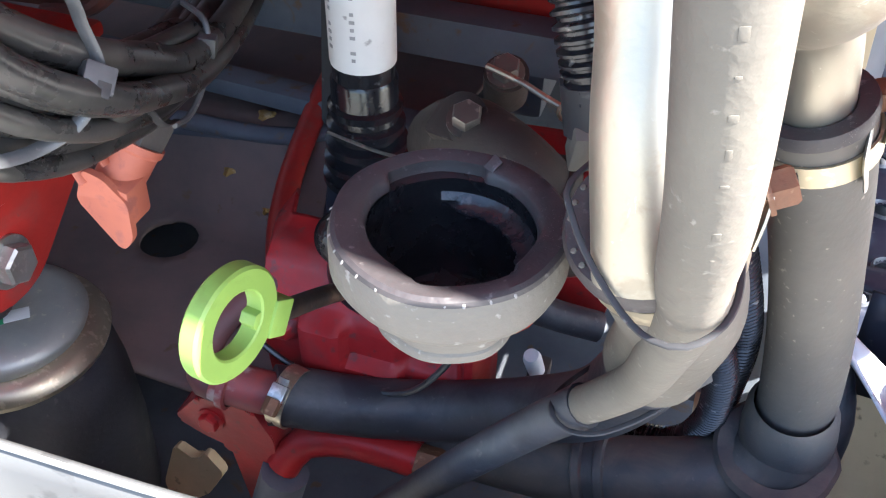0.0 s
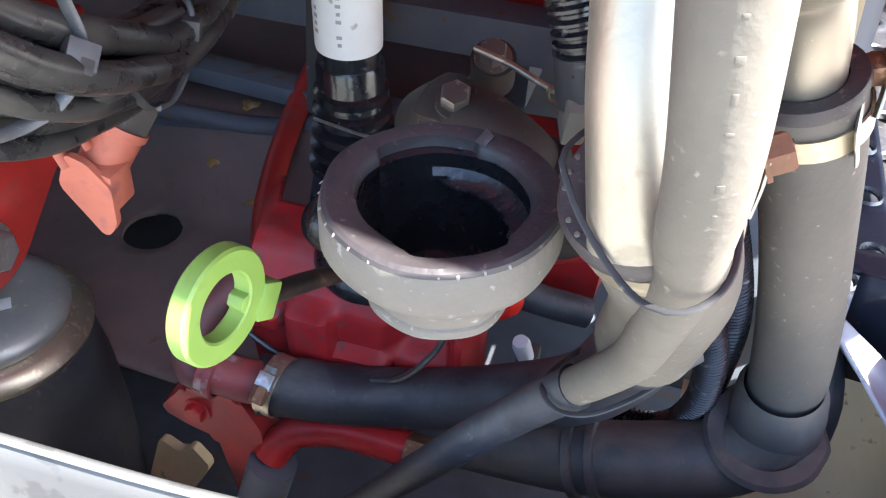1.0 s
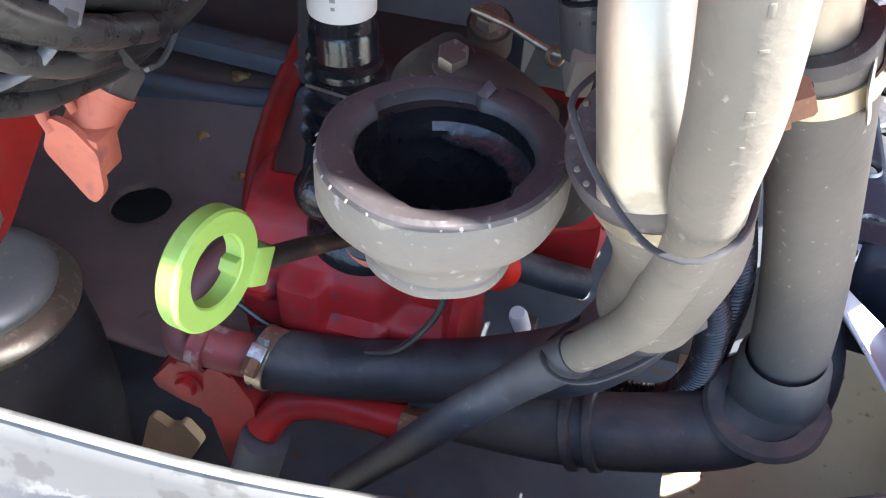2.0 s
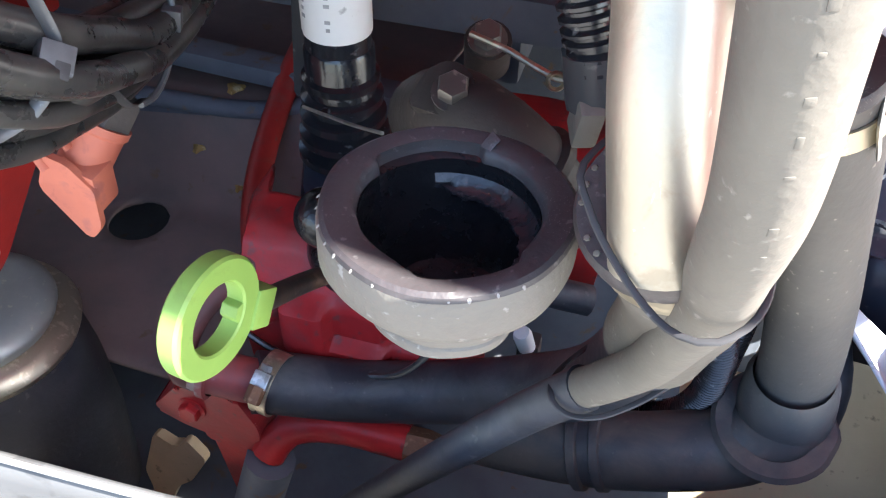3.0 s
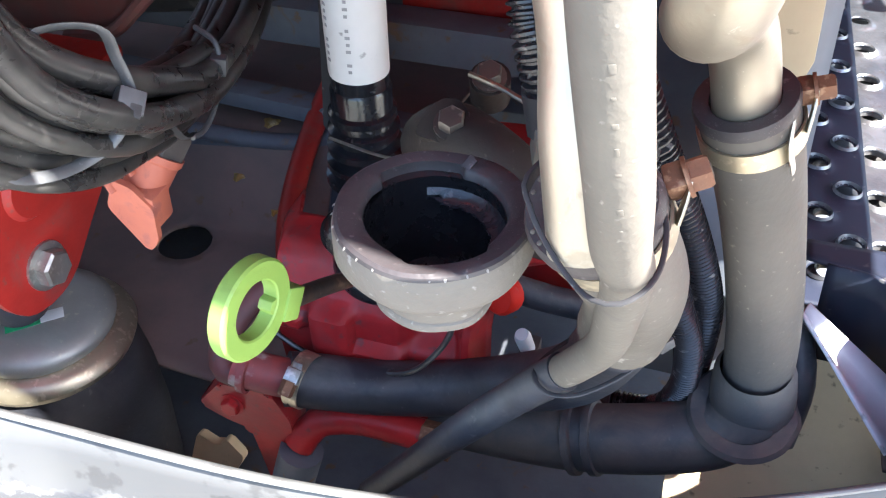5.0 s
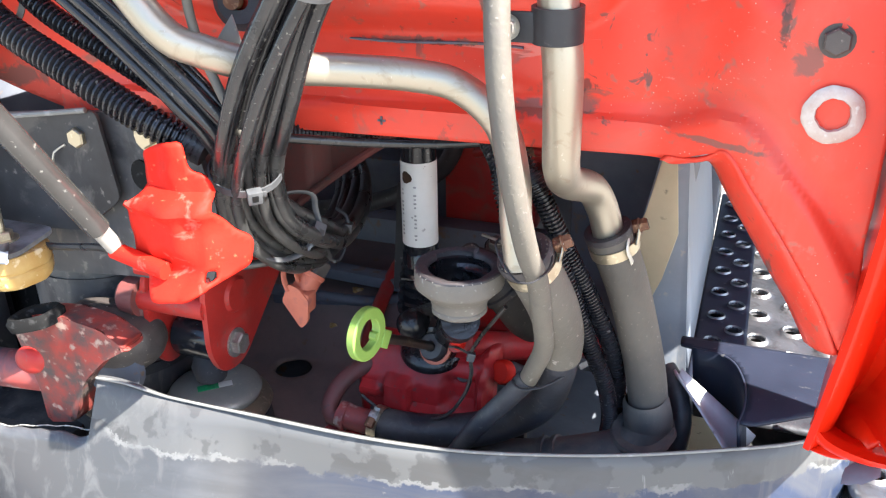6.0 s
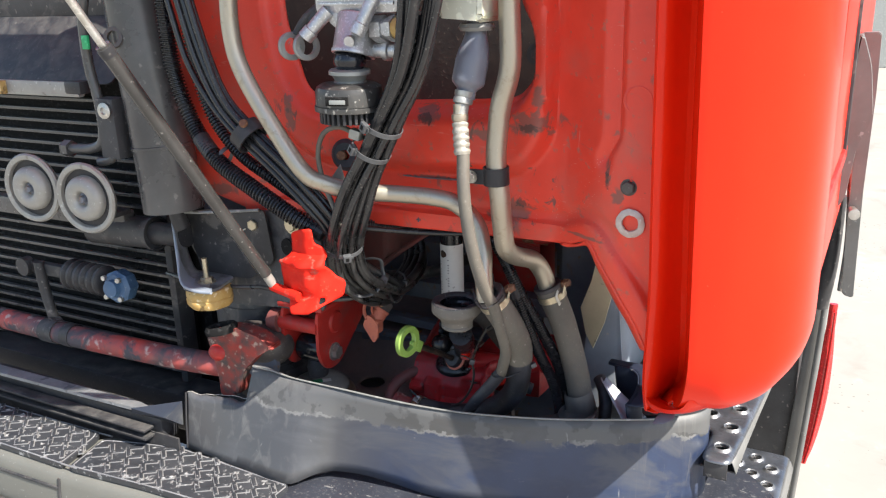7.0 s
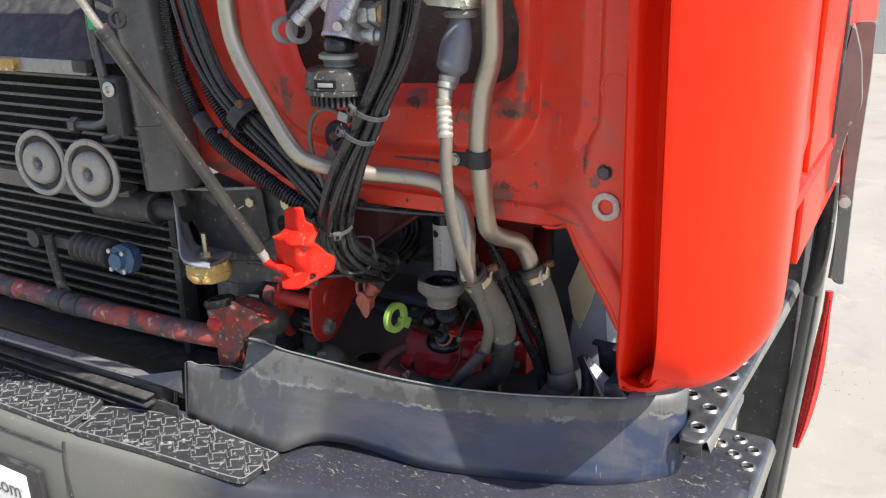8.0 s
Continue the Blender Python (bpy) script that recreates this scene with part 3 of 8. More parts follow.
def spline(points, step):
    """Points along a smooth curve through the given points, about step metres apart."""
    p = [Vector(q) for q in points]
    p = [p[0] * 2 - p[1]] + p + [p[-1] * 2 - p[-2]]
    out = []
    for i in range(1, len(p) - 2):
        k = max(2, int((p[i + 1] - p[i]).length / step))
        for j in range(k):
            t = j / k
            a, b, c, d = p[i - 1], p[i], p[i + 1], p[i + 2]
            out.append(0.5 * (2 * b + (c - a) * t + (2 * a - 5 * b + 4 * c - d) * t * t + (3 * b - a - 3 * c + d) * t ** 3))
    out.append(p[-2])
    return out


def sweep(points, radius, segs=16, step=0.012, bm=None, ripple=None, caps=True, flat=1.0, up=None):
    """A tube along a smooth curve. radius: a number or a function of 0..1. ripple: (pitch, depth) of corrugations."""
    bm = bm or bmesh.new()
    c = spline(points, ripple[0] / 4 if ripple else step)
    n = len(c)
    tang = [(c[min(i + 1, n - 1)] - c[max(i - 1, 0)]).normalized() for i in range(n)]
    side = Vector(up) if up else (Vector((0, 0, 1)) if abs(tang[0].z) < 0.9 else Vector((1, 0, 0)))
    rings, run = [], 0.0
    for i in range(n):
        if i:
            run += (c[i] - c[i - 1]).length
        side = (side - tang[i] * side.dot(tang[i])).normalized()
        other = tang[i].cross(side)
        r = radius(i / (n - 1)) if callable(radius) else radius
        if ripple:
            r += ripple[1] * (1 if (i % 4) < 2 else -1)
        rings.append([bm.verts.new(c[i] + side * (r * flat * math.cos(2 * math.pi * k / segs)) + other * (r * math.sin(2 * math.pi * k / segs))) for k in range(segs)])
    for a, b in zip(rings, rings[1:]):
        for k in range(segs):
            bm.faces.new((a[k], a[(k + 1) % segs], b[(k + 1) % segs], b[k]))
    if caps:
        bm.faces.new(rings[0][::-1])
        bm.faces.new(rings[-1])
    return bm


def basis(axis, hint=(0, 0, 1)):
    """A turn whose z is the given axis."""
    z = Vector(axis).normalized()
    x = Vector(hint) - z * z.dot(Vector(hint))
    if x.length < 1e-3:
        x = Vector((1, 0, 0)) - z * z.x
    x.normalize()
    return Matrix((x, z.cross(x), z)).transposed().to_4x4()


def lathe(profile, centre=(0, 0, 0), axis=(0, 0, 1), segs=32, bm=None, squash=1.0, wobble=None, hint=(0, 0, 1)):
    """Turns (radius, height) pairs round an axis. A radius of 0 closes the shape."""
    bm = bm or bmesh.new()
    m = Matrix.Translation(centre) @ basis(axis, hint)
    rows = []
    for r, h in profile:
        if r < 1e-6:
            rows.append([bm.verts.new(m @ Vector((0, 0, h)))])
        else:
            rows.append([bm.verts.new(m @ Vector(((r + (wobble(k / segs, h) if wobble else 0)) * math.cos(2 * math.pi * k / segs), (r + (wobble(k / segs, h) if wobble else 0)) * squash * math.sin(2 * math.pi * k / segs), h))) for k in range(segs)])
    for a, b in zip(rows, rows[1:]):
        for k in range(segs):
            j = (k + 1) % segs
            if len(a) == 1 and len(b) > 1:
                bm.faces.new((a[0], b[j], b[k]))
            elif len(b) == 1 and len(a) > 1:
                bm.faces.new((a[k], a[j], b[0]))
            elif len(a) > 1:
                bm.faces.new((a[k], a[j], b[j], b[k]))
    return bm


def box(centre, size, bevel=0.0, turn=None, bm=None):
    bm = bm or bmesh.new()
    m = Matrix.Translation(centre) @ (turn or Matrix.Identity(4)) @ Matrix.Diagonal((*size, 1))
    made = bmesh.ops.create_cube(bm, size=1, matrix=m)
    if bevel:
        edges = list({e for v in made["verts"] for e in v.link_edges})
        bmesh.ops.bevel(bm, geom=edges, offset=bevel, segments=2, affect="EDGES", profile=0.6)
    return bm


def prism(outline, origin, u, v, thick, bevel=0.0, bm=None):
    """A plate: an outline of (a, b) pairs in the plane of u and v, thick along their cross product."""
    bm = bm or bmesh.new()
    o, u, v = Vector(origin), Vector(u).normalized(), Vector(v).normalized()
    w = u.cross(v).normalized() * thick
    a = [bm.verts.new(o + u * p + v * q) for p, q in outline]
    b = [bm.verts.new(o + u * p + v * q + w) for p, q in outline]
    bm.faces.new(a)
    bm.faces.new(b[::-1])
    n = len(a)
    for i in range(n):
        bm.faces.new((a[i], b[i], b[(i + 1) % n], a[(i + 1) % n]))
    if bevel:
        bmesh.ops.bevel(bm, geom=list(bm.edges), offset=bevel, segments=2, affect="EDGES", profile=0.6)
    return bm


def rounded(outline, r, k=5):
    """An outline with its corners rounded by r."""
    out, n = [], len(outline)
    for i in range(n):
        a, b, c = Vector(outline[i - 1]), Vector(outline[i]), Vector(outline[(i + 1) % n])
        d1, d2 = (a - b), (c - b)
        rr = min(r, d1.length * 0.45, d2.length * 0.45)
        p, q = b + d1.normalized() * rr, b + d2.normalized() * rr
        for j in range(k + 1):
            t = j / k
            out.append(tuple(p * (1 - t) ** 2 + b * 2 * t * (1 - t) + q * t * t))
    return out


def hexbolt(centre, axis, r, h, washer=0.0, bm=None):
    bm = bm or bmesh.new()
    if washer:
        lathe([(0, 0), (washer, 0), (washer, h * 0.18), (0, h * 0.18)], centre, axis, 20, bm)
    lathe([(0, 0), (r, 0), (r, h * 0.85), (r * 0.86, h), (0, h)], centre, axis, 6, bm)
    return bm


def band(centre, axis, r, width, thick, squash=1.0, segs=36, hint=(0, 0, 1), bm=None):
    """A flat ring round an axis."""
    w, t = width / 2, thick
    return lathe([(r, -w), (r + t, -w), (r + t, w), (r, w), (r, -w)], centre, axis, segs, bm, squash, None, hint)


def inside(p, poly):
    """Signed distance to a polygon, negative inside."""
    best, odd = 1e9, False
    n = len(poly)
    for i in range(n):
        (ax, ay), (bx, by) = poly[i - 1], poly[i]
        ex, ey, wx, wy = bx - ax, by - ay, p[0] - ax, p[1] - ay
        t = max(0.0, min(1.0, (wx * ex + wy * ey) / (ex * ex + ey * ey + 1e-12)))
        best = min(best, math.hypot(wx - ex * t, wy - ey * t))
        if (ay > p[1]) != (by > p[1]) and p[0] < (bx - ax) * (p[1] - ay) / (by - ay + 1e-12) + ax:
            odd = not odd
    return -best if odd else best


def sheet(bounds, step, shape, place):
    """A sheet over a rectangle of (a, b): kept where shape(a, b) < 0, its rim drawn to the outline, set in space by place(a, b)."""
    a0, b0, a1, b1 = bounds
    na, nb = max(2, round((a1 - a0) / step)), max(2, round((b1 - b0) / step))
    da, db = (a1 - a0) / na, (b1 - b0) / nb
    pts, dist = {}, {}
    for i in range(na + 1):
        for j in range(nb + 1):
            p = (a0 + da * i, b0 + db * j)
            pts[i, j], dist[i, j] = p, shape(*p)
    keep = [(i, j) for i in range(na) for j in range(nb) if shape(a0 + da * (i + 0.5), b0 + db * (j + 0.5)) < 0]
    use = {}
    for i, j in keep:
        for q in ((i, j), (i + 1, j), (i + 1, j + 1), (i, j + 1)):
            use[q] = use.get(q, 0) + 1
    bm = bmesh.new()
    verts = {}
    for q, k in use.items():
        a, b = pts[q]
        if (k < 4 and abs(dist[q]) < step * 1.2) or dist[q] > 0:
            e = step * 0.1
            ga, gb = (shape(a + e, b) - shape(a - e, b)) / (2 * e), (shape(a, b + e) - shape(a, b - e)) / (2 * e)
            g = ga * ga + gb * gb
            if 0.2 < g:
                a, b = a - dist[q] * ga / g, b - dist[q] * gb / g
        verts[q] = bm.verts.new(place(a, b))
    for i, j in keep:
        bm.faces.new((verts[i, j], verts[i + 1, j], verts[i + 1, j + 1], verts[i, j + 1]))
    return bm


def thicken(ob, t, offset=-1.0):
    mod = ob.modifiers.new("thickness", "SOLIDIFY")
    mod.thickness, mod.offset = t, offset
    return ob


def smooth(t):
    t = max(0.0, min(1.0, t))
    return t * t * (3 - 2 * t)


def curve_y(table, x):
    """Smoothly interpolated y of a short table of (x, y) pairs."""
    if x <= table[0][0]:
        return table[0][1]
    for i in range(len(table) - 1):
        (xa, ya), (xb, yb) = table[i], table[i + 1]
        if x <= xb:
            t = (x - xa) / (xb - xa)
            ma = (yb - table[max(i - 1, 0)][1]) / (xb - table[max(i - 1, 0)][0])
            mb = (table[min(i + 2, len(table) - 1)][1] - ya) / (table[min(i + 2, len(table) - 1)][0] - xa)
            h = xb - xa
            return (2 * t ** 3 - 3 * t * t + 1) * ya + (t ** 3 - 2 * t * t + t) * h * ma + (-2 * t ** 3 + 3 * t * t) * yb + (t ** 3 - t * t) * h * mb
    return table[-1][1]


# ---- ground and distance ----
bm = bmesh.new()
bmesh.ops.create_grid(bm, x_segments=2, y_segments=2, size=400, matrix=Matrix.Translation((0, 0, -0.15)))
part("ground", bm, M["concrete"], label="pale sunlit concrete yard beside the truck", category="ground", kind="structure", smooth=False)
part("wall_far", box((4, 17.5, 1.45), (30, 0.3, 3.2), 0.02), M["wall"], label="grey yard wall in the distance", category="wall", kind="structure", smooth=False)


# ---- truck cab ----
CAB = thing("truck_cab", "red truck cab front with its service flap opened", "truck cab", (0, 0.4, 1.2))
OPENING = rounded([(-0.475, 2.1), (-0.475, 1.60), (-0.43, 1.452), (-0.34, 1.445), (0.03, 1.462), (0.062, 1.50), (0.062, 1.575), (0.03, 1.63), (0.03, 2.1)], 0.05)
FRONT = rounded([(-0.84, 2.0), (-0.84, 1.27), (-0.70, 1.22), (-0.62, 1.197), (0.125, 1.2085), (0.174, 1.230), (0.229, 1.163), (0.270, 1.101), (0.290, 1.062), (0.296, 1.058), (0.296, 2.0)], 0.012)


LOWER = rounded([(-0.84, 2.0), (-0.84, 1.27), (-0.70, 1.22), (-0.62, 1.197), (0.125, 1.2085), (0.174, 1.230), (0.229, 1.163), (0.270, 1.101), (0.32, 1.01), (0.9, 1.0), (0.9, 2.0)], 0.012)
SURROUND = rounded([(-0.60, 2.2), (-0.60, 1.45), (-0.42, 1.305), (0.04, 1.315), (0.098, 1.39), (0.098, 2.2)], 0.07)


def front_shape(a, b):
    return max(inside((a, b), FRONT), -inside((a, b), OPENING))


def front_place(a, b):
    y = 0.300
    d = inside((a, b), OPENING)  # distance out from the opening
    e = -inside((a, b), SURROUND)
    if d > 0 and e > 0:
        t = d / (d + e)
        y -= 0.034 * smooth(t * 3.2) * smooth((1 - t) * 3.6)
    y -= 0.068 * smooth((a - 0.09) / 0.16)
    k = 0.226 - 0.020 * smooth((1.42 - b) / 0.05)  # upright step by the flange
    if b > 1.345:
        y += (0.015 * smooth((a - k + 0.030) / 0.030) - 0.013 * smooth((a - k) / 0.011)) * smooth((b - 1.345) / 0.04)
    e = -inside((a, b), LOWER)
    if b < 1.36 and a > -0.62:  # folded lower rim
        y -= 0.010 * smooth((0.036 - e) / 0.008)
        y += 0.004 * math.exp(-((e - 0.05) / 0.010) ** 2)
    y += 0.0016 * noise.noise(Vector((a * 9, b * 9, 3)))
    return (a, y, b)


thicken(part("front_panel", sheet((-0.84, 1.03, 0.302, 1.95), 0.0045, front_shape, front_place), M["red_panel"], CAB, "dusty scuffed red sheet metal"), 0.004, 1.0)

# the lip turns back from the panel along the slanting edge
fold = spline([(0.118, 1.2095, 0), (0.150, 1.218, 0), (0.174, 1.231, 0), (0.200, 1.201, 0), (0.229, 1.164, 0), (0.252, 1.130, 0), (0.270, 1.102, 0), (0.291, 1.060, 0)], 0.004)
edge = spline([(0.112, 1.2060, 0), (0.138, 1.2075, 0), (0.159, 1.208, 0), (0.181, 1.178, 0), (0.206, 1.145, 0), (0.228, 1.112, 0), (0.246, 1.085, 0), (0.268, 1.045, 0)], 0.004)
bm = bmesh.new()
rows = []
for i in range(60):
    a, b = fold[round(i * (len(fold) - 1) / 59)], edge[round(i * (len(edge) - 1) / 59)]
    y0 = front_place(a.x, a.y)[1] - 0.0012
    back = 0.044 * smooth(i / 14)
    rows.append([bm.verts.new((a.x + (b.x - a.x) * t, y0 + back * t ** 1.5, a.y + (b.y - a.y) * t)) for t in (0, 0.12, 0.3, 0.55, 0.8, 1.0)])
for a, b in zip(rows, rows[1:]):
    for k in range(5):
        bm.faces.new((a[k], b[k], b[k + 1], a[k + 1]))
thicken(part("edge_lip", bm, M["red_panel"], CAB, "folded red edge with paint rubbed off"), 0.004, 1.0)

# corner panel: a plan profile drawn upwards
PROFILE = [(0.284, 0.268), (0.296, 0.262), (0.306, 0.252), (0.320, 0.236), (0.338, 0.208), (0.354, 0.178), (0.364, 0.156), (0.368, 0.146), (0.374, 0.140), (0.382, 0.140),
           (0.400, 0.144), (0.430, 0.153), (0.462, 0.168), (0.492, 0.188), (0.514, 0.213), (0.528, 0.245), (0.534, 0.285), (0.534, 0.34), (0.528, 0.42), (0.520, 0.52)]


def corner_panel():
    bm = bmesh.new()
    prof = [(p.x, p.y) for p in spline([(x, y, 0) for x, y in PROFILE], 0.005)]
    lip = min(range(len(prof)), key=lambda i: prof[i][1])
    foot = [(0.284, 0.928), (0.335, 0.957), (0.355, 0.966), (0.40, 0.982), (0.43, 0.992), (0.462, 1.004), (0.492, 1.016), (0.514, 1.032), (0.528, 1.042), (0.534, 1.046)]
    ups = (0.05, 0.1, 0.16, 0.24, 0.34, 0.46, 0.6, 0.75, 0.9, 1.0)

    def column(x, y, zb, R, H, inw):
        col = []
        for j in range(10):  # rolled lower edge
            th = math.pi / 2 * j / 9
            q = Vector((x, y)) + inw * (R * (1 - math.sin(th)))
            col.append(Vector((q.x, q.y, zb + H * (1 - math.cos(th)))))
        z0 = zb + H
        for f in ups:
            z = z0 + (1.98 - z0) * f
            col.append(Vector((x - 0.004 * f, y - 0.07 * max(0, z - 1.1), z)))
        return col

    rows = []
    for i in range(lip, len(prof)):
        x, y = prof[i]
        k = smooth((x - prof[lip][0]) / 0.05)
        zb = curve_y(foot, min(x, 0.534)) if y < 0.285 else 1.046 + 0.24 * smooth((y - 0.31) / 0.05)  # the hidden rear edge is raised to let sun reach the wedge bracket
        far = smooth((x - 0.44) / 0.07)
        inw = (Vector((-0.5 * (1 - k), 1 - 0.25 * k)).normalized() * (1 - far) + (Vector((0.42, 0.42)) - Vector((x, y))).normalized() * far).normalized()
        rows.append(column(x, y, zb, 0.085 - 0.02 * k, 0.12 - 0.03 * k, inw))
    n = len(rows[0])
    ledge, back = [], []
    for v in rows[0]:
        t = (v.z - rows[0][0].z) / (rows[0][-1].z - rows[0][0].z)
        z = 0.924 + 1.056 * t
        y = curve_y([(0.92, 0.262), (1.0, 0.224), (1.2, 0.184), (1.5, 0.160), (1.98, 0.135)], z)
        ledge.append(Vector((0.284 + 0.016 * smooth((z - 0.92) / 0.3), y, z)))
        back.append(Vector((0.290 + 0.016 * smooth((z - 0.92) / 0.3), max(0.274, y + 0.01), z)))
    wall = [(0.0, 0.0), (0.04, 0.06), (0.12, 0.04), (0.20, -0.06), (0.26, -0.30), (0.36, -0.62), (0.50, -0.80), (0.66, -0.70), (0.80, -0.30), (0.90, 0.25), (0.955, 0.70), (0.985, 0.92)]
    left = []
    for s, d in wall:
        left.append([Vector((a.x + (b.x - a.x) * s, a.y + (b.y - a.y) * d, a.z + (b.z - a.z) * s)) for a, b in zip(ledge, rows[0])])
    grid = [[bm.verts.new(v) for v in c] for c in [back] + left + rows]
    for a, b in zip(grid, grid[1:]):
        for j in range(n - 1):
            bm.faces.new((a[j], b[j], b[j + 1], a[j + 1]))
    # the foot closes the hollow below
    low = grid[1:len(left) + 2]
    ea, eb = low[0][0].co.copy(), low[-1][0].co.copy()
    chord = [low[0][0]] + [bm.verts.new(ea.lerp(eb, i / (len(low) - 1)) + Vector((0.004, -0.012, -0.006)) * math.sin(math.pi * i / (len(low) - 1))) for i in range(1, len(low) - 1)] + [low[-1][0]]
    for i in range(len(low) - 1):
        quad = [low[i][0], low[i + 1][0], chord[i + 1], chord[i]]
        quad = [v for k, v in enumerate(quad) if v not in quad[:k]]
        if len(quad) > 2:
            bm.faces.new(quad)
    return bm


thicken(part("corner_panel", corner_panel(), M["red_gloss"], CAB, "glossy bright red corner panel"), 0.003, 1.0)
bm = bmesh.new()
upper = spline([(0.2850, 0.2440, 0.990), (0.2865, 0.2385, 0.968), (0.2960, 0.2270, 0.960), (0.3160, 0.2060, 0.964), (0.3400, 0.1850, 0.974), (0.3640, 0.1660, 0.992), (0.3800, 0.1560, 1.020)], 0.006)
lower = spline([(0.2855, 0.2620, 0.952), (0.2890, 0.2560, 0.941), (0.3020, 0.2460, 0.940), (0.3240, 0.2320, 0.948), (0.3500, 0.2190, 0.960), (0.3800, 0.2100, 0.974), (0.4100, 0.2080, 0.988)], 0.006)
n = 26
rows = []
for i in range(n):
    a, b = upper[round(i * (len(upper) - 1) / (n - 1))], lower[round(i * (len(lower) - 1) / (n - 1))]
    out = Vector((0.10, -0.9, -0.42)).normalized()
    inner = [a + Vector((0.012, 0.030, -0.004)), a + Vector((0.004, 0.010, -0.002))]
    rows.append([bm.verts.new(v) for v in inner + [a.lerp(b, k / 6) + out * (0.006 * math.sin(math.pi * k / 6) ** 0.8) for k in range(7)] + [b + Vector((0.004, 0.016, 0.004))]])
for a, b in zip(rows, rows[1:]):
    for k in range(len(a) - 1):
        bm.faces.new((a[k], b[k], b[k + 1], a[k + 1]))
bmesh.ops.smooth_vert(bm, verts=bm.verts, factor=0.4, use_axis_x=True, use_axis_y=True, use_axis_z=True)
thicken(part("foot_cap", bm, M["red_gloss"], CAB, "rounded red foot of the corner panel"), 0.002, 1.0)
part("side_wall", box((0.513, 1.28, 1.54), (0.02, 1.40, 0.88), 0.006), M["red_gloss"], CAB, "glossy red side of the cab")
FLAP = thing("service_flap", "opened red front service flap above the bay", "flap", (-0.75, 0.25, 2.02))
part("flap", prism(rounded([(-1.9, 0.0), (0.53, 0.0), (0.51, 0.78), (-1.88, 0.78)], 0.05), (0, 0.24, 2.02), (1, 0, 0), (0, -0.70, 0.71), 0.02, 0.004), M["red_gloss"], FLAP)
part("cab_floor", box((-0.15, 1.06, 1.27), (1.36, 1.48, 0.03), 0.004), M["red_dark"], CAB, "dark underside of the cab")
part("cab_back", box((-0.30, 0.95, 1.62), (1.66, 0.02, 0.72), 0.004), M["black_metal"], CAB)
part("inner_wall", box((-0.2, 0.52, 1.70), (1.2, 0.015, 0.62), 0.004), M["grime_dark"], CAB, "grimy bulkhead behind the opening")
# washer ring, bolts and screws of the front panel
part("washer", lathe([(0.0130, 0), (0.0235, 0), (0.0245, 0.002), (0.0225, 0.0035), (0.014, 0.0035), (0.0130, 0)], (0.252, 0.2265, 1.276), (0, -1, 0.0), 36, wobble=lambda f, h: 0.0003 * math.sin(f * 31) + 0.0003 * math.sin(f * 69)), M["washer"], CAB, "pale scratched ring")
part("bolt", hexbolt((0.246, 0.230, 1.335), (0, -1, 0), 0.0115, 0.009, 0.014), M["grime"], CAB, "painted over bolt head")
s = part("screw", lathe([(0.011, 0), (0.011, 0.002), (0.007, 0.005), (0, 0.006)], (-0.183, 0.291, 1.221), (0, -1, 0), 18), M["red_panel"], CAB)
bm = box((-0.183, 0.2848, 1.221), (0.009, 0.002, 0.0022))
box((-0.183, 0.2848, 1.221), (0.0022, 0.002, 0.009), bm=bm)
part("slot", bm, M["chassis"], s)
for x, z in ((0.055, 1.605), (0.05, 1.54)):
    part("bolt", hexbolt((x + 0.012, 0.292, z), (0, -1, 0), 0.011, 0.008, 0.02), M["black_metal"], CAB)
part("weld_mark", lathe([(0.019, 0.0), (0.022, 0.0012), (0.025, 0.0)], (0.256, 0.2315, 1.475), (0, -1, 0), 26), M["red_panel"], CAB)
for i in range(26):  # paint chips along the flange
    z = 0.95 + i * 0.037 + 0.012 * math.sin(i * 5.3)
    part("paint_chip", prism([(0, 0), (0.0016, 0.004), (0.0012, 0.010 + 0.006 * (i % 3)), (-0.0008, 0.007), (-0.001, 0.001)], (0.2865 + 0.016 * smooth((z - 0.92) / 0.3), curve_y([(0.92, 0.262), (1.0, 0.224), (1.2, 0.184), (1.5, 0.160), (1.98, 0.135)], z) - 0.0012, z), (1, 0, 0), (0, 0, 1), 0.0008), M["label"] if i % 4 else M["chassis"], CAB)
part("tray_drip", lathe([(0.024, 0), (0.020, 0.0014), (0, 0.0018)], (0.330, 0.212, 0.9475), (-0.25, -0.35, 0.9), 16, squash=0.55, wobble=lambda f, h: 0.004 * math.sin(f * 19) + 0.002 * math.sin(f * 44)), M["chassis"], CAB, "grey dirt in the panel's foot")
part("seam_dirt", sweep([(-0.22, 0.296, 1.305), (-0.16, 0.2955, 1.304), (-0.08, 0.296, 1.306), (-0.03, 0.296, 1.304)], lambda t: 0.0035 * (0.6 + 0.5 * math.sin(t * 23) ** 2), 6, flat=0.5), M["chassis"], CAB)


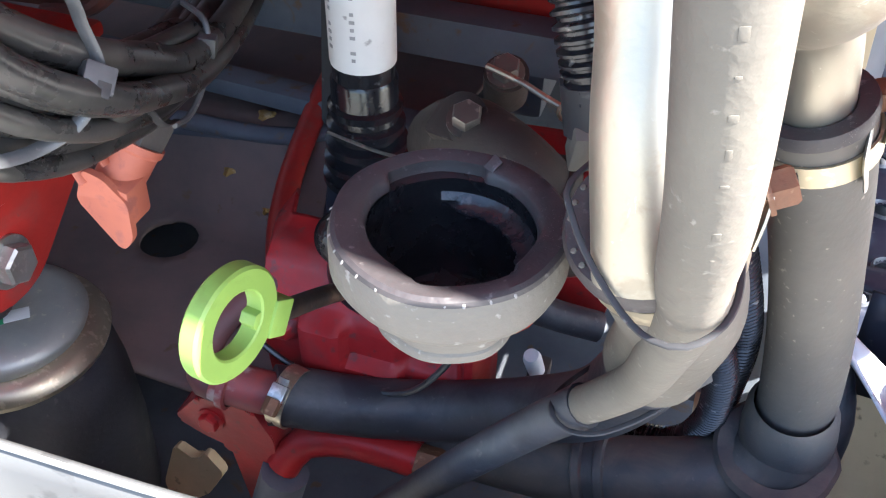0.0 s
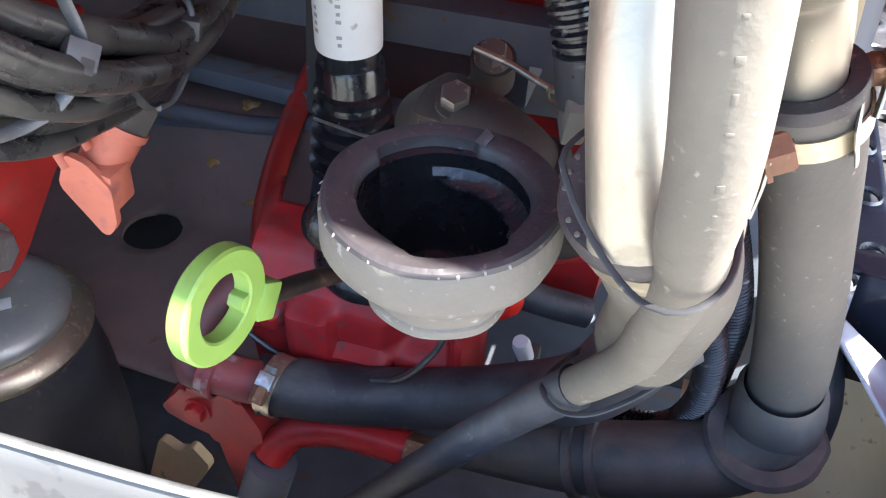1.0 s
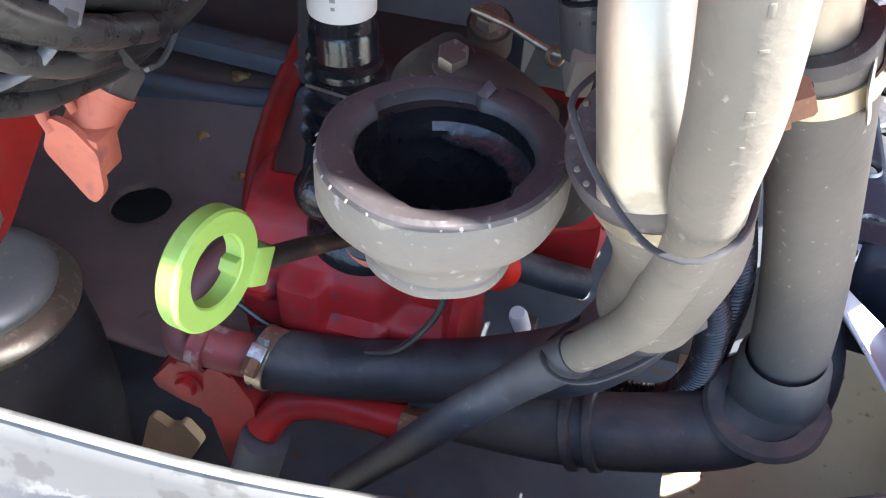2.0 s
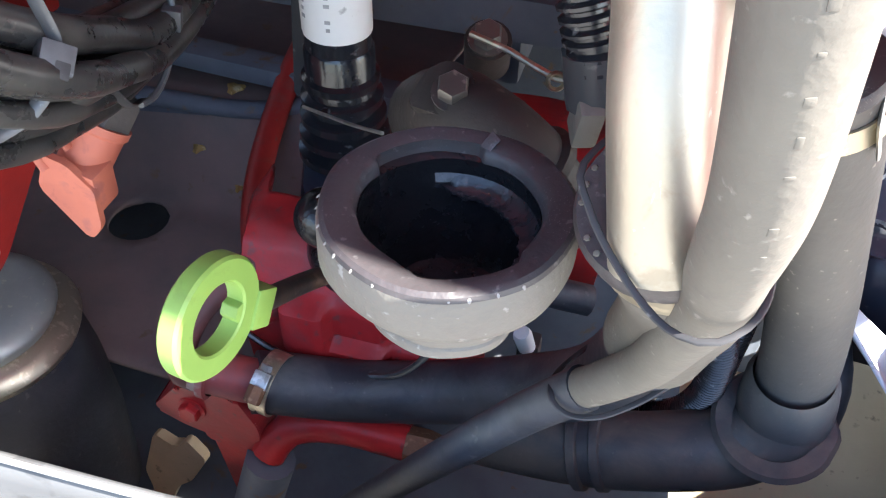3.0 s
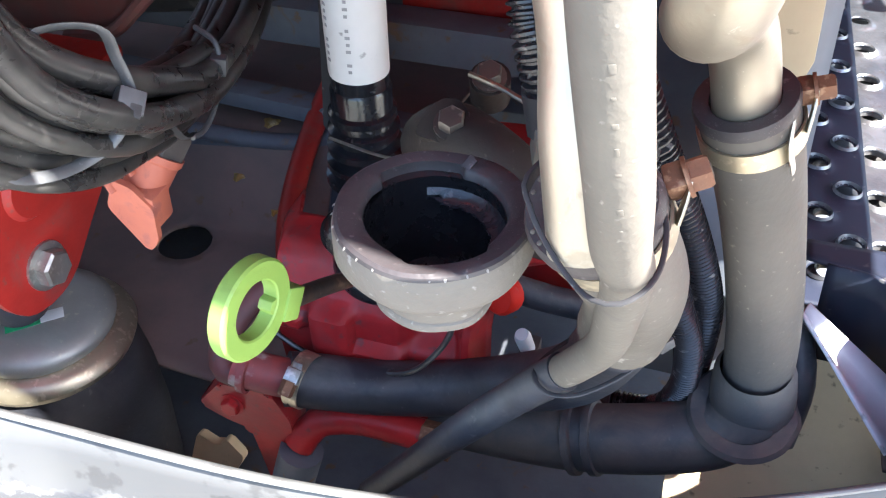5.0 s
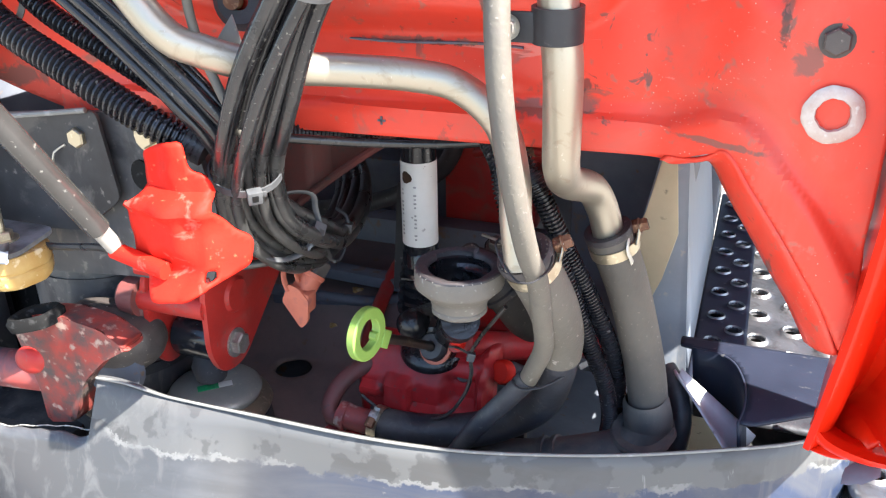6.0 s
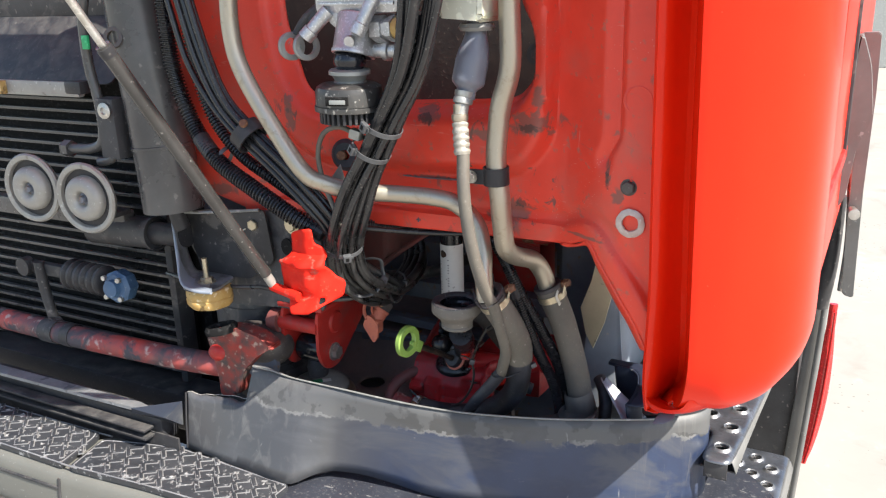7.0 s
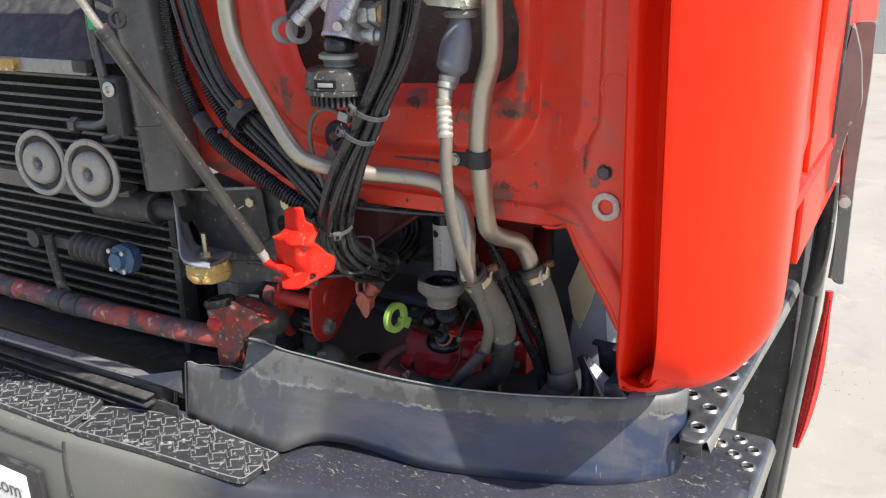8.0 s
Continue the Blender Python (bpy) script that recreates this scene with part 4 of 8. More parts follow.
# ---- perforated treads ----
def tread(name, x0, y0, x1, y1, z, rows, pitch, label, taper=0.0, r=0.0135, notch=0.0, notch_x=0.0):
    t = thing(name, label, "step", ((x0 + x1) / 2, y0, z - 0.03), "cab steps")
    out = rounded(([(x0, y0 + notch), (notch_x, y0 + notch), (notch_x, y0)] if notch else [(x0, y0)]) + [(x1 - taper, y0), (x1 - taper * 0.35, y0 + 0.36), (x1, y1), (x0, y1)], 0.022)
    holes = []
    w = (x1 - x0 - 0.07) / (rows - 1)
    for i in range(rows):
        y = y0 + 0.05 + (pitch / 2 if i % 2 else 0)
        while y < y1 - 0.03:
            holes.append((x0 + 0.036 + w * i - taper * max(0, 1 - (y - y0) / 0.6) * i / rows, y))
            y += pitch

    def near(a, b):
        return min(math.hypot(a - p, b - q) for p, q in holes)

    def shape(a, b):
        return max(inside((a, b), out), r - near(a, b))

    holes = [p for p in holes if inside(p, out) < -r - 0.003]

    def place(a, b):
        d = near(a, b) - r
        return (a, b, z + 0.005 * math.exp(-(d / 0.0045) ** 2) - (0.006 * smooth((0.008 + inside((a, b), out)) / 0.008)))

    thicken(part("plate", sheet((x0, y0, x1, y1), 0.0055, shape, place), M["tread"], t), 0.003)
    for p, q in holes:
        if q < y0 + 0.75:
            part("hole_rim", lathe([(r - 0.0012, -0.004), (r - 0.0006, 0.004), (r + 0.0012, 0.0056), (r + 0.0036, 0.0036), (r + 0.0062, 0.0006)], (p, q, z + 0.0005), (0, 0, 1), 20), M["rim"], t, "worn bright hole rim")
    xa = notch_x if notch else x0
    drop = 0.034 if notch else 0.020
    part("front_lip", box(((xa + x1 - taper) / 2, y0 + 0.005, z - 0.007 - drop / 2), (x1 - xa - taper - 0.012, 0.004, drop), 0.001), M["black_metal"], t, "dark front face")
    if notch:
        part("inner_lip", box((xa + 0.008, y0 + notch / 2 + 0.006, z - 0.024), (0.004, notch - 0.012, 0.034), 0.001), M["black_metal"], t, "dark inner face")
    n = 8
    bm = bmesh.new()
    prev = None
    for i in range(n + 1):  # flared side lip
        y = y0 + 0.014 + (y1 - y0 - 0.03) * i / n
        x = x1 - taper * (1 - smooth((y - y0) / (y1 - y0)))
        row = [bm.verts.new(v) for v in ((x - 0.003, y, z - 0.004), (x + 0.002, y, z - 0.006), (x + 0.010, y, z - 0.026), (x + 0.009, y, z - 0.032))]
        if prev:
            for k in range(3):
                bm.faces.new((prev[k], prev[k + 1], row[k + 1], row[k]))
        prev = row
    thicken(part("side_lip", bm, M["side_grey"], t, "pale flared edge"), 0.002)
    return t


UPPER = tread("upper_step", 0.155, 0.400, 0.446, 1.42, 0.77, 5, 0.086, "perforated aluminium cab step with raised holes", 0.030, notch=0.12, notch_x=0.360)
# added plate: stops sun spots on the tray and darkens the holes
part("sun_block_plate", box((0.330, 0.92, 0.735), (0.185, 0.98, 0.004), 0.001), M["black_metal"], UPPER, "added dark plate stopping sun through the tread holes")
# strip whose dark colour holds the shade on the tread's inner part
STRIP = thing("step_edge_strip", "dark perforated strip over the shaded inner edge of the step", "step strip", (0.19, 0.9, 0.77), "cab steps")
SH = [(0.178 + 0.030 * (i % 2), 0.605 + 0.045 * i) for i in range(17)]
SO = rounded([(0.150, 0.560), (0.228, 0.560), (0.232, 1.40), (0.152, 1.40)], 0.008)
thicken(part("plate", sheet((0.150, 0.560, 0.234, 1.40), 0.005, lambda a, b: max(inside((a, b), SO), 0.0125 - min(math.hypot(a - p, b - q) for p, q in SH)), lambda a, b: (a, b, 0.784 + 0.004 * math.exp(-((min(math.hypot(a - p, b - q) for p, q in SH) - 0.0125) / 0.004) ** 2))), M["blue_black"], STRIP), 0.003)
for p, q in SH:
    part("hole_rim", lathe([(0.0118, -0.001), (0.0135, 0.0035), (0.0152, 0.0)], (p, q, 0.7875), (0, 0, 1), 18), M["tread"], STRIP, "worn bright hole rim")
tread("lower_step", 0.30, 0.50, 0.488, 0.900, 0.53, 4, 0.075, "lower perforated aluminium cab step, scuffed", 0.0, 0.0125)

# inner wing and mudguard
WING = thing("inner_wing", "pale painted inner wing sheet beside the engine bay", "wing panel", (0.1, 0.6, 0.76))
part("pale_sheet", prism([(0.03, 0.60), (0.058, 0.90), (0.062, 1.0), (0.083, 1.11), (0.118, 1.13), (0.121, 1.10), (0.128, 1.01), (0.147, 0.78), (0.14, 0.60)], (0, 0.604, 0), (1, 0, 0), (0, 0, 1), -0.004, 0.001), M["white_panel"], WING)
part("beige_flange", prism([(0.045, 0.96), (0.070, 1.03), (0.088, 1.12), (0.104, 1.12), (0.116, 1.0), (0.100, 0.93), (0.076, 0.865), (0.058, 0.90)], (0, 0.597, 0), (1, 0, 0), (0, 0, 1), -0.006, 0.001), M["tan"], WING, "beige folded flange")
bm = bmesh.new()
rows = [[bm.verts.new((0.150 - 0.062 * k / 6, 0.606 + 0.8 * j / 8, 0.786 + 0.45 * k / 6)) for k in range(7)] for j in range(9)]
for a, b in zip(rows, rows[1:]):
    for k in range(6):
        bm.faces.new((a[k], b[k], b[k + 1], a[k + 1]))
thicken(part("side_sheet", bm, M["white_panel"], WING, "pale sheet leaning beside the step"), 0.003)
# added box, fills the dark area behind and above the strip
part("dark_box", box((0.245, 1.42, 1.02), (0.17, 0.10, 0.44), 0.01), M["blue_black"], WING, "added box filling the dark area behind the step")
MUD = thing("mudguard", "dark grey plastic mudguard behind the steps", "mudguard", (0.45, 1.55, -0.15))
part("shell", box((0.375, 1.60, 0.425), (0.16, 0.18, 1.11), 0.05), M["black_metal"], MUD)
part("edge", sweep([(0.440, 1.50, -0.13), (0.455, 1.50, 0.15), (0.468, 1.50, 0.36), (0.478, 1.50, 0.52), (0.484, 1.50, 0.70), (0.490, 1.50, 0.95)], 0.017, 14, flat=1.5), M["side_grey"], MUD)
part("edge_ridge", sweep([(0.458, 1.468, -0.13), (0.474, 1.468, 0.15), (0.488, 1.468, 0.40), (0.500, 1.468, 0.66), (0.508, 1.468, 0.92)], 0.009, 10), M["side_grey"], MUD, "raised pale ridge")
part("reflector", sweep([(0.476, 1.66, 0.08), (0.492, 1.66, 0.17), (0.506, 1.66, 0.32), (0.514, 1.66, 0.48), (0.518, 1.66, 0.66)], lambda t: 0.009 + 0.008 * math.sin(math.pi * min(1, t * 1.15)), 12, flat=1.4), M["red_lamp"], MUD, "bowed red reflector strip")
part("reflector_rim", sweep([(0.486, 1.640, 0.09), (0.502, 1.640, 0.19), (0.516, 1.640, 0.33), (0.523, 1.640, 0.48), (0.526, 1.640, 0.64)], 0.005, 8), M["red_lamp"], MUD)
DEF = thing("air_deflector", "grey weathered plastic air deflector on the cab side", "air deflector", (0.53, 1.0, 1.1))
part("blade", prism(rounded([(0.480, 1.085), (0.506, 1.12), (0.535, 1.154), (0.548, 1.282), (0.573, 1.348), (0.558, 1.46), (0.532, 1.537), (0.500, 1.46), (0.487, 1.33), (0.478, 1.17)], 0.02), (0, 1.0, 0), (1, 0, 0), (0, 0, 1), -0.03, 0.006), M["side_grey"], DEF)
part("crease", sweep([(0.520, 0.998, 1.50), (0.517, 0.998, 1.40), (0.512, 0.998, 1.25), (0.50, 0.998, 1.14)], 0.006, 8), M["side_grey"], DEF)
STB = thing("side_bracket", "grey steel bracket beside the cab", "bracket", (0.55, 1.2, 0.85))
part("post", prism(rounded([(0.523, 1.517), (0.566, 1.518), (0.570, 1.372), (0.568, 1.132), (0.575, 0.843), (0.548, 0.85), (0.541, 1.009), (0.538, 1.231), (0.524, 1.411)], 0.008), (0, 1.22, 0), (1, 0, 0), (0, 0, 1), -0.03, 0.004), M["side_grey"], STB)
part("rail", sweep([(0.532, 1.25, 1.235), (0.548, 1.25, 1.0), (0.545, 1.25, 0.85)], 0.010, 10), M["steel"], STB)
part("knob", lathe([(0, -0.02), (0.012, -0.02), (0.014, 0.02), (0, 0.022)], (0.552, 1.19, 1.08), (0.2, -1, 0), 14), M["steel"], STB)
part("lower_post", sweep([(0.51, 1.28, 1.10), (0.508, 1.28, 0.92), (0.495, 1.30, 0.78)], 0.022, 12), M["black_metal"], STB)

# ---- bumper ----
BUMP = thing("bumper", "grey plastic truck bumper with black tread plates on top", "bumper", (-0.6, 0, 0.35))
SKIRT_TOP = [(-0.75, 0.150), (-0.72, 0.156), (-0.57, 0.194), (-0.36, 0.201), (-0.20, 0.207), (-0.09, 0.222), (0.0, 0.247), (0.10, 0.283), (0.20, 0.328), (0.28, 0.368), (0.33, 0.405)]
SKIRT_LOW = [(-0.72, 0.120), (-0.55, 0.106), (-0.43, 0.10), (-0.38, 0.13), (-0.34, 0.160), (-0.225, 0.183), (-0.095, 0.20), (0.05, 0.245), (0.205, 0.305), (0.28, 0.352), (0.33, 0.395)]


def skirt():
    bm = bmesh.new()
    xs = [-0.721 + i * 0.0035 for i in range(int((0.33 + 0.721) / 0.0035) + 1)]
    cols = []
    for x in xs:
        tear = 0.006 * noise.noise(Vector((x * 40, 0, 7)))
        zt = 0.862 - 0.010 * smooth((x + 0.4) / 0.6) + 0.010 * smooth((-0.45 - x) / 0.1)
        if x < -0.567:
            zt = 0.797 + tear
        top, low = curve_y(SKIRT_TOP, x), curve_y(SKIRT_LOW, x)
        zl = 0.668 - 0.012 * smooth((x + 0.1) / 0.5) + 0.018 * smooth((x + 0.42) / 0.06) * smooth((-0.1 - x) / 0.2)
        cols.append([(x + 0.002 * (1 - k / 8), low + (top - low) * (zl + (zt - zl) * k / 8 - 0.668) / 0.194, zl + (zt - zl) * k / 8) for k in range(9)])
    end = []
    for i in range(1, 25):  # the rounded end running back
        t = i / 24
        bez = lambda p: [p[0] * (1 - t) ** 3 + p[1] * 3 * t * (1 - t) ** 2 + p[2] * 3 * t * t * (1 - t) + p[3] * t ** 3 for p in (p,)][0]
        up, lo = (bez((0.33, 0.356, 0.372, 0.352)), bez((0.405, 0.427, 0.456, 0.510))), (bez((0.33, 0.356, 0.372, 0.352)), bez((0.395, 0.418, 0.450, 0.505)))
        end.append([(lo[0] + (up[0] - lo[0]) * k / 8, lo[1] + (up[1] - lo[1]) * k / 8, 0.656 + (0.852 - 0.656) * k / 8) for k in range(9)])
    cols += end
    grid = [[bm.verts.new(p) for p in c] for c in cols]
    for a, b in zip(grid, grid[1:]):
        for k in range(8):
            bm.faces.new((a[k], b[k], b[k + 1], a[k + 1]))
    return bm


SK = thing("bumper_skirt", "torn grey sheet skirt with peeling paint over dark plastic", "skirt", (-0.2, 0.2, 0.67))
thicken(part("sheet", skirt(), M["skirt"], SK), 0.0035, -1.0)

torn = [(-0.7215 + i * 0.0045, curve_y(SKIRT_TOP, -0.7215 + i * 0.0045) - 0.0115 - 0.0008, 0.797 + 0.006 * noise.noise(Vector(((-0.7215 + i * 0.0045) * 40, 0, 7)))) for i in range(34)]
part("torn_edge", sweep(torn, lambda t: 0.0009 + 0.0012 * noise.noise(Vector((t * 47, 2, 0))), 6, 0.004), M["horn"], SK, "bright torn metal edge")
part("cut_end", sweep([(-0.7215, 0.139, 0.799), (-0.7195, 0.128, 0.735), (-0.7185, 0.120, 0.670)], 0.0022, 6), M["plastic"], SK, "dark cut end")
rim = [(-0.565 + i * 0.02, curve_y(SKIRT_TOP, -0.565 + i * 0.02) - 0.0017, 0.8618 - 0.010 * smooth((-0.165 + i * 0.02) / 0.6) + 0.010 * smooth((0.115 - i * 0.02) / 0.1)) for i in range(44)]
part("rim_edge", sweep(rim, 0.0019, 8, 0.01), M["grey_trim"], SK, "pale worn upper rim")

# bumper body: rows across from the rear edge of the top to the foot of the face
OUT = [(-2.2, -0.075), (-1.4, -0.075), (-1.0, -0.072), (-0.80, -0.060), (-0.60, -0.043), (-0.46, -0.028), (-0.38, 0.008), (-0.30, 0.045), (-0.05, 0.12), (0.2, 0.22), (0.36, 0.31), (0.46, 0.38), (0.515, 0.425)]


def bumper_body():
    bm = bmesh.new()
    xs = [-2.2 + i * 0.02 for i in range(int((0.515 + 2.2) / 0.02) + 1)]
    grid = []
    for x in xs:
        y = curve_y(OUT, x)
        rear = curve_y([(0.34, 0.575), (0.413, 0.562), (0.456, 0.526), (0.493, 0.481), (0.515, 0.452)], x) if x > 0.34 else max(curve_y(SKIRT_LOW, x) + 0.04, y + 0.03) if x > -0.72 else curve_y([(-0.96, 0.068), (-0.93, 0.10)], x)
        k = smooth((x + 0.46) / 0.10)  # right of the tread plate the top rises to a rounded shoulder
        zt = 0.655 + 0.012 * k
        zo = 0.655 - 0.012 * k
        prof = [(rear, zt), (rear * 0.5 + y * 0.5, (zt + zo) / 2 + 0.006 * k), (y + 0.03, zo), (y + 0.012, zo - 0.004), (y + 0.003, zo - 0.014), (y, zo - 0.03), (y - 0.012, 0.56), (y - 0.015, 0.48), (y, 0.40), (y + 0.03, 0.34)]
        grid.append([bm.verts.new((x, q, z)) for q, z in prof])
    for a, b in zip(grid, grid[1:]):
        for j in range(len(a) - 1):
            f = bm.faces.new((a[j], b[j], b[j + 1], a[j + 1]))
            f.material_index = 1 if a[0].co.x > -0.47 else 0
    return bm


part("shell", bumper_body(), (M["bumper"], M["bumper_dark"]), BUMP)


def face(x, z):
    """A place on the bumper's front face."""
    y = curve_y(OUT, x)
    return (x, curve_y([(0.40, y), (0.48, y - 0.015), (0.56, y - 0.012), (0.625, y), (0.641, y + 0.003)], z), z)


part("gap", sweep([face(-0.925, 0.640), face(-0.922, 0.60), face(-0.912, 0.55), face(-0.905, 0.48), face(-0.905, 0.42)], 0.004, 8), M["plastic"], BUMP, "black panel gap")
part("gap", sweep([face(-2.1 + 0.1 * k, 0.618) for k in range(12)] + [face(-0.926, 0.618)], 0.004, 8), M["plastic"], BUMP, "black panel gap")
PL = thing("dealer_plate", "white dealer plate in a black holder", "plate", (-1.26, -0.1, 0.43))
part("holder", box((-1.26, -0.097, 0.490), (0.54, 0.016, 0.135), 0.010), M["plastic"], PL)
part("plate", box((-1.275, -0.107, 0.482), (0.475, 0.004, 0.105), 0.002), M["label"], PL)
txt = bpy.data.curves.new("web_text", "FONT")
txt.body, txt.size, txt.extrude, txt.align_x = "com", 0.062, 0.0005, "RIGHT"
web = new("web_text", txt)
web.data.materials.append(M["ink"])
web.parent = PL
web.matrix_basis = Matrix.Translation(-Vector((-1.26, -0.1, 0.43))) @ pose(-1.065, -0.1102, 0.462, 90, 0, 0)


def tread_plate(name, corners, parent):
    """A black plate with raised slanting bars in two directions."""
    p = [Vector((x, y, 0)) for x, y in corners]
    plate = part(name, prism(rounded(corners, 0.012), (0, 0, 0.656), (1, 0, 0), (0, 1, 0), 0.012, 0.0015), M["check"], parent, "worn black tread plate with raised bars")
    bm, crown = bmesh.new(), bmesh.new()
    i = 0
    y = min(q.y for q in p)
    while y < max(q.y for q in p):
        x = min(q.x for q in p) + (0.026 if i % 2 else 0)
        while x < max(q.x for q in p):
            if inside((x, y), corners) < -0.012:
                for dx, dy, ang in ((0, 0, 34), (0.026, 0.008, -42)):
                    box((x + dx, y + dy, 0.6685), (0.034, 0.0115, 0.0020), 0.0008, pose(0, 0, 0, 0, 0, ang), bm)
                    box((x + dx, y + dy, 0.6700), (0.029, 0.0070, 0.0040), 0.0014, pose(0, 0, 0, 0, 0, ang), crown)
            x += 0.052
        y += 0.030
        i += 1
    rim = [Vector((x, y, 0.667)) for x, y in rounded([(c.x + (sum(q.x for q in p) / len(p) - c.x) * 0.02, c.y + (sum(q.y for q in p) / len(p) - c.y) * 0.05) for c in p], 0.012)]
    part("border", sweep(rim + [rim[0]], 0.0022, 6, 0.02), M["check_bar"], plate)
    part("bar_foot", bm, M["check_bar"], plate, "worn bright bar edges", kind="stuff")
    part("raised_bar", crown, M["check"], plate, "dark raised bars", kind="stuff")


tread_plate("tread_plate", [(-0.905, -0.052), (-0.69, -0.034), (-0.46, -0.022), (-0.416, -0.016), (-0.412, 0.10), (-0.57, 0.108), (-0.73, 0.115), (-0.80, 0.10), (-0.86, 0.085), (-0.93, 0.062)], BUMP)
tread_plate("tread_plate", [(-2.0, -0.062), (-0.926, -0.053), (-0.950, 0.062), (-0.965, 0.085), (-2.0, 0.06)], BUMP)


# ---- engine bay: chassis, mounts, engine ----
FRAME = thing("chassis_frame", "dark rusty chassis cross member and rails", "chassis", (-0.5, 0.8, 0.6))
HOLE = (-0.517, 0.585)


def deck_z(b):
    return 0.664 + 0.11 * smooth((b - 0.62) / 0.07)


thicken(part("cross_member", sheet((-0.95, 0.40, -0.20, 1.05), 0.01, lambda a, b: max(inside((a, b), [(-0.95, 0.43), (-0.30, 0.40), (-0.20, 1.05), (-0.95, 1.05)]), 0.033 - math.hypot(a - HOLE[0], b - HOLE[1])), lambda a, b: (a, b, deck_z(b) + 0.002 * noise.noise(Vector((a * 12, b * 12, 0))))), M["rust_floor"], FRAME), 0.006)
part("rail", box((-0.62, 0.98, 0.82), (0.9, 0.10, 0.26), 0.01), M["chassis"], FRAME)
part("back_wall", box((-0.45, 1.16, 0.85), (1.2, 0.04, 0.84), 0.01), M["chassis"], FRAME)
part("side_rail", box((-0.99, 0.84, 0.85), (0.06, 0.9, 0.85), 0.01), M["chassis"], FRAME)
# added floor: hides sunlit ground where road shadow lies below the bay
part("shade_floor", box((-0.32, 0.70, 0.45), (1.36, 1.05, 0.03), 0.006), M["chassis"], FRAME)
part("drip_tray", sheet((0.08, 0.36, 0.40, 0.74), 0.02, lambda a, b: -1, lambda a, b: (a, b, 0.60 + 0.03 * smooth((b - 0.55) / 0.1) + 0.02 * smooth((a - 0.26) / 0.1))), M["tan"], FRAME, "dusty tan lower panel")
for x, y, r in ((-0.47, 0.655, 0.008), (-0.44, 0.70, 0.010), (-0.42, 0.64, 0.005)):
    part("mud_clod", lathe([(r, 0), (r * 0.8, 0.003), (0, 0.005)], (x, y, deck_z(y) + 0.002), (0, 0, 1), 9, wobble=lambda f, h: 0.003 * math.sin(f * 19)), M["yellow"], FRAME, "dry yellow mud")
# red strut that runs back beside the label tube
ARM = thing("red_stay", "dark red stay rod behind the dipstick", "stay rod", (-0.38, 0.62, 0.7))
part("rod", sweep([(-0.30, 0.45, 0.70), (-0.36, 0.57, 0.745), (-0.375, 0.70, 0.80), (-0.36, 0.82, 0.86)], 0.013, 12), M["red_dark"], ARM)
BLK = thing("engine_block", "dark red engine block behind the filler", "engine", (-0.2, 0.85, 0.7))
part("block", box((-0.235, 0.90, 0.97), (0.17, 0.14, 0.20), 0.012, pose(0, 0, 0, 0, 0, 4)), M["red_dark"], BLK)
part("head", box((-0.16, 0.88, 1.10), (0.34, 0.16, 0.08), 0.02), M["grime"], BLK)
for k in range(3):
    part("lead", sweep([(-0.24 + k * 0.035, 0.78, 1.03 + k * 0.012), (-0.18 + k * 0.03, 0.755, 1.05), (-0.12 + k * 0.02, 0.77, 1.035 + k * 0.01)], 0.008, 10), M["red_dark"] if k != 1 else M["copper"], BLK)
part("right_block", box((0.02, 0.86, 0.92), (0.20, 0.12, 0.60), 0.02), M["chassis"], BLK)
BEAMS = thing("bay_beams", "dark blue grimy cross beams deep in the bay", "beam", (-0.5, 0.8, 0.8))
part("beam", box((-0.45, 0.80, 0.865), (0.72, 0.05, 0.05), 0.008), M["chassis"], BEAMS)
part("beam", box((-0.52, 0.72, 0.800), (0.60, 0.035, 0.022), 0.005, pose(0, 0, 0, 0, 0, -4)), M["chassis"], BEAMS)
part("beam", box((-0.40, 0.70, 0.742), (0.40, 0.05, 0.03), 0.006, pose(0, 0, 0, 0, 3, 3)), M["chassis"], BEAMS)
part("pipe", sweep([(-0.80, 0.70, 0.90), (-0.60, 0.72, 0.905), (-0.42, 0.76, 0.93), (-0.30, 0.80, 1.0), (-0.27, 0.82, 1.15)], 0.016, 12), M["black_metal"], BEAMS)
part("pipe", sweep([(-0.75, 0.64, 0.78), (-0.55, 0.66, 0.775), (-0.40, 0.68, 0.77), (-0.30, 0.72, 0.79)], 0.010, 10), M["chassis"], BEAMS)
part("hanger", prism(rounded([(-0.34, 0.82), (-0.30, 0.84), (-0.285, 1.0), (-0.325, 1.02)], 0.01), (0, 0.66, 0), (1, 0, 0), (0, 0, 1), 0.02, 0.003), M["black_metal"], BEAMS)
PANEL = thing("inner_red_panel", "red inner cab panel with a folded lower edge", "panel", (-0.45, 0.5, 1.1))
# panel lies in shadow, and that shade is put into its dim red
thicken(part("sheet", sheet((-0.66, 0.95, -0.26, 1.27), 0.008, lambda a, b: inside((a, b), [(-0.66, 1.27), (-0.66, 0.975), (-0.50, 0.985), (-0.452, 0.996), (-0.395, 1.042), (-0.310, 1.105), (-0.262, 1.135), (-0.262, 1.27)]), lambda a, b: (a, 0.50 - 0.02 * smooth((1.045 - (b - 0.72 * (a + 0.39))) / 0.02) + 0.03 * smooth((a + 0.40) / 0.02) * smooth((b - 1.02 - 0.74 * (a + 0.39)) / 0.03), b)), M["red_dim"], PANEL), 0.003)
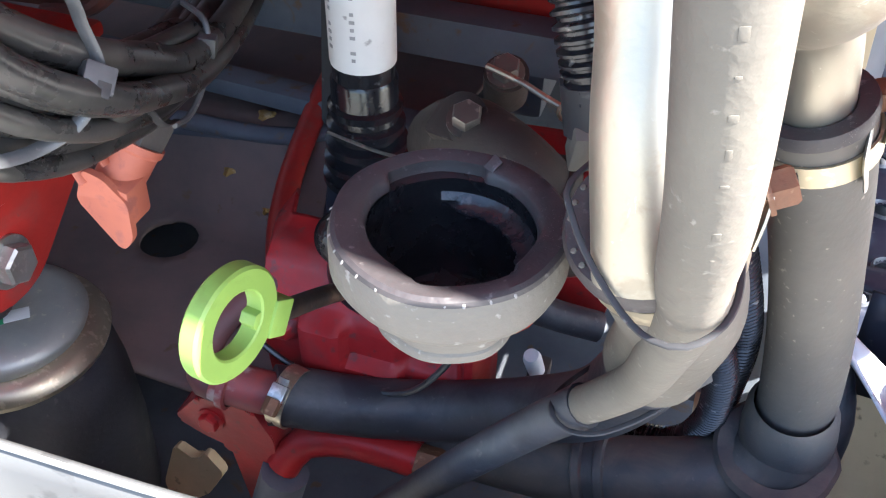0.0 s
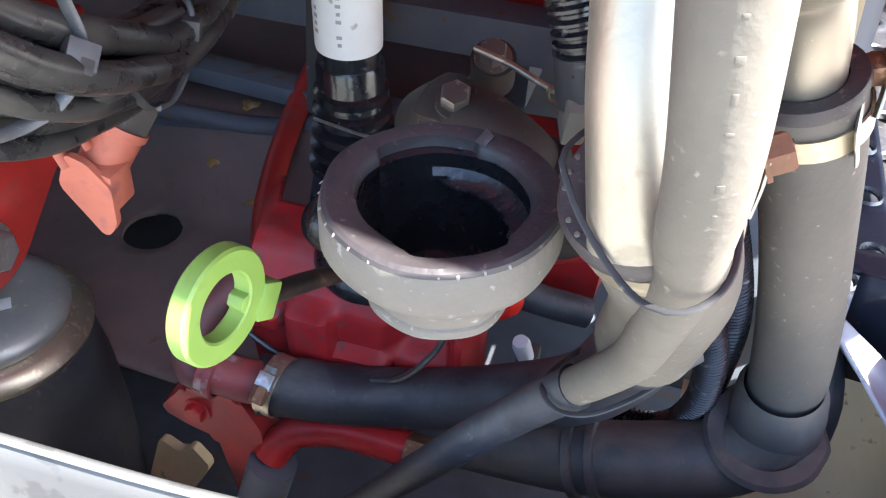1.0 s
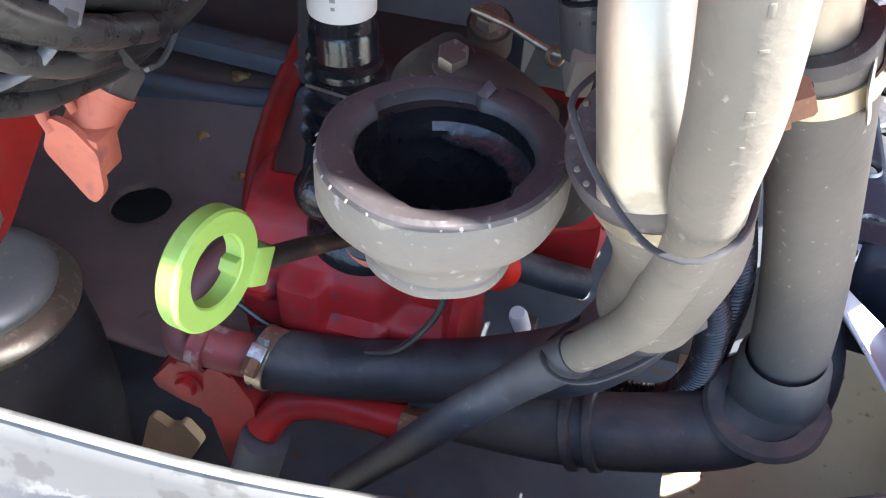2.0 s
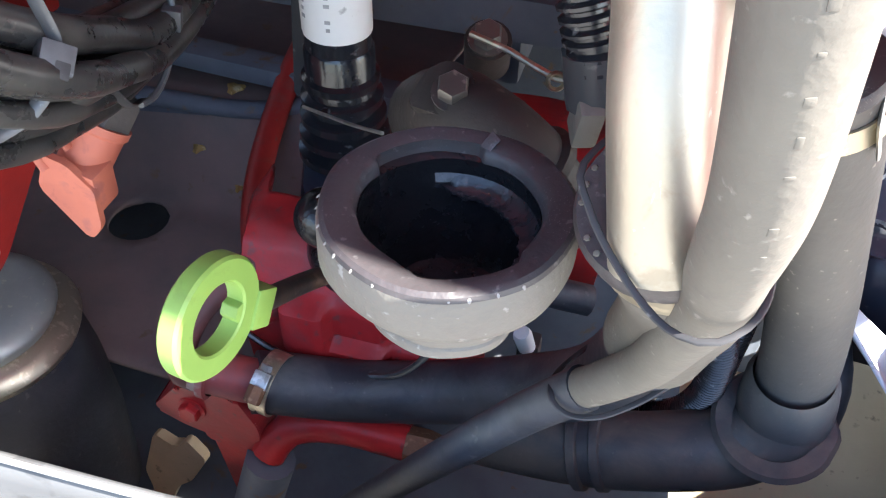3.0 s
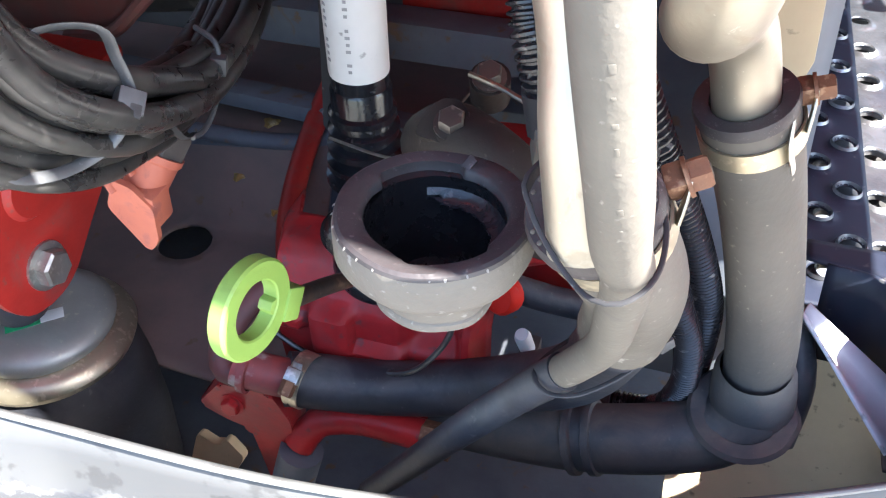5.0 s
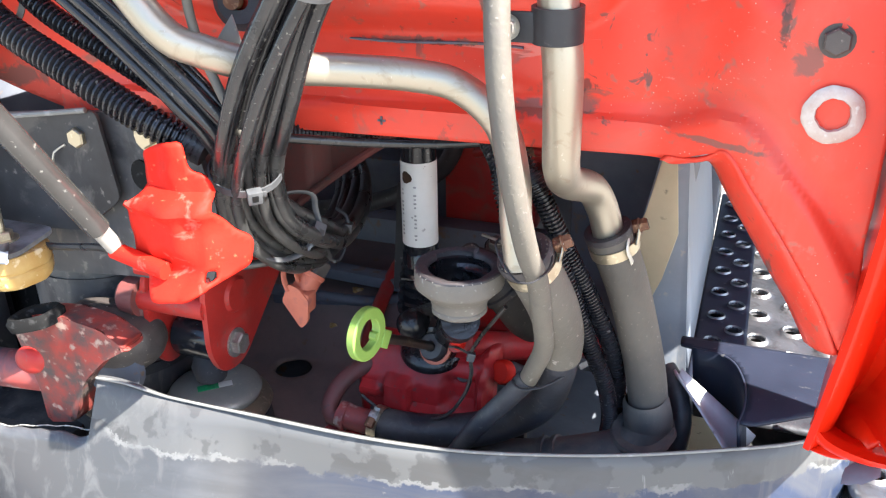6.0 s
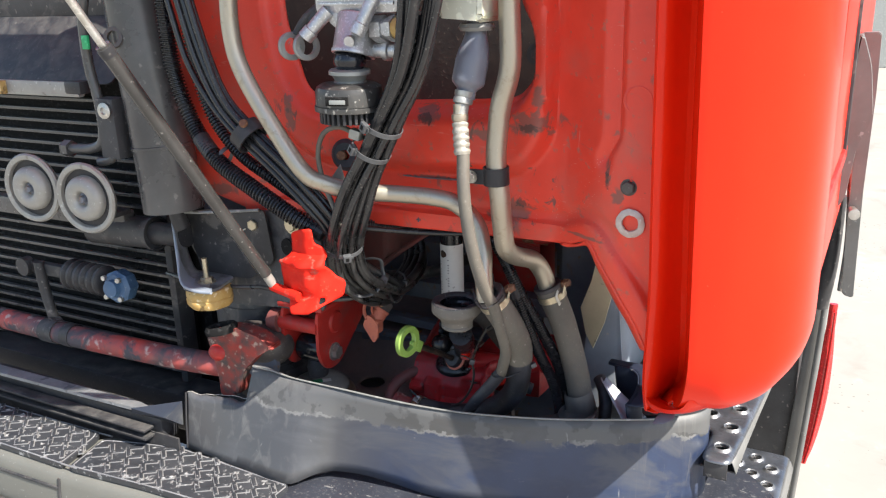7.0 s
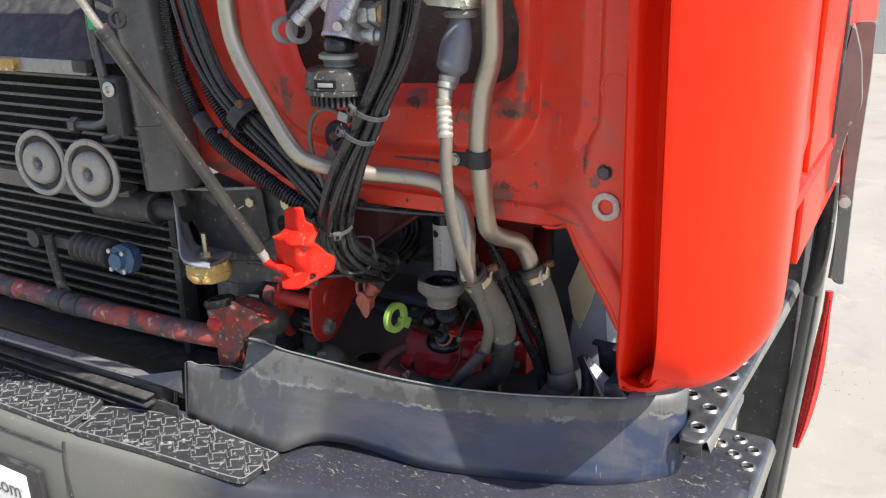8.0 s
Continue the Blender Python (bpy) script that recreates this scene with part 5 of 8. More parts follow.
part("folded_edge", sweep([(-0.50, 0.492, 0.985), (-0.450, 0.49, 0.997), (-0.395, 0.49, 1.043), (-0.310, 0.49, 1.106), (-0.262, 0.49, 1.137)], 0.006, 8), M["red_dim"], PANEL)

# labelled upright tube
COL = thing("steering_tube", "black upright tube with a stained white label", "tube", (-0.25, 0.54, 0.8))
TC = (-0.247, 0.541)
part("tube", lathe([(0, 0), (0.0255, 0), (0.0255, 0.36), (0, 0.36)], (*TC, 0.94), (0, 0, 1), 28), M["gloss_black"], COL)
lab = lathe([(0.0262, 0), (0.0266, 0.002), (0.0266, 0.126), (0.0262, 0.128)], (*TC, 0.9655), (0, 0, 1), 28)
part("label", lab, M["label"], COL, "stained white paper label")
for j, (a, w) in enumerate(((215, 0.085), (238, 0.07), (262, 0.092), (284, 0.05))):
    q = radians(a + 16)
    d = Vector((math.cos(q), math.sin(q), 0))
    bm = bmesh.new()
    for i in range(int(w / 0.0062)):
        if (i * 7 + j * 3) % 5 and j in (0, 2):
            box(Vector((*TC, 0.978 + i * 0.0062)) + d * 0.0268, (0.0030 + 0.0012 * ((i + j) % 2), 0.0004, 0.0026), 0, pose(0, 0, 0, 0, 0, a + 16 + 90), bm)
    part("print_line", bm, M["faint_ink"], COL)
part("stain", lathe([(0.009, 0), (0, 0.0004)], Vector((*TC, 1.072)) + Vector((math.cos(radians(252)), math.sin(radians(252)), 0)) * 0.0268, (math.cos(radians(252)), math.sin(radians(252)), 0), 12, wobble=lambda f, h: 0.0012 * math.sin(f * 19) + 0.0008 * math.sin(f * 38)), M["rod"], COL, "brown stain")
for k in range(5):
    z = 0.925 - k * 0.017
    part("boot_ring", lathe([(0.024, -0.008), (0.031 + 0.002 * k, -0.003), (0.031 + 0.002 * k, 0.003), (0.024, 0.008)], (*TC, z), (0, 0, 1), 32), M["gloss_black"], COL)
part("sleeve", lathe([(0, 0), (0.0275, 0), (0.0275, 0.12), (0.024, 0.125), (0, 0.125)], (*TC, 0.83), (0, 0, 1), 28), M["gloss_black"], COL)
part("knuckle", box((-0.245, 0.535, 0.80), (0.078, 0.07, 0.085), 0.014, pose(0, 0, 0, 0, 0, 20)), M["blue_black"], COL)
part("knuckle_bolt", hexbolt((-0.262, 0.497, 0.81), (-0.3, -1, 0.2), 0.010, 0.010, 0.013), M["black_metal"], COL)
part("wire_clip", sweep([(-0.262, 0.50, 0.919), (-0.235, 0.478, 0.932), (-0.20, 0.446, 0.952), (-0.17, 0.42, 0.970)], 0.0014, 6), M["steel"], COL)

# red engine cover with its ribs and bosses
ENG = thing("engine_cover", "red painted engine cover casting with ribs", "engine", (-0.2, 0.5, 0.6))


def lump(centre, size, bulge, mat_, name, turn=None, parent=ENG):
    bm = bmesh.new()
    bmesh.ops.create_cube(bm, size=1)
    bmesh.ops.subdivide_edges(bm, edges=list(bm.edges), cuts=7, use_grid_fill=True)
    for v in bm.verts:
        p = v.co * 2
        s = max(abs(p.x), abs(p.y), abs(p.z))
        v.co = (p * (1 - bulge) + p.normalized() * s * 1.25 * bulge) / 2
        q = Vector((v.co.x * size[0], v.co.y * size[1], v.co.z * size[2]))
        v.co = q * (1 + 0.025 * noise.noise(q * 30 + Vector(centre) * 9))
    bm.transform(Matrix.Translation(centre) @ (turn or Matrix.Identity(4)))
    return part(name, bm, mat_, parent)


def step_up(t, a, b, w=0.004):
    """1 between a and b, with short slopes."""
    return smooth((t - a + w) / (2 * w)) * smooth((b - t + w) / (2 * w))


def casing_place(a, b):
    """The front of the casting up to 0.845, then its top running back."""
    if b < 0.838:
        y = 0.412 + 0.55 * max(0, b - 0.800) + 0.10 * max(0, 0.74 - b)
        y -= 0.016 * step_up(a, -0.252, -0.216) * step_up(b, 0.755, 0.806)  # square boss
        y -= 0.012 * step_up(a, -0.318, -0.262) * step_up(b, 0.775, 0.792)  # left ledge
        y -= 0.012 * step_up(a, -0.216, -0.170) * step_up(b, 0.60, 0.768)
        y += 0.022 * step_up(a, -0.166, -0.118, 0.012) * step_up(b, 0.772, 0.815, 0.010)  # hollow
        y -= 0.010 * step_up(a, -0.118, -0.094) * step_up(b, 0.74, 0.83)
        z = b
    else:
        y, z = 0.433 + (b - 0.838), 0.838 + 0.006 * smooth((b - 0.838) / 0.01)
        z += 0.012 * step_up(a, -0.115, -0.07, 0.008) - 0.02 * smooth((b - 0.95) / 0.06)
    y += 2.6 * max(0, -0.290 - a) + 2.6 * max(0, a + 0.112)
    z -= 0.5 * max(0, -0.290 - a) + 0.4 * max(0, a + 0.112)
    return (a, y, z + 0.0012 * noise.noise(Vector((a * 60, b * 60, 0))))


thicken(part("casing", sheet((-0.306, 0.66, -0.098, 0.885), 0.004, lambda a, b: -1, casing_place), M["red_engine"], ENG), 0.004, 0.0)
part("bolt_hole", lathe([(0, -0.002), (0.009, 0), (0.012, 0.0), (0.013, -0.003)], (-0.142, 0.432, 0.822), (0.05, -0.8, 0.6), 18), M["rod"], ENG, "oily bolt pocket")
lump((-0.10, 0.60, 0.80), (0.16, 0.16, 0.10), 0.28, M["red_engine"], "rear_casing")
part("rail_tube", sweep([(-0.165, 0.445, 0.857), (-0.135, 0.465, 0.850), (-0.109, 0.49, 0.840), (-0.07, 0.52, 0.832), (0.02, 0.57, 0.828)], 0.021, 16), M["red_engine"], ENG, "red cross tube")
part("end_cap", lathe([(0, 0), (0.017, 0), (0.017, 0.012), (0.014, 0.016), (0, 0.016)], (-0.088, 0.455, 0.822), (-0.35, -0.85, 0.4), 18), M["red_bright"], ENG, "bright red plug")
part("plug_stem", sweep([(-0.086, 0.465, 0.820), (-0.055, 0.475, 0.806), (-0.025, 0.485, 0.795)], 0.013, 12), M["hose_black"], ENG)
part("left_pipe", sweep([(-0.278, 0.44, 0.815), (-0.291, 0.42, 0.812), (-0.305, 0.397, 0.806), (-0.314, 0.374, 0.795), (-0.3165, 0.355, 0.779), (-0.309, 0.346, 0.768), (-0.295, 0.347, 0.768)], 0.0125, 16, 0.006), M["red_dim"], ENG, "grimy red bent coolant pipe")
part("pipe_joint", lathe([(0.0175, -0.004), (0.0205, -0.003), (0.0205, 0.003), (0.0175, 0.004)], (-0.290, 0.350, 0.7695), (1, 0, -0.1), 22), M["rust_red"], ENG)
part("water_outlet", sweep([(-0.30, 0.352, 0.772), (-0.285, 0.352, 0.769), (-0.262, 0.355, 0.765), (-0.245, 0.361, 0.761)], lambda t: 0.0195 if t < 0.3 else 0.0175, 18), M["rust_red"], ENG, "chipped red water outlet")
part("lower_bracket", prism(rounded([(-0.351, 0.708), (-0.322, 0.746), (-0.272, 0.750), (-0.256, 0.715), (-0.262, 0.60), (-0.290, 0.60), (-0.300, 0.688), (-0.324, 0.694)], 0.007), (0, 0.345, 0), (1, 0, 0), (0, 0, 1), -0.03, 0.004), M["red_engine"], ENG, "red triangular bracket")
part("bracket_bolt", hexbolt((-0.312, 0.344, 0.722), (0, -1, 0.1), 0.009, 0.008, 0.012), M["red_engine"], ENG)
part("lower_arm", sweep([(-0.252, 0.345, 0.682), (-0.238, 0.36, 0.702), (-0.20, 0.37, 0.710), (-0.14, 0.372, 0.708)], 0.0145, 12), M["red_engine"], ENG)
part("lower_nut", lathe([(0, 0), (0.016, 0), (0.016, 0.028), (0, 0.028)], (-0.140, 0.370, 0.708), (1, 0.02, 0), 6), M["copper"], ENG)
part("lower_pipe", sweep([(-0.27, 0.335, 0.60), (-0.258, 0.34, 0.645), (-0.250, 0.345, 0.676)], 0.021, 14), M["chassis"], ENG)
# added piece: its pale tan stands in for sunlit ground in the gap
part("ground_patch", prism(rounded([(-0.420, 0.572), (-0.394, 0.560), (-0.384, 0.575), (-0.362, 0.554), (-0.380, 0.520), (-0.396, 0.507), (-0.414, 0.464), (-0.434, 0.464), (-0.426, 0.492), (-0.434, 0.517)], 0.006), (0, 0.275, 0), (1, 0, 0), (0, 0.25, 1), 0.012, 0.002), M["tan_pale"], ENG, "pale tan piece standing in for sunlit ground in a gap")
# filler base with ring and grommet
part("filler_base", lathe([(0.0, 0), (0.046, 0), (0.047, 0.004), (0.044, 0.012), (0.036, 0.018), (0.033, 0.03), (0.032, 0.062), (0.026, 0.07), (0, 0.072)], (-0.194, 0.448, 0.838), (0.05, -0.22, 1), 34), M["oil"], ENG, "black oily filler base")
part("filler_neck", sweep([(-0.165, 0.43, 0.875), (-0.145, 0.395, 0.915), (-0.115, 0.335, 0.955), (-0.090, 0.272, 1.000)], 0.0225, 20), M["oil"], ENG)
part("plug", lathe([(0, -0.03), (0.020, -0.03), (0.021, 0.004), (0.018, 0.012), (0.010, 0.018), (0, 0.020)], (-0.206, 0.402, 0.905), (-0.1, -0.75, 0.6), 26), M["oil"], ENG, "glossy black plug")
part("lug", prism(rounded([(-0.012, -0.014), (0.016, -0.012), (0.018, 0.010), (0.002, 0.017), (-0.013, 0.010)], 0.005), (-0.125, 0.365, 0.912), (0.95, 0.3, 0), (0, 0.25, 1), -0.03, 0.003), M["red_engine"], ENG, "red bolt lug")
part("lug_bolt", hexbolt((-0.125, 0.363, 0.914), (-0.2, -0.9, 0.35), 0.008, 0.008, 0.011), M["red_bright"], ENG)
# elbow pipe behind the filler
ELB = thing("metal_elbow", "grimy metal elbow pipe with two hex heads", "pipe", (-0.1, 0.45, 0.9))
part("pipe", sweep([(-0.150, 0.455, 0.965), (-0.128, 0.425, 0.992), (-0.102, 0.400, 1.000), (-0.078, 0.393, 0.988), (-0.063, 0.404, 0.960), (-0.056, 0.428, 0.930), (-0.052, 0.46, 0.905)], 0.0275, 24, 0.006), M["grime_dark"], ELB)
part("flange", prism(rounded([(-0.018, -0.018), (0.016, -0.014), (0.018, 0.012), (-0.004, 0.020), (-0.019, 0.010)], 0.006), (-0.124, 0.408, 1.013), (0.85, -0.5, 0.1), (0.3, 0.75, 0.45), 0.009, 0.002), M["grime_dark"], ELB, "grimy bolted flange")
part("bead", lathe([(0.0265, -0.006), (0.0315, -0.003), (0.0315, 0.003), (0.0265, 0.006)], (-0.073, 0.395, 0.982), (0.62, 0.15, -0.75), 28), M["grime_dark"], ELB)
part("hex_head", hexbolt((-0.120, 0.400, 1.022), (0.1, -0.5, 1), 0.0095, 0.011, 0.0125), M["gunmetal"], ELB)
part("boss", lathe([(0, -0.03), (0.018, -0.03), (0.018, 0), (0, 0)], (-0.137, 0.566, 0.962), (0.1, -0.5, 1), 20), M["grime_dark"], ELB)
part("hex_head", hexbolt((-0.137, 0.564, 0.963), (0.1, -0.5, 1), 0.0115, 0.013, 0.015), M["gunmetal"], ELB)
part("wire", sweep([(-0.128, 0.47, 1.02), (-0.10, 0.46, 1.018), (-0.07, 0.455, 1.008), (-0.045, 0.45, 1.012), (-0.02, 0.44, 1.02)], 0.0022, 8), M["gold"], ELB)
part("wire_loop", lathe([(0.005, -0.003), (0.0065, 0), (0.005, 0.003), (0.0035, 0), (0.005, -0.003)], (-0.07, 0.452, 1.008), (0.3, -1, 0.5), 14), M["gold"], ELB)

# ---- oil filler funnel ----
FUN = thing("oil_filler", "open rubber oil filler funnel with a torn inner lip", "oil filler", (-0.079, 0.238, 1.0))
FC = Vector((-0.079, 0.238, 1.0865))
fw = lambda f, h: 0.00045 * math.sin(f * 2 * math.pi * 3 + h * 60) + 0.0003 * math.sin(f * 2 * math.pi * 7)
part("cup", lathe([(0.0475, -0.003), (0.0482, -0.006), (0.0482, -0.0195), (0.047, -0.0225), (0.0435, -0.02592), (0.036, -0.03352), (0.0315, -0.03808), (0.0302, -0.0434), (0.0292, -0.04796), (0.03, -0.0491), (0.0298, -0.05328), (0.027, -0.05594), (0.015, -0.05708), (0, -0.05708)], FC, (0, 0, 1), 72, wobble=fw), M["funnel"], FUN, "dusty grey rubber cup")


def arc(a, lo, hi, w=3.0):
    """1 between two angles, in degrees, with short slopes."""
    e = abs((a - (lo + hi) / 2 + 180) % 360 - 180)
    return smooth(((hi - lo) / 2 + w - e) / (2 * w))


def tear(f):
    """How far the inner lip is torn away, by angle."""
    a = f * 360
    return 0.0042 * arc(a, 84, 152, 3) + 0.0036 * arc(a, 268, 330, 4) - 0.0012 * arc(a, 205, 258, 6)


INNER = {-0.0013: 0.5, -0.0030: 1.0, -0.0070: 1.0}
part("rim", lathe([(0.0475, -0.0032), (0.0468, -0.0011), (0.0450, 0.0), (0.0400, -0.0006), (0.0362, -0.0013), (0.0345, -0.0030), (0.0338, -0.0070)], FC, (0, 0, 1), 144, wobble=lambda f, h: fw(f, h) + INNER.get(h, 0.0) * tear(f)), M["funnel_rim"], FUN, "dark rubber rim")


def throat(f, h):
    rough = 0.0005 * noise.noise(Vector((math.cos(f * 6.2832) * 4, math.sin(f * 6.2832) * 4, h * 200)))
    return tear(f) if h > -0.0075 else rough


part("throat", lathe([(0.0338, -0.0068), (0.0346, -0.0080), (0.0350, -0.0120), (0.0346, -0.0165), (0.0338, -0.0192), (0.0340, -0.0224), (0.0330, -0.0285), (0.0285, -0.0385), (0.0265, -0.0490), (0.0245, -0.05312), (0.018, -0.0538), (0, -0.0538)], FC, (0, 0, 1), 96, wobble=throat), M["oil"], FUN, "oily black throat")
bm = bmesh.new()  # a ledge runs round the back and one side only, with ragged ends
rows = []
for k in range(61):
    a = radians(-50 + 164 * k / 60)
    end = smooth(min(k, 60 - k) / 7)
    rin = 0.0340 - (0.0070 + 0.0006 * math.sin(k * 0.9) + 0.0004 * math.sin(k * 2.3)) * end
    d = Vector((math.cos(a), math.sin(a), 0))
    rows.append([bm.verts.new(FC + d * r + Vector((0, 0, h))) for r, h in ((0.0346, -0.0150), (0.0325, -0.0182), (max(rin + 0.003, rin), -0.0196), (rin, -0.0202), (rin - 0.0002, -0.0212), (0.0335, -0.0220))])
for a, b in zip(rows, rows[1:]):
    for k in range(5):
        bm.faces.new((a[k], b[k], b[k + 1], a[k + 1]))
part("inner_lip", bm, M["wet_rubber"], FUN, "ragged inner lip, wet with oil")
for k in range(22):  # pale rubber nubs along the front of the rim
    a = radians(168 + k * 10.5 + (k % 3) * 1.2)
    if k in (9, 15):
        continue
    d = Vector((math.cos(a), math.sin(a), 0))
    bm = lathe([(0, -0.0004), (0.0012 - 0.0004 * (k % 2), 0), (0.0009, 0.0002), (0, 0.0003)], FC + d * 0.0471 + Vector((0, 0, -0.0022)), d + Vector((0, 0, 0.9)), 8, squash=0.6)
    if 180 < math.degrees(a) < 330:
        part("nub", bm, M["nub"], FUN)
    else:
        bm.free()
part("torn_flap", prism([(0, 0), (0.005, 0.0006), (0.0075, -0.005), (0.003, -0.0075)], FC + Vector((0.0025, 0.0362, -0.0012)), (1, -0.25, 0), (-0.1, -0.75, -0.6), 0.0012, 0.0003), M["funnel_rim"], FUN, "torn rubber flap")

# ---- dipstick ----
DIP = thing("dipstick", "lime green ring handle on an oily dipstick", "dipstick", (-0.19, 0.26, 0.97))
RC, RD = Vector((-0.1975, 0.2465, 0.976)), Vector((0.150, 0.808, -0.569)).normalized()
RU = Vector((0.072, 0.486, 0.873))
RU = (RU - RD * RU.dot(RD)).normalized()
RN = RU.cross(RD).normalized()
part("ring", lathe([(0.0190, -0.0048), (0.0202, -0.0058), (0.0310, -0.0058), (0.0325, -0.0042), (0.0325, 0.0042), (0.0310, 0.0058), (0.0202, 0.0058), (0.0190, 0.0048), (0.0190, -0.0048)], RC, RN, 56, hint=RD), M["green"], DIP, "lime green plastic ring")
nk = Matrix((RD, RU, RN)).transposed().to_4x4()
part("neck", box(RC + RD * 0.0365, (0.016, 0.0225, 0.0150), 0.0016, nk), M["green"], DIP)
part("tab", prism([(-0.0035, -0.009), (0.005, -0.003), (0.005, 0.003), (-0.0035, 0.009)], RC + RD * 0.0195 - RN * 0.005, RD * -1, RU, 0.010, 0.0008), M["green"], DIP)
GC, GD = Vector((-0.1755, 0.398, 0.878)), Vector((-0.18, -0.86, 0.48))
part("rod", sweep([RC + RD * 0.042, RC.lerp(GC, 0.5), RC.lerp(GC, 0.8), GC], lambda t: 0.0066 - 0.0006 * t, 14), M["rod"], DIP, "oily brown rod")
part("grommet", lathe([(0.0055, 0.004), (0.008, 0.006), (0.017, 0.005), (0.0195, 0.001), (0.0195, -0.006), (0.006, -0.008)], GC, GD, 30), M["hose_black"], DIP, "black rubber grommet")
part("grommet_ring", lathe([(0.0205, -0.003), (0.0245, -0.002), (0.0248, 0.001), (0.0205, 0.002), (0.0205, -0.003)], GC + Vector((0.003, 0.004, -0.002)), GD, 30), M["orange"], DIP, "pink seal ring")
part("guide_tube", sweep([GC - GD * 0.004, GC - GD * 0.03, GC - GD * 0.06], 0.0175, 16), M["oil"], DIP)

# ---- pipes and hoses ----


def clamp(centre, axis, r, screw_dir, label="worm drive hose clamp", width=0.013, screw_at=None, ridged=True):
    t = thing("hose_clamp", label, "hose clamp", centre)
    part("band", band(centre, axis, r, width, 0.0014), M["gold"], t)
    a, d = Vector(axis).normalized(), Vector(screw_dir)
    d = (d - a * d.dot(a)).normalized()
    tang = a.cross(d).normalized()
    c = Vector(centre) + d * (r + 0.006)
    tail = [Vector(centre) + d * (r + 0.002) - tang * k * 0.004 + d * (0.0004 * k * k) - d * 0.0004 for k in range(4)]
    if screw_at is None:
        part("housing", box(c - d * 0.002, (0.013, 0.007, width * 0.95), 0.0015, Matrix((tang, d, a)).transposed().to_4x4()), M["steel"], t)
        part("screw", hexbolt(c + tang * 0.005 - d * 0.001, tang, 0.0066, 0.013, 0), M["copper"], t, "rusty brown screw")
        part("tail", sweep(tail, 0.0045, 8, 0.004, flat=0.25, up=d), M["steel"], t)
        return t
    # the lugs of the band run up to a screw that stands off it
    q = Vector(screw_at)
    root = Vector(centre) + d * r
    part("lug", sweep([root - tang * 0.010, root.lerp(q, 0.55) - tang * 0.006, q - tang * 0.001], 0.0062, 10, 0.004, flat=0.22, up=d), M["gold"], t, "bent band lug")
    part("housing", box(q - d * 0.006, (0.013, 0.009, 0.011), 0.002, Matrix((tang, d, a)).transposed().to_4x4()), M["copper"], t, "rusty screw housing")
    screw = part("screw", hexbolt(q - d * 0.002, d, 0.0074, 0.0105, 0.0088), M["copper"], t, "rusty brown screw head")
    part("slot", box(q + d * 0.0086, (0.0016, 0.0008, 0.011), 0.0002, Matrix((tang, d, a)).transposed().to_4x4()), M["rod"], screw)
    if not ridged:
        return t
    side = Vector(centre) - tang * (r + 0.0024) * 0.80 + d * (r + 0.0024) * 0.62
    part("tail", sweep([q - d * 0.010 - tang * 0.007, side + a * 0.006, side - a * 0.004, side - a * 0.013], 0.0046, 8, 0.004, flat=0.25, up=d), M["steel"], t, "ridged band end")
    return t


# front pipe: from the cab, along the sill and down into the lower hose
PA = thing("coolant_pipe", "bent dull aluminium coolant pipe along the red sill", "pipe", (-0.2, 0.2, 1.3))
part("pipe", sweep([(-0.47, 0.13, 1.95), (-0.469, 0.131, 1.700), (-0.472, 0.130, 1.590), (-0.455, 0.131, 1.515), (-0.394, 0.132, 1.414), (-0.337, 0.135, 1.336), (-0.302, 0.151, 1.313), (-0.255, 0.179, 1.296), (-0.187, 0.215, 1.289), (-0.122, 0.237, 1.283), (-0.0794, 0.2469, 1.272), (-0.039, 0.2478, 1.238), (-0.0209, 0.2367, 1.190), (-0.0135, 0.2206, 1.150), (-0.0042, 0.2089, 1.104)], 0.0162, 24, 0.008), M["alu"], PA)
# lower hose: collar under the pipe, down and round to the engine
PC = thing("lower_hose", "thick black coolant hose curving to the engine", "hose", (-0.1, 0.4, 0.75))
PCP = [(-0.004, 0.229, 1.108), (0.007, 0.247, 1.075), (0.015, 0.273, 1.035), (0.017, 0.306, 0.985), (0.008, 0.334, 0.916), (-0.013, 0.360, 0.852), (-0.055, 0.382, 0.800), (-0.117, 0.391, 0.760), (-0.185, 0.380, 0.749), (-0.237, 0.365, 0.757), (-0.257, 0.356, 0.763)]
part("hose", sweep(PCP, lambda t: 0.0268 - 0.0025 * smooth(t * 2), 28, 0.008), M["hose_black"], PC)
part("upper_sleeve", sweep(PCP[:4] + [(0.0135, 0.320, 0.950)], 0.0276, 28, 0.008), M["hose_grey"], PC, "dusty grey upper stretch")
LC, LA = Vector((-0.0055, 0.2265, 1.112)), Vector((-0.30, -0.46, 0.84)).normalized()
part("lip", lathe([(0.0165, -0.004), (0.0175, 0.002), (0.0215, 0.004), (0.0280, 0.0045), (0.0300, 0.001), (0.0298, -0.006), (0.0280, -0.010)], LC, LA, 40), M["funnel_rim"], PC)
for k in range(26):
    if (k * 7) % 5 == 0:
        continue
    a = 2 * math.pi * k / 26
    mm = Matrix.Translation(LC) @ basis(LA)
    part("nub", lathe([(0, 0), (0.0013, 0.0003), (0.0010, 0.0008), (0, 0.001)], mm @ Vector((0.0262 * math.cos(a), 0.0262 * math.sin(a), 0.0042)), LA, 7), M["hose_grey"], PC)
clamp((0.000, 0.236, 1.098), (-0.28, -0.46, 0.84), 0.0284, (1, 0.15, 0.75), "worm drive hose clamp with a rusty screw under the pipe", screw_at=(0.030, 0.243, 1.124), ridged=False)
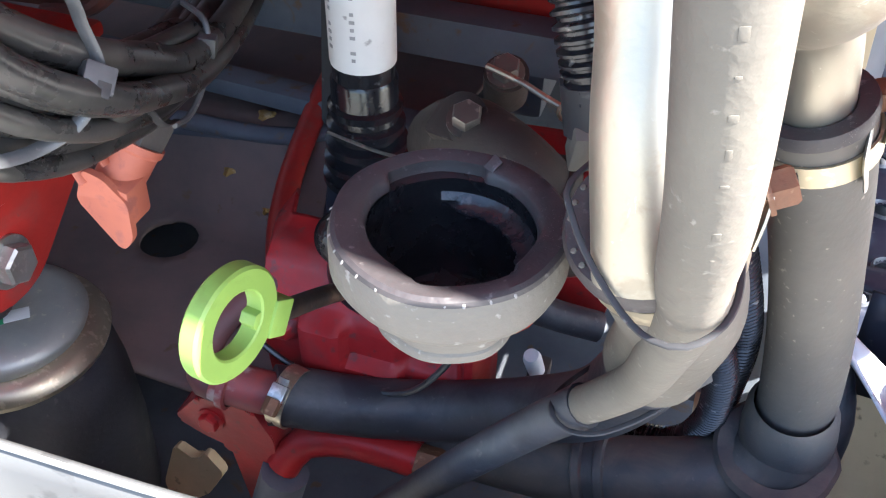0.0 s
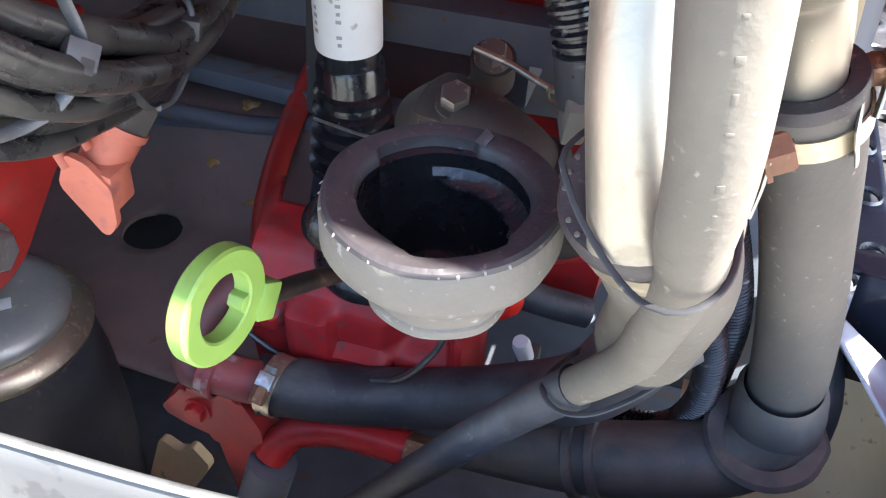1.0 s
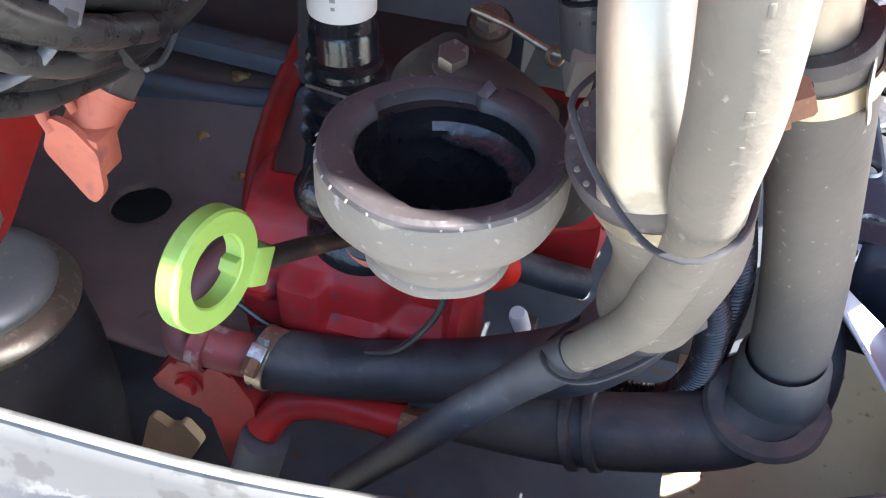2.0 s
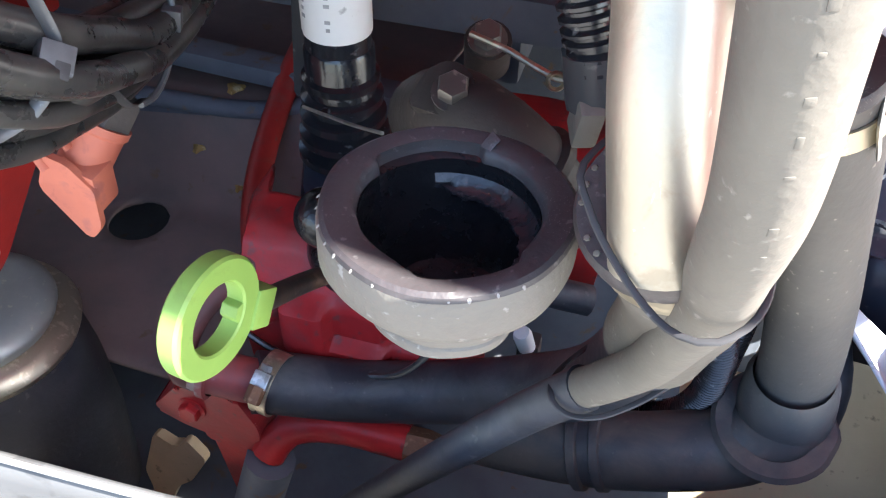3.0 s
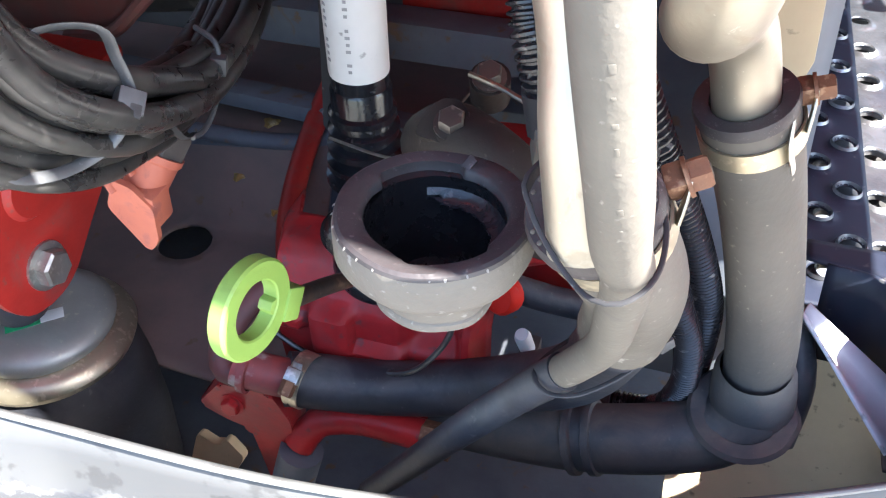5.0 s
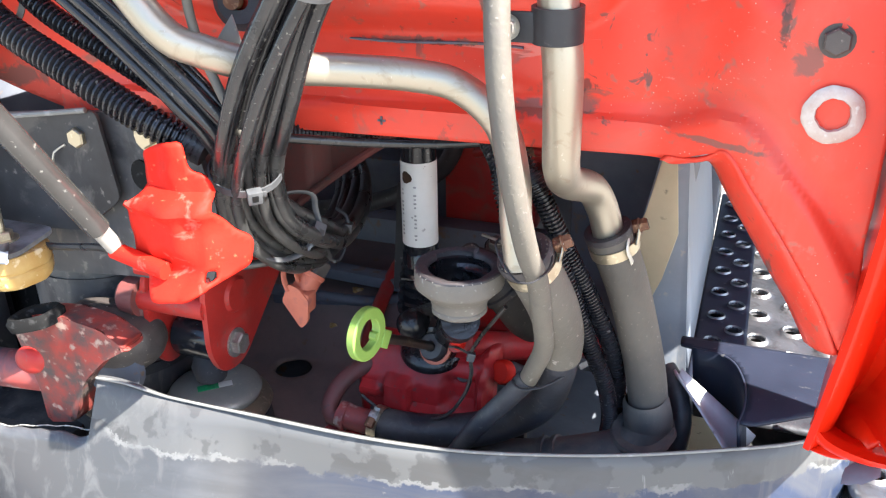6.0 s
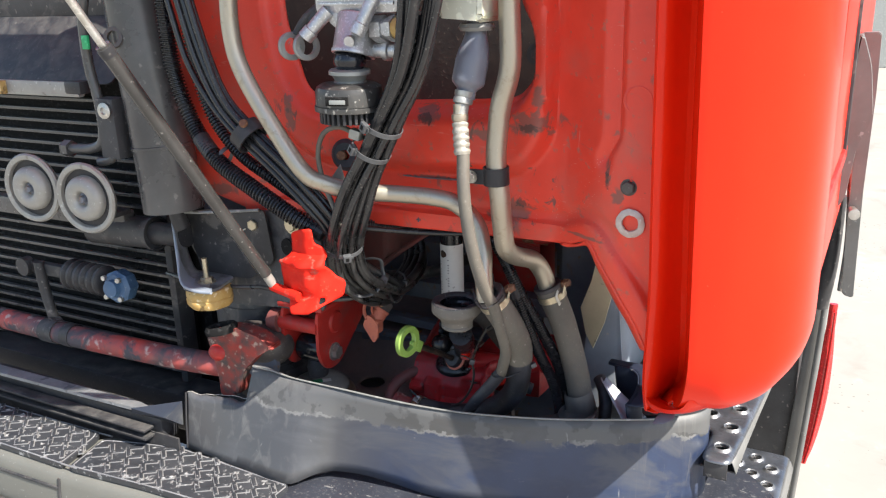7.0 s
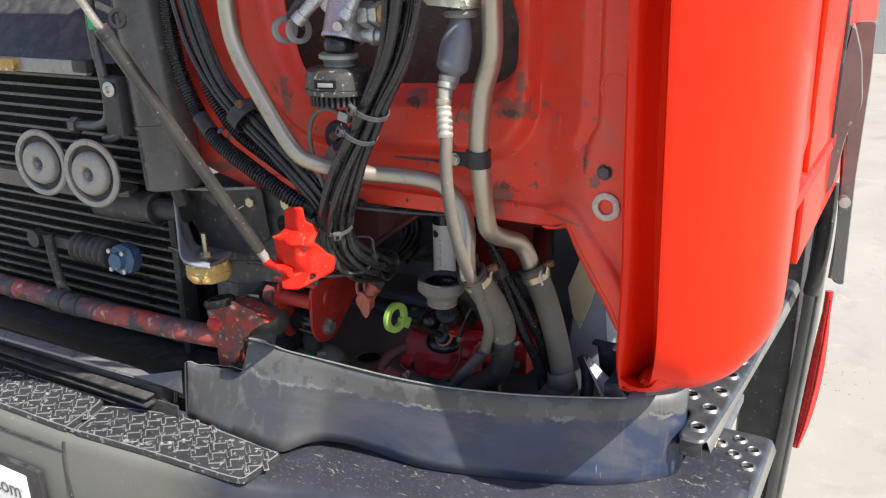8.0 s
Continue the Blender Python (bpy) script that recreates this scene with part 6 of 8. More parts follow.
clamp((-0.243, 0.3585, 0.764), (1, -0.1, -0.1), 0.0235, (0.1, -0.55, 0.8), "scratched clamp with a corroded screw on the lower hose", 0.014)
# lettered hose in front, with its crimped end and tapered tail
PB = thing("lettered_hose", "grey rubber hose with raised lettering", "hose", (0, 0.15, 1.2))
PBP = [(-0.021, 0.164, 1.425), (-0.016, 0.155, 1.387), (-0.0118, 0.145, 1.339), (-0.008, 0.1435, 1.292), (-0.001, 0.1465, 1.236), (0.0068, 0.161, 1.175), (0.0098, 0.1824, 1.132), (0.0135, 0.2048, 1.098), (0.0119, 0.2332, 1.050), (0.0074, 0.2708, 0.985), (-0.007, 0.290, 0.943), (-0.018, 0.303, 0.916)]
part("hose", sweep(PBP, 0.0111, 20, 0.006), M["hose_grey"], PB)
part("crimp", sweep([(-0.0255, 0.166, 1.437), (-0.0215, 0.160, 1.41), (-0.0175, 0.155, 1.385)], lambda t: 0.0136 + 0.0008 * math.sin(t * 30), 20, 0.0015), M["ferrule"], PB, "pale lumpy crimped ferrule")
part("fitting", lathe([(0, 0), (0.012, 0), (0.0145, 0.005), (0.0145, 0.012), (0.011, 0.014), (0.011, 0.03), (0, 0.03)], (-0.026, 0.167, 1.438), (-0.08, 0.1, 1), 20), M["alu"], PB)
part("tail_sleeve", sweep([(-0.0165, 0.3015, 0.919), (-0.045, 0.305, 0.880), (-0.08, 0.302, 0.835), (-0.12, 0.308, 0.77), (-0.17, 0.315, 0.69)], lambda t: 0.0132 - 0.003 * t, 16), M["hose_black"], PB, "black tapered sleeve")
hose_line = spline(PBP[2:7], 0.0085)
for i, p in enumerate(hose_line[1:-1]):  # raised marks along the hose
    if i % 6 == 4:
        continue
    t = (hose_line[i + 2] - hose_line[i]).normalized()
    d = Vector((0.17, -0.98, 0))
    d = (d - t * t.dot(d)).normalized()
    part("letter_bar", box(p + d * 0.01064, (0.0016 + 0.0006 * (i % 2), 0.0011, 0.0013 + 0.0010 * (i % 3)), 0.0005, Matrix((t.cross(d), d, t)).transposed().to_4x4()), M["hose_grey"], PB)
TIE = thing("cable_tie", "black cable tie round two hoses", "cable tie", (0.015, 0.28, 0.97), "cable ties")
part("loop", sweep([(0.022, 0.362, 0.918), (-0.006, 0.358, 0.905), (-0.03, 0.325, 0.905), (-0.034, 0.296, 0.916), (-0.024, 0.286, 0.914), (-0.008, 0.287, 0.915), (0.008, 0.296, 0.919), (0.024, 0.308, 0.927), (0.036, 0.324, 0.934), (0.037, 0.346, 0.93), (0.022, 0.362, 0.918)], 0.0018, 8, 0.004, flat=0.5), M["strap_black"], TIE)
part("head", box((0.040, 0.330, 0.9345), (0.011, 0.010, 0.009), 0.001, pose(0, 0, 0, 0, -20, 40)), M["tie"], TIE)
TIE = thing("cable_tie", "black cable tie binding the lettered hose to the collar", "cable tie", (0.0, 0.19, 1.12), "cable ties")
part("loop", sweep([(0.006, 0.246, 1.126), (-0.018, 0.244, 1.13), (-0.033, 0.222, 1.126), (-0.029, 0.21, 1.12), (-0.02, 0.2, 1.112), (-0.007, 0.189, 1.1045), (0.003, 0.1815, 1.104), (0.0135, 0.1805, 1.106), (0.0225, 0.188, 1.111), (0.0255, 0.204, 1.114), (0.022, 0.226, 1.118), (0.006, 0.246, 1.126)], 0.0012, 8, 0.004, flat=0.7), M["strap_black"], TIE)

# second pipe and its hose
PD = thing("heater_pipe", "bent dull aluminium heater pipe held by a black clip", "pipe", (0.03, 0.2, 1.3))
part("pipe", sweep([(0.05, 0.197, 1.95), (0.049, 0.197, 1.720), (0.051, 0.197, 1.618), (0.051, 0.199, 1.527), (0.0345, 0.1993, 1.467), (0.0286, 0.1994, 1.428), (0.0252, 0.1969, 1.369), (0.0325, 0.1943, 1.310), (0.0307, 0.2095, 1.249), (0.027, 0.231, 1.205), (0.0235, 0.2806, 1.175), (0.0370, 0.3371, 1.150), (0.0475, 0.361, 1.118), (0.0560, 0.370, 1.080)], 0.0178, 26, 0.008), M["alu"], PD)
PE = thing("heater_hose", "dusty grey rubber heater hose running down", "hose", (0.1, 0.4, 0.8))
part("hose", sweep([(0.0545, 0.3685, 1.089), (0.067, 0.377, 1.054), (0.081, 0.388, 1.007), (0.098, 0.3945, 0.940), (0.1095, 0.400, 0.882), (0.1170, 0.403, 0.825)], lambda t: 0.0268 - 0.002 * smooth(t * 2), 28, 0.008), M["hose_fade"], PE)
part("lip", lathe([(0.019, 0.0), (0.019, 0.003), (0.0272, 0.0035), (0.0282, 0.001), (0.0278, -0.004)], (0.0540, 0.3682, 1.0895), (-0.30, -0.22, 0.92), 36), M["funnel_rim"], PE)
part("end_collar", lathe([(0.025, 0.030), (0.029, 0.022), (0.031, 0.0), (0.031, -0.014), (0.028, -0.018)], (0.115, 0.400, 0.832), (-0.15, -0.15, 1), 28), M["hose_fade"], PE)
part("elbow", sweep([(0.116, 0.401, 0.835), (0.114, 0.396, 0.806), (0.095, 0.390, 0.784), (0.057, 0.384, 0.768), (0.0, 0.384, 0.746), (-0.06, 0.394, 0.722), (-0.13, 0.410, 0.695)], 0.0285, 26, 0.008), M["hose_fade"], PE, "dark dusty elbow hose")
for x in (-0.008, 0.008):
    part("rib", lathe([(0.027, -0.005), (0.0315, -0.003), (0.0315, 0.003), (0.027, 0.005)], (x, 0.384, 0.747 + 0.38 * (x - 0.003)), (1, 0.0, 0.38), 26), M["hose_fade"], PE)
clamp((0.061, 0.3735, 1.071), (-0.31, -0.22, 0.92), 0.0276, (1, 0.05, 0.40), "worm drive hose clamp with a rusty screw on the heater hose", screw_at=(0.0885, 0.377, 1.098))
part("seat_flange", lathe([(0.027, 0.004), (0.038, 0.005), (0.041, 0.001), (0.039, -0.004), (0.027, -0.006)], (0.112, 0.392, 0.812), (-0.12, -0.30, 1), 40, wobble=lambda f, h: 0.0012 * math.sin(f * 57) * smooth((0.25 - abs(f - 0.9)) / 0.2)), M["hose_fade"], PE, "ragged rubber flange")
CL = thing("pipe_clip", "black rubber pipe clip bolted to the cab", "pipe clip", (0.02, 0.19, 1.345))
part("strap", band((0.0265, 0.194, 1.345), (0, -0.05, 1), 0.0185, 0.030, 0.004, segs=32), M["plastic"], CL)
part("tongue", box((-0.006, 0.183, 1.343), (0.034, 0.006, 0.026), 0.002), M["plastic"], CL)
part("bolt", hexbolt((-0.013, 0.179, 1.343), (0, -1, 0), 0.008, 0.007, 0.011), M["steel"], CL)
# corrugated conduits beside the pipes
def conduit(label, pts, r, ripple):
    t = thing("corrugated_conduit", label, "conduit", pts[-1], "conduits")
    part("tube", sweep(pts, r, 14, ripple=ripple), M["conduit"], t)
    for a, b in ((pts[0], pts[1]), (pts[-1], pts[-2])):
        a, b = Vector(a), Vector(b)
        d = (b - a).normalized()
        part("end_tape", sweep([a - d * 0.004, a + d * 0.006, a + d * 0.018], r + 0.0018, 12, 0.006), M["plastic"], t, "black end tape")
    return t


for label, pts, r in (("black corrugated conduit sloping down the bay", [(-0.09, 0.36, 1.225), (-0.050, 0.336, 1.189), (-0.018, 0.326, 1.146), (0.012, 0.336, 1.077), (0.044, 0.368, 0.991), (0.067, 0.404, 0.903), (0.073, 0.425, 0.828), (0.074, 0.435, 0.745)], 0.0105),
                      ("black corrugated conduit behind the hose", [(0.0, 0.325, 1.09), (0.025, 0.338, 1.011), (0.044, 0.359, 0.941), (0.061, 0.385, 0.877), (0.066, 0.412, 0.801), (0.050, 0.435, 0.742), (0.0, 0.445, 0.725)], 0.0098),
                      ("short black corrugated conduit under the sill", [(-0.34, 0.24, 1.215), (-0.28, 0.30, 1.195), (-0.22, 0.36, 1.19), (-0.16, 0.40, 1.20)], 0.010),
                      ("black corrugated conduit behind the pipe", [(-0.14, 0.40, 1.215), (-0.10, 0.36, 1.205), (-0.060, 0.312, 1.180), (-0.049, 0.296, 1.153), (-0.0405, 0.291, 1.128), (-0.0365, 0.290, 1.108)], 0.0105)):
    conduit(label, pts, r, (0.0046, 0.0013))
tagged(part("thin_cable", sweep([(-0.30, 0.24, 1.205), (-0.2, 0.30, 1.19), (-0.1, 0.33, 1.19), (-0.03, 0.35, 1.2)], 0.0055, 10), M["cable"]), "black cable strung below the sill", "cable", "loose cables")
WIRE = thing("tied_wire", "thin black wire looped over the engine with a tie", "cable", (-0.1, 0.35, 0.9), "loose cables")
part("wire", sweep([(-0.045, 0.30, 1.010), (-0.062, 0.31, 0.984), (-0.083, 0.33, 0.950), (-0.104, 0.35, 0.908), (-0.109, 0.365, 0.867), (-0.123, 0.375, 0.825), (-0.149, 0.378, 0.786), (-0.188, 0.382, 0.766), (-0.226, 0.385, 0.764), (-0.256, 0.386, 0.768), (-0.283, 0.388, 0.783)], 0.0026, 8, 0.006), M["cable"], WIRE)
part("knot", box((-0.1035, 0.348, 0.905), (0.010, 0.009, 0.012), 0.0015, pose(0, 0, 0, 0, 15, 20)), M["tie"], WIRE)
part("knot_tail", sweep([(-0.108, 0.350, 0.908), (-0.122, 0.352, 0.912), (-0.135, 0.354, 0.910)], 0.0018, 6), M["cable"], WIRE)
BO = thing("plastic_stub", "white plastic stub between hoses", "plastic stub", (-0.063, 0.448, 0.69))
part("stub", lathe([(0, 0), (0.007, 0), (0.0075, 0.020), (0.006, 0.025), (0, 0.025)], (-0.064, 0.440, 0.776), (-0.2, -0.3, 1), 16), M["label"], BO)
part("holder", box((-0.063, 0.448, 0.735), (0.018, 0.018, 0.085), 0.004), M["grime"], BO)
CLIP = thing("edge_clip", "grey plastic edge clip beside the pipe", "clip", (-0.038, 0.284, 1.09))
part("body", box((-0.0385, 0.284, 1.100), (0.010, 0.014, 0.022), 0.002, pose(0, 0, 0, 20, 0, 20)), M["hose_grey"], CLIP)

# black sheet bracket by the skirt's end
SB = thing("skirt_bracket", "black bent sheet bracket behind the bumper skirt", "bracket", (0.2, 0.4, 0.86))
CUT = [(0.140, 0.503), (0.156, 0.499), (0.19, 0.495), (0.211, 0.477), (0.224, 0.438), (0.228, 0.40), (0.226, 0.375), (0.222, 0.358)]
SBO = [(p.x, p.y) for p in spline([(x, y, 0) for x, y in CUT], 0.01)] + [(0.24, 0.360), (0.29, 0.386), (0.345, 0.414), (0.366, 0.44), (0.366, 0.48), (0.352, 0.525), (0.14, 0.525)]
thicken(part("sheet", sheet((0.13, 0.30, 0.38, 0.53), 0.0055, lambda a, b: inside((a, b), SBO), lambda a, b: (a, b, 0.872 + 0.012 * smooth((b - 0.34) / 0.08))), M["blue_black"], SB, "dusty blue-black sheet"), 0.004)
bm = bmesh.new()
wall = [(Vector((p.x, p.y, 0.872 + 0.012 * smooth((p.y - 0.34) / 0.08))), Vector((p.x + 0.012, p.y + 0.006, 0.775))) for p in spline([(x, y, 0) for x, y in CUT[1:]], 0.008)]
rows = [[bm.verts.new(a.lerp(b, k / 4)) for k in range(5)] for a, b in wall]
for a, b in zip(rows, rows[1:]):
    for k in range(4):
        bm.faces.new((a[k], b[k], b[k + 1], a[k + 1]))
thicken(part("pocket_wall", bm, M["blue_black"], SB, "dark blue pocket wall"), 0.003)
WB = thing("wedge_bracket", "bare metal wedge bracket catching the sun", "bracket", (0.2, 0.45, 0.75))
bm = bmesh.new()
q = [Vector(p) for p in ((0.137, 0.462, 0.866), (0.147, 0.470, 0.866), (0.247, 0.450, 0.796), (0.215, 0.391, 0.801))]
rows = [[bm.verts.new(q[0].lerp(q[3], s / 8).lerp(q[1].lerp(q[2], s / 8), t / 4) + Vector((0, 0, -0.012 * math.sin(math.pi * t / 4)))) for t in range(5)] for s in range(9)]
for a, b in zip(rows, rows[1:]):
    for k in range(4):
        bm.faces.new((a[k], b[k], b[k + 1], a[k + 1]))
thicken(part("wedge", bm, M["white_sheet"], WB), 0.003)
part("slit", box((0.196, 0.472, 0.800), (0.008, 0.020, 0.004), 0.001, pose(0, 0, 0, 0, 30, 30)), M["label"], WB)
tagged(part("dark_hose", sweep([(0.126, 0.49, 0.85), (0.143, 0.470, 0.835), (0.155, 0.445, 0.80), (0.152, 0.425, 0.75)], 0.0135, 14), M["hose_black"]), "short black hose beside the heater hose", "hose")


# ---- cab mount: red bracket, pivot and dome ----
MB = thing("cab_mount", "red cab mount bracket with a pivot bush", "cab mount", (-0.47, 0.33, 0.80))
PLATE = rounded([(0.265, 0.985), (0.262, 0.88), (0.285, 0.838), (0.335, 0.835), (0.372, 0.865), (0.455, 0.93), (0.47, 0.99)], 0.022)
for x in (-0.428, -0.522):
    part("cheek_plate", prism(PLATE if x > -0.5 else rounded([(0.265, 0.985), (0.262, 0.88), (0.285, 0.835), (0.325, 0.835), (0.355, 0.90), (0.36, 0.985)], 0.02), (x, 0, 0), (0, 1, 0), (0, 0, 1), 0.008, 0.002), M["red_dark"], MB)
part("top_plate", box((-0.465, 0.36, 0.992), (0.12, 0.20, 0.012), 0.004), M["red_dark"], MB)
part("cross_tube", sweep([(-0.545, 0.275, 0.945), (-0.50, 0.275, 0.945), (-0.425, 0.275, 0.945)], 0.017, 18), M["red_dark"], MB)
part("tube_nut", lathe([(0, 0), (0.027, 0), (0.027, 0.024), (0.022, 0.030), (0, 0.030)], (-0.527, 0.275, 0.945), (-1, 0, 0), 22), M["red_dim"], MB, "grimy knurled nut")
part("bush", lathe([(0, 0), (0.030, 0), (0.032, 0.004), (0.032, 0.068), (0.030, 0.072), (0, 0.072)], (-0.507, 0.318, 0.872), (1, 0, 0), 28), M["gloss_black"], MB, "black rubber bush")
part("pivot_bolt", hexbolt((-0.420, 0.317, 0.872), (1, 0, 0), 0.016, 0.014, 0.021), M["steel"], MB)
part("boss", lathe([(0, 0), (0.026, 0), (0.022, 0.005), (0, 0.005)], (-0.420, 0.33, 0.94), (1, 0, 0), 24), M["red_dark"], MB)
part("stem", lathe([(0, 0), (0.022, 0), (0.026, 0.02), (0.018, 0.045), (0, 0.045)], (-0.47, 0.318, 0.805), (0, 0, 1), 20), M["black_metal"], MB)
MB.location = (-0.490, 0.339, 0.803)
DOME = thing("air_spring", "zinc dome plate on a black rubber air spring", "air spring", (-0.503, 0.348, 0.5))
DC = (-0.503, 0.348, 0.772)
part("top_plate", lathe([(0, 0.015), (0.034, 0.014), (0.052, 0.011), (0.062, 0.007), (0.067, 0.002), (0.068, -0.003), (0.066, -0.008), (0.060, -0.010)], DC, (0, 0, 1), 44), M["dome"], DOME, "dull zinc dome")
part("clamp_ring", lathe([(0.060, -0.008), (0.072, -0.012), (0.079, -0.016), (0.082, -0.023), (0.079, -0.030), (0.070, -0.034)], DC, (0, 0, 1), 44), M["gold"], DOME, "yellowish clamp ring")
part("bellows", lathe([(0.066, -0.026), (0.078, -0.045), (0.083, -0.09), (0.084, -0.16), (0.078, -0.26), (0.06, -0.27)], DC, (0, 0, 1), 40), M["hose_black"], DOME)
part("green_sticker", box((-0.500, 0.328, 0.7868), (0.030, 0.014, 0.0008), 0.0002, pose(0, 0, 0, 2, 0, 42)), M["green_label"], DOME, "small green sticker")
part("grey_sticker", box((-0.4815, 0.3445, 0.7866), (0.020, 0.013, 0.0008), 0.0002, pose(0, 0, 0, 2, 2, 42)), M["label"], DOME, "small silver sticker")

# red eye bracket that stands in the sun
KB = thing("tow_bracket", "bright red sheet bracket held by the cable bundle", "bracket", (-0.34, 0.13, 1.06))


def kshape(a, b):
    return max(inside((a, b), KOUT), 0.006 - math.hypot(a + 0.305, b - 1.092))


KOUT = rounded([(-0.378, 1.214), (-0.350, 1.226), (-0.324, 1.230), (-0.322, 1.200), (-0.304, 1.194), (-0.294, 1.155), (-0.285, 1.138), (-0.272, 1.125), (-0.276, 1.096), (-0.302, 1.082), (-0.331, 1.068), (-0.364, 1.064), (-0.376, 1.088), (-0.402, 1.090), (-0.405, 1.157), (-0.380, 1.172)], 0.007)


def kplace(a, b):
    y = 0.118
    y += 1.1 * max(0, a + 0.306)  # right wing folds back
    y += 0.35 * max(0, -0.372 - a)
    y -= 0.010 * math.exp(-((a + 0.337) / 0.020) ** 2) * smooth((b - 1.09) / 0.03)
    y -= 0.030 * smooth((1.100 - b) / 0.045) * smooth((-0.285 - a) / 0.03)  # scooped lower lip
    y += 0.016 * smooth((b - 1.168) / 0.012)
    y -= 0.008 * math.exp(-((b - 1.160) / 0.007) ** 2)
    y += 0.004 * noise.noise(Vector((a * 40, b * 40, 1)))
    return (a, y, b)


thicken(part("plate", sheet((-0.41, 1.05, -0.22, 1.235), 0.004, kshape, kplace), M["red_bright"], KB), 0.005)
part("pin", sweep([(-0.425, 0.122, 1.103), (-0.39, 0.115, 1.100), (-0.35, 0.108, 1.096)], 0.0095, 14), M["red_bright"], KB)

# black carrier plate behind
BP = thing("carrier_plate", "black steel carrier plate with two bolts", "carrier plate", (-0.62, 0.27, 1.0))
part("plate", prism(rounded([(-0.83, 1.17), (-0.72, 1.19), (-0.56, 1.205), (-0.43, 1.21), (-0.40, 1.10), (-0.42, 0.99), (-0.55, 0.985), (-0.70, 0.97)], 0.02), (0, 0.272, 0), (1, 0, 0), (0, 0, 1), -0.01, 0.002), M["dusty_black"], BP)
for x, z in ((-0.578, 1.176), (-0.475, 1.185), (-0.44, 1.12)):
    part("bolt", hexbolt((x, 0.261, z), (0, -1, 0), 0.013, 0.012, 0.020), M["gold"], BP)
# no opening: a black disc puts the hole's dark inside into colour
part("slot", lathe([(0, 0), (0.019, 0), (0.019, 0.003), (0, 0.003)], (-0.495, 0.262, 1.135), (0, -1, 0), 20, squash=0.75), M["core"], BP, "black disc standing for a hole through the plate")
part("wire", sweep([(-0.60, 0.255, 1.165), (-0.615, 0.25, 1.155), (-0.62, 0.25, 1.14)], 0.0015, 6), M["steel"], BP)

# angled bracket with the yellow buffer
AB = thing("angle_bracket", "bent black bracket on a yellow rubber buffer", "bracket", (-0.69, 0.2, 1.0))
part("upright", prism(rounded([(-0.785, 1.186), (-0.70, 1.198), (-0.545, 1.212), (-0.53, 1.10), (-0.60, 1.05), (-0.74, 1.04)], 0.012), (0, 0.256, 0), (1, 0, 0), (0, 0, 1), -0.005, 0.001), M["black_metal"], AB)
bm = bmesh.new()
fr = spline([(-0.781, 0.222, 1.184), (-0.762, 0.205, 1.145), (-0.735, 0.180, 1.100), (-0.712, 0.158, 1.070), (-0.690, 0.146, 1.056), (-0.650, 0.140, 1.052), (-0.61, 0.142, 1.054)], 0.008)
bk = [Vector((-0.790 + 0.075 * smooth(i / (len(fr) - 1)) * (i / (len(fr) - 1)), 0.252, 1.186 - 0.138 * smooth(1.5 * i / (len(fr) - 1)))) for i in range(len(fr))]
rows = [[bm.verts.new(a.lerp(b, k / 6)) for k in range(7)] for a, b in zip(fr, bk)]
for a, b in zip(rows, rows[1:]):
    for k in range(6):
        bm.faces.new((a[k], b[k], b[k + 1], a[k + 1]))
thicken(part("side_cheek", bm, M["worn_black"], AB, "black cheek worn to bare metal at its rim"), 0.005, 0.0)
bm = bmesh.new()
rows = []
for i, (a, b) in enumerate(zip(fr, bk)):
    w = 0.10 + 0.42 * smooth((i - 8) / 14) + 0.12 * noise.noise(Vector((i * 0.5, 0, 0)))
    if i > len(fr) * 0.72:
        w = 0.20 + 0.1 * noise.noise(Vector((i * 0.5, 3, 0)))
    rows.append([bm.verts.new(a.lerp(b, w * k / 3) + Vector((0.0030, -0.0010, 0.0032))) for k in range(4)])
for a, b in zip(rows, rows[1:]):
    for k in range(3):
        bm.faces.new((a[k], b[k], b[k + 1], a[k + 1]))
part("bare_strip", bm, M["white_panel"], AB, "paint worn to bare metal")
part("cheek_rim", sweep(fr, 0.0035, 8, 0.008), M["white_panel"], AB, "bare metal rim")
part("top_rim", sweep([(-0.781, 0.222, 1.185), (-0.74, 0.222, 1.196), (-0.692, 0.224, 1.200), (-0.62, 0.24, 1.206), (-0.553, 0.25, 1.213)], 0.0035, 8), M["grey_trim"], AB)
part("shelf", prism(rounded([(-0.70, 0.146), (-0.640, 0.142), (-0.622, 0.17), (-0.64, 0.25), (-0.735, 0.25)], 0.015), (0, 0, 1.046), (1, 0, 0), (0, 1, 0), 0.006, 0.0015), M["worn_black"], AB)
part("stud", lathe([(0, 0), (0.010, 0), (0.010, 0.008), (0.006, 0.010), (0.006, 0.055), (0, 0.056)], (-0.672, 0.195, 1.052), (0, 0, 1), 14), M["gold"], AB)
part("nut", hexbolt((-0.672, 0.195, 1.052), (0, 0, 1), 0.014, 0.012, 0.020), M["gold"], AB)
part("buffer", lathe([(0, 0.0), (0.044, 0.0), (0.049, 0.006), (0.050, 0.018), (0.048, 0.021), (0.050, 0.024), (0.049, 0.036), (0.045, 0.042), (0, 0.042)], (-0.664, 0.192, 1.003), (0, 0, 1), 34, wobble=lambda f, h: 0.0012 * math.sin(f * 44)), M["yellow"], AB, "cracked yellow rubber buffer")
BC = thing("air_tank", "grimy blue-black drum standing behind the buffer", "tank", (-0.69, 0.385, 0.55))
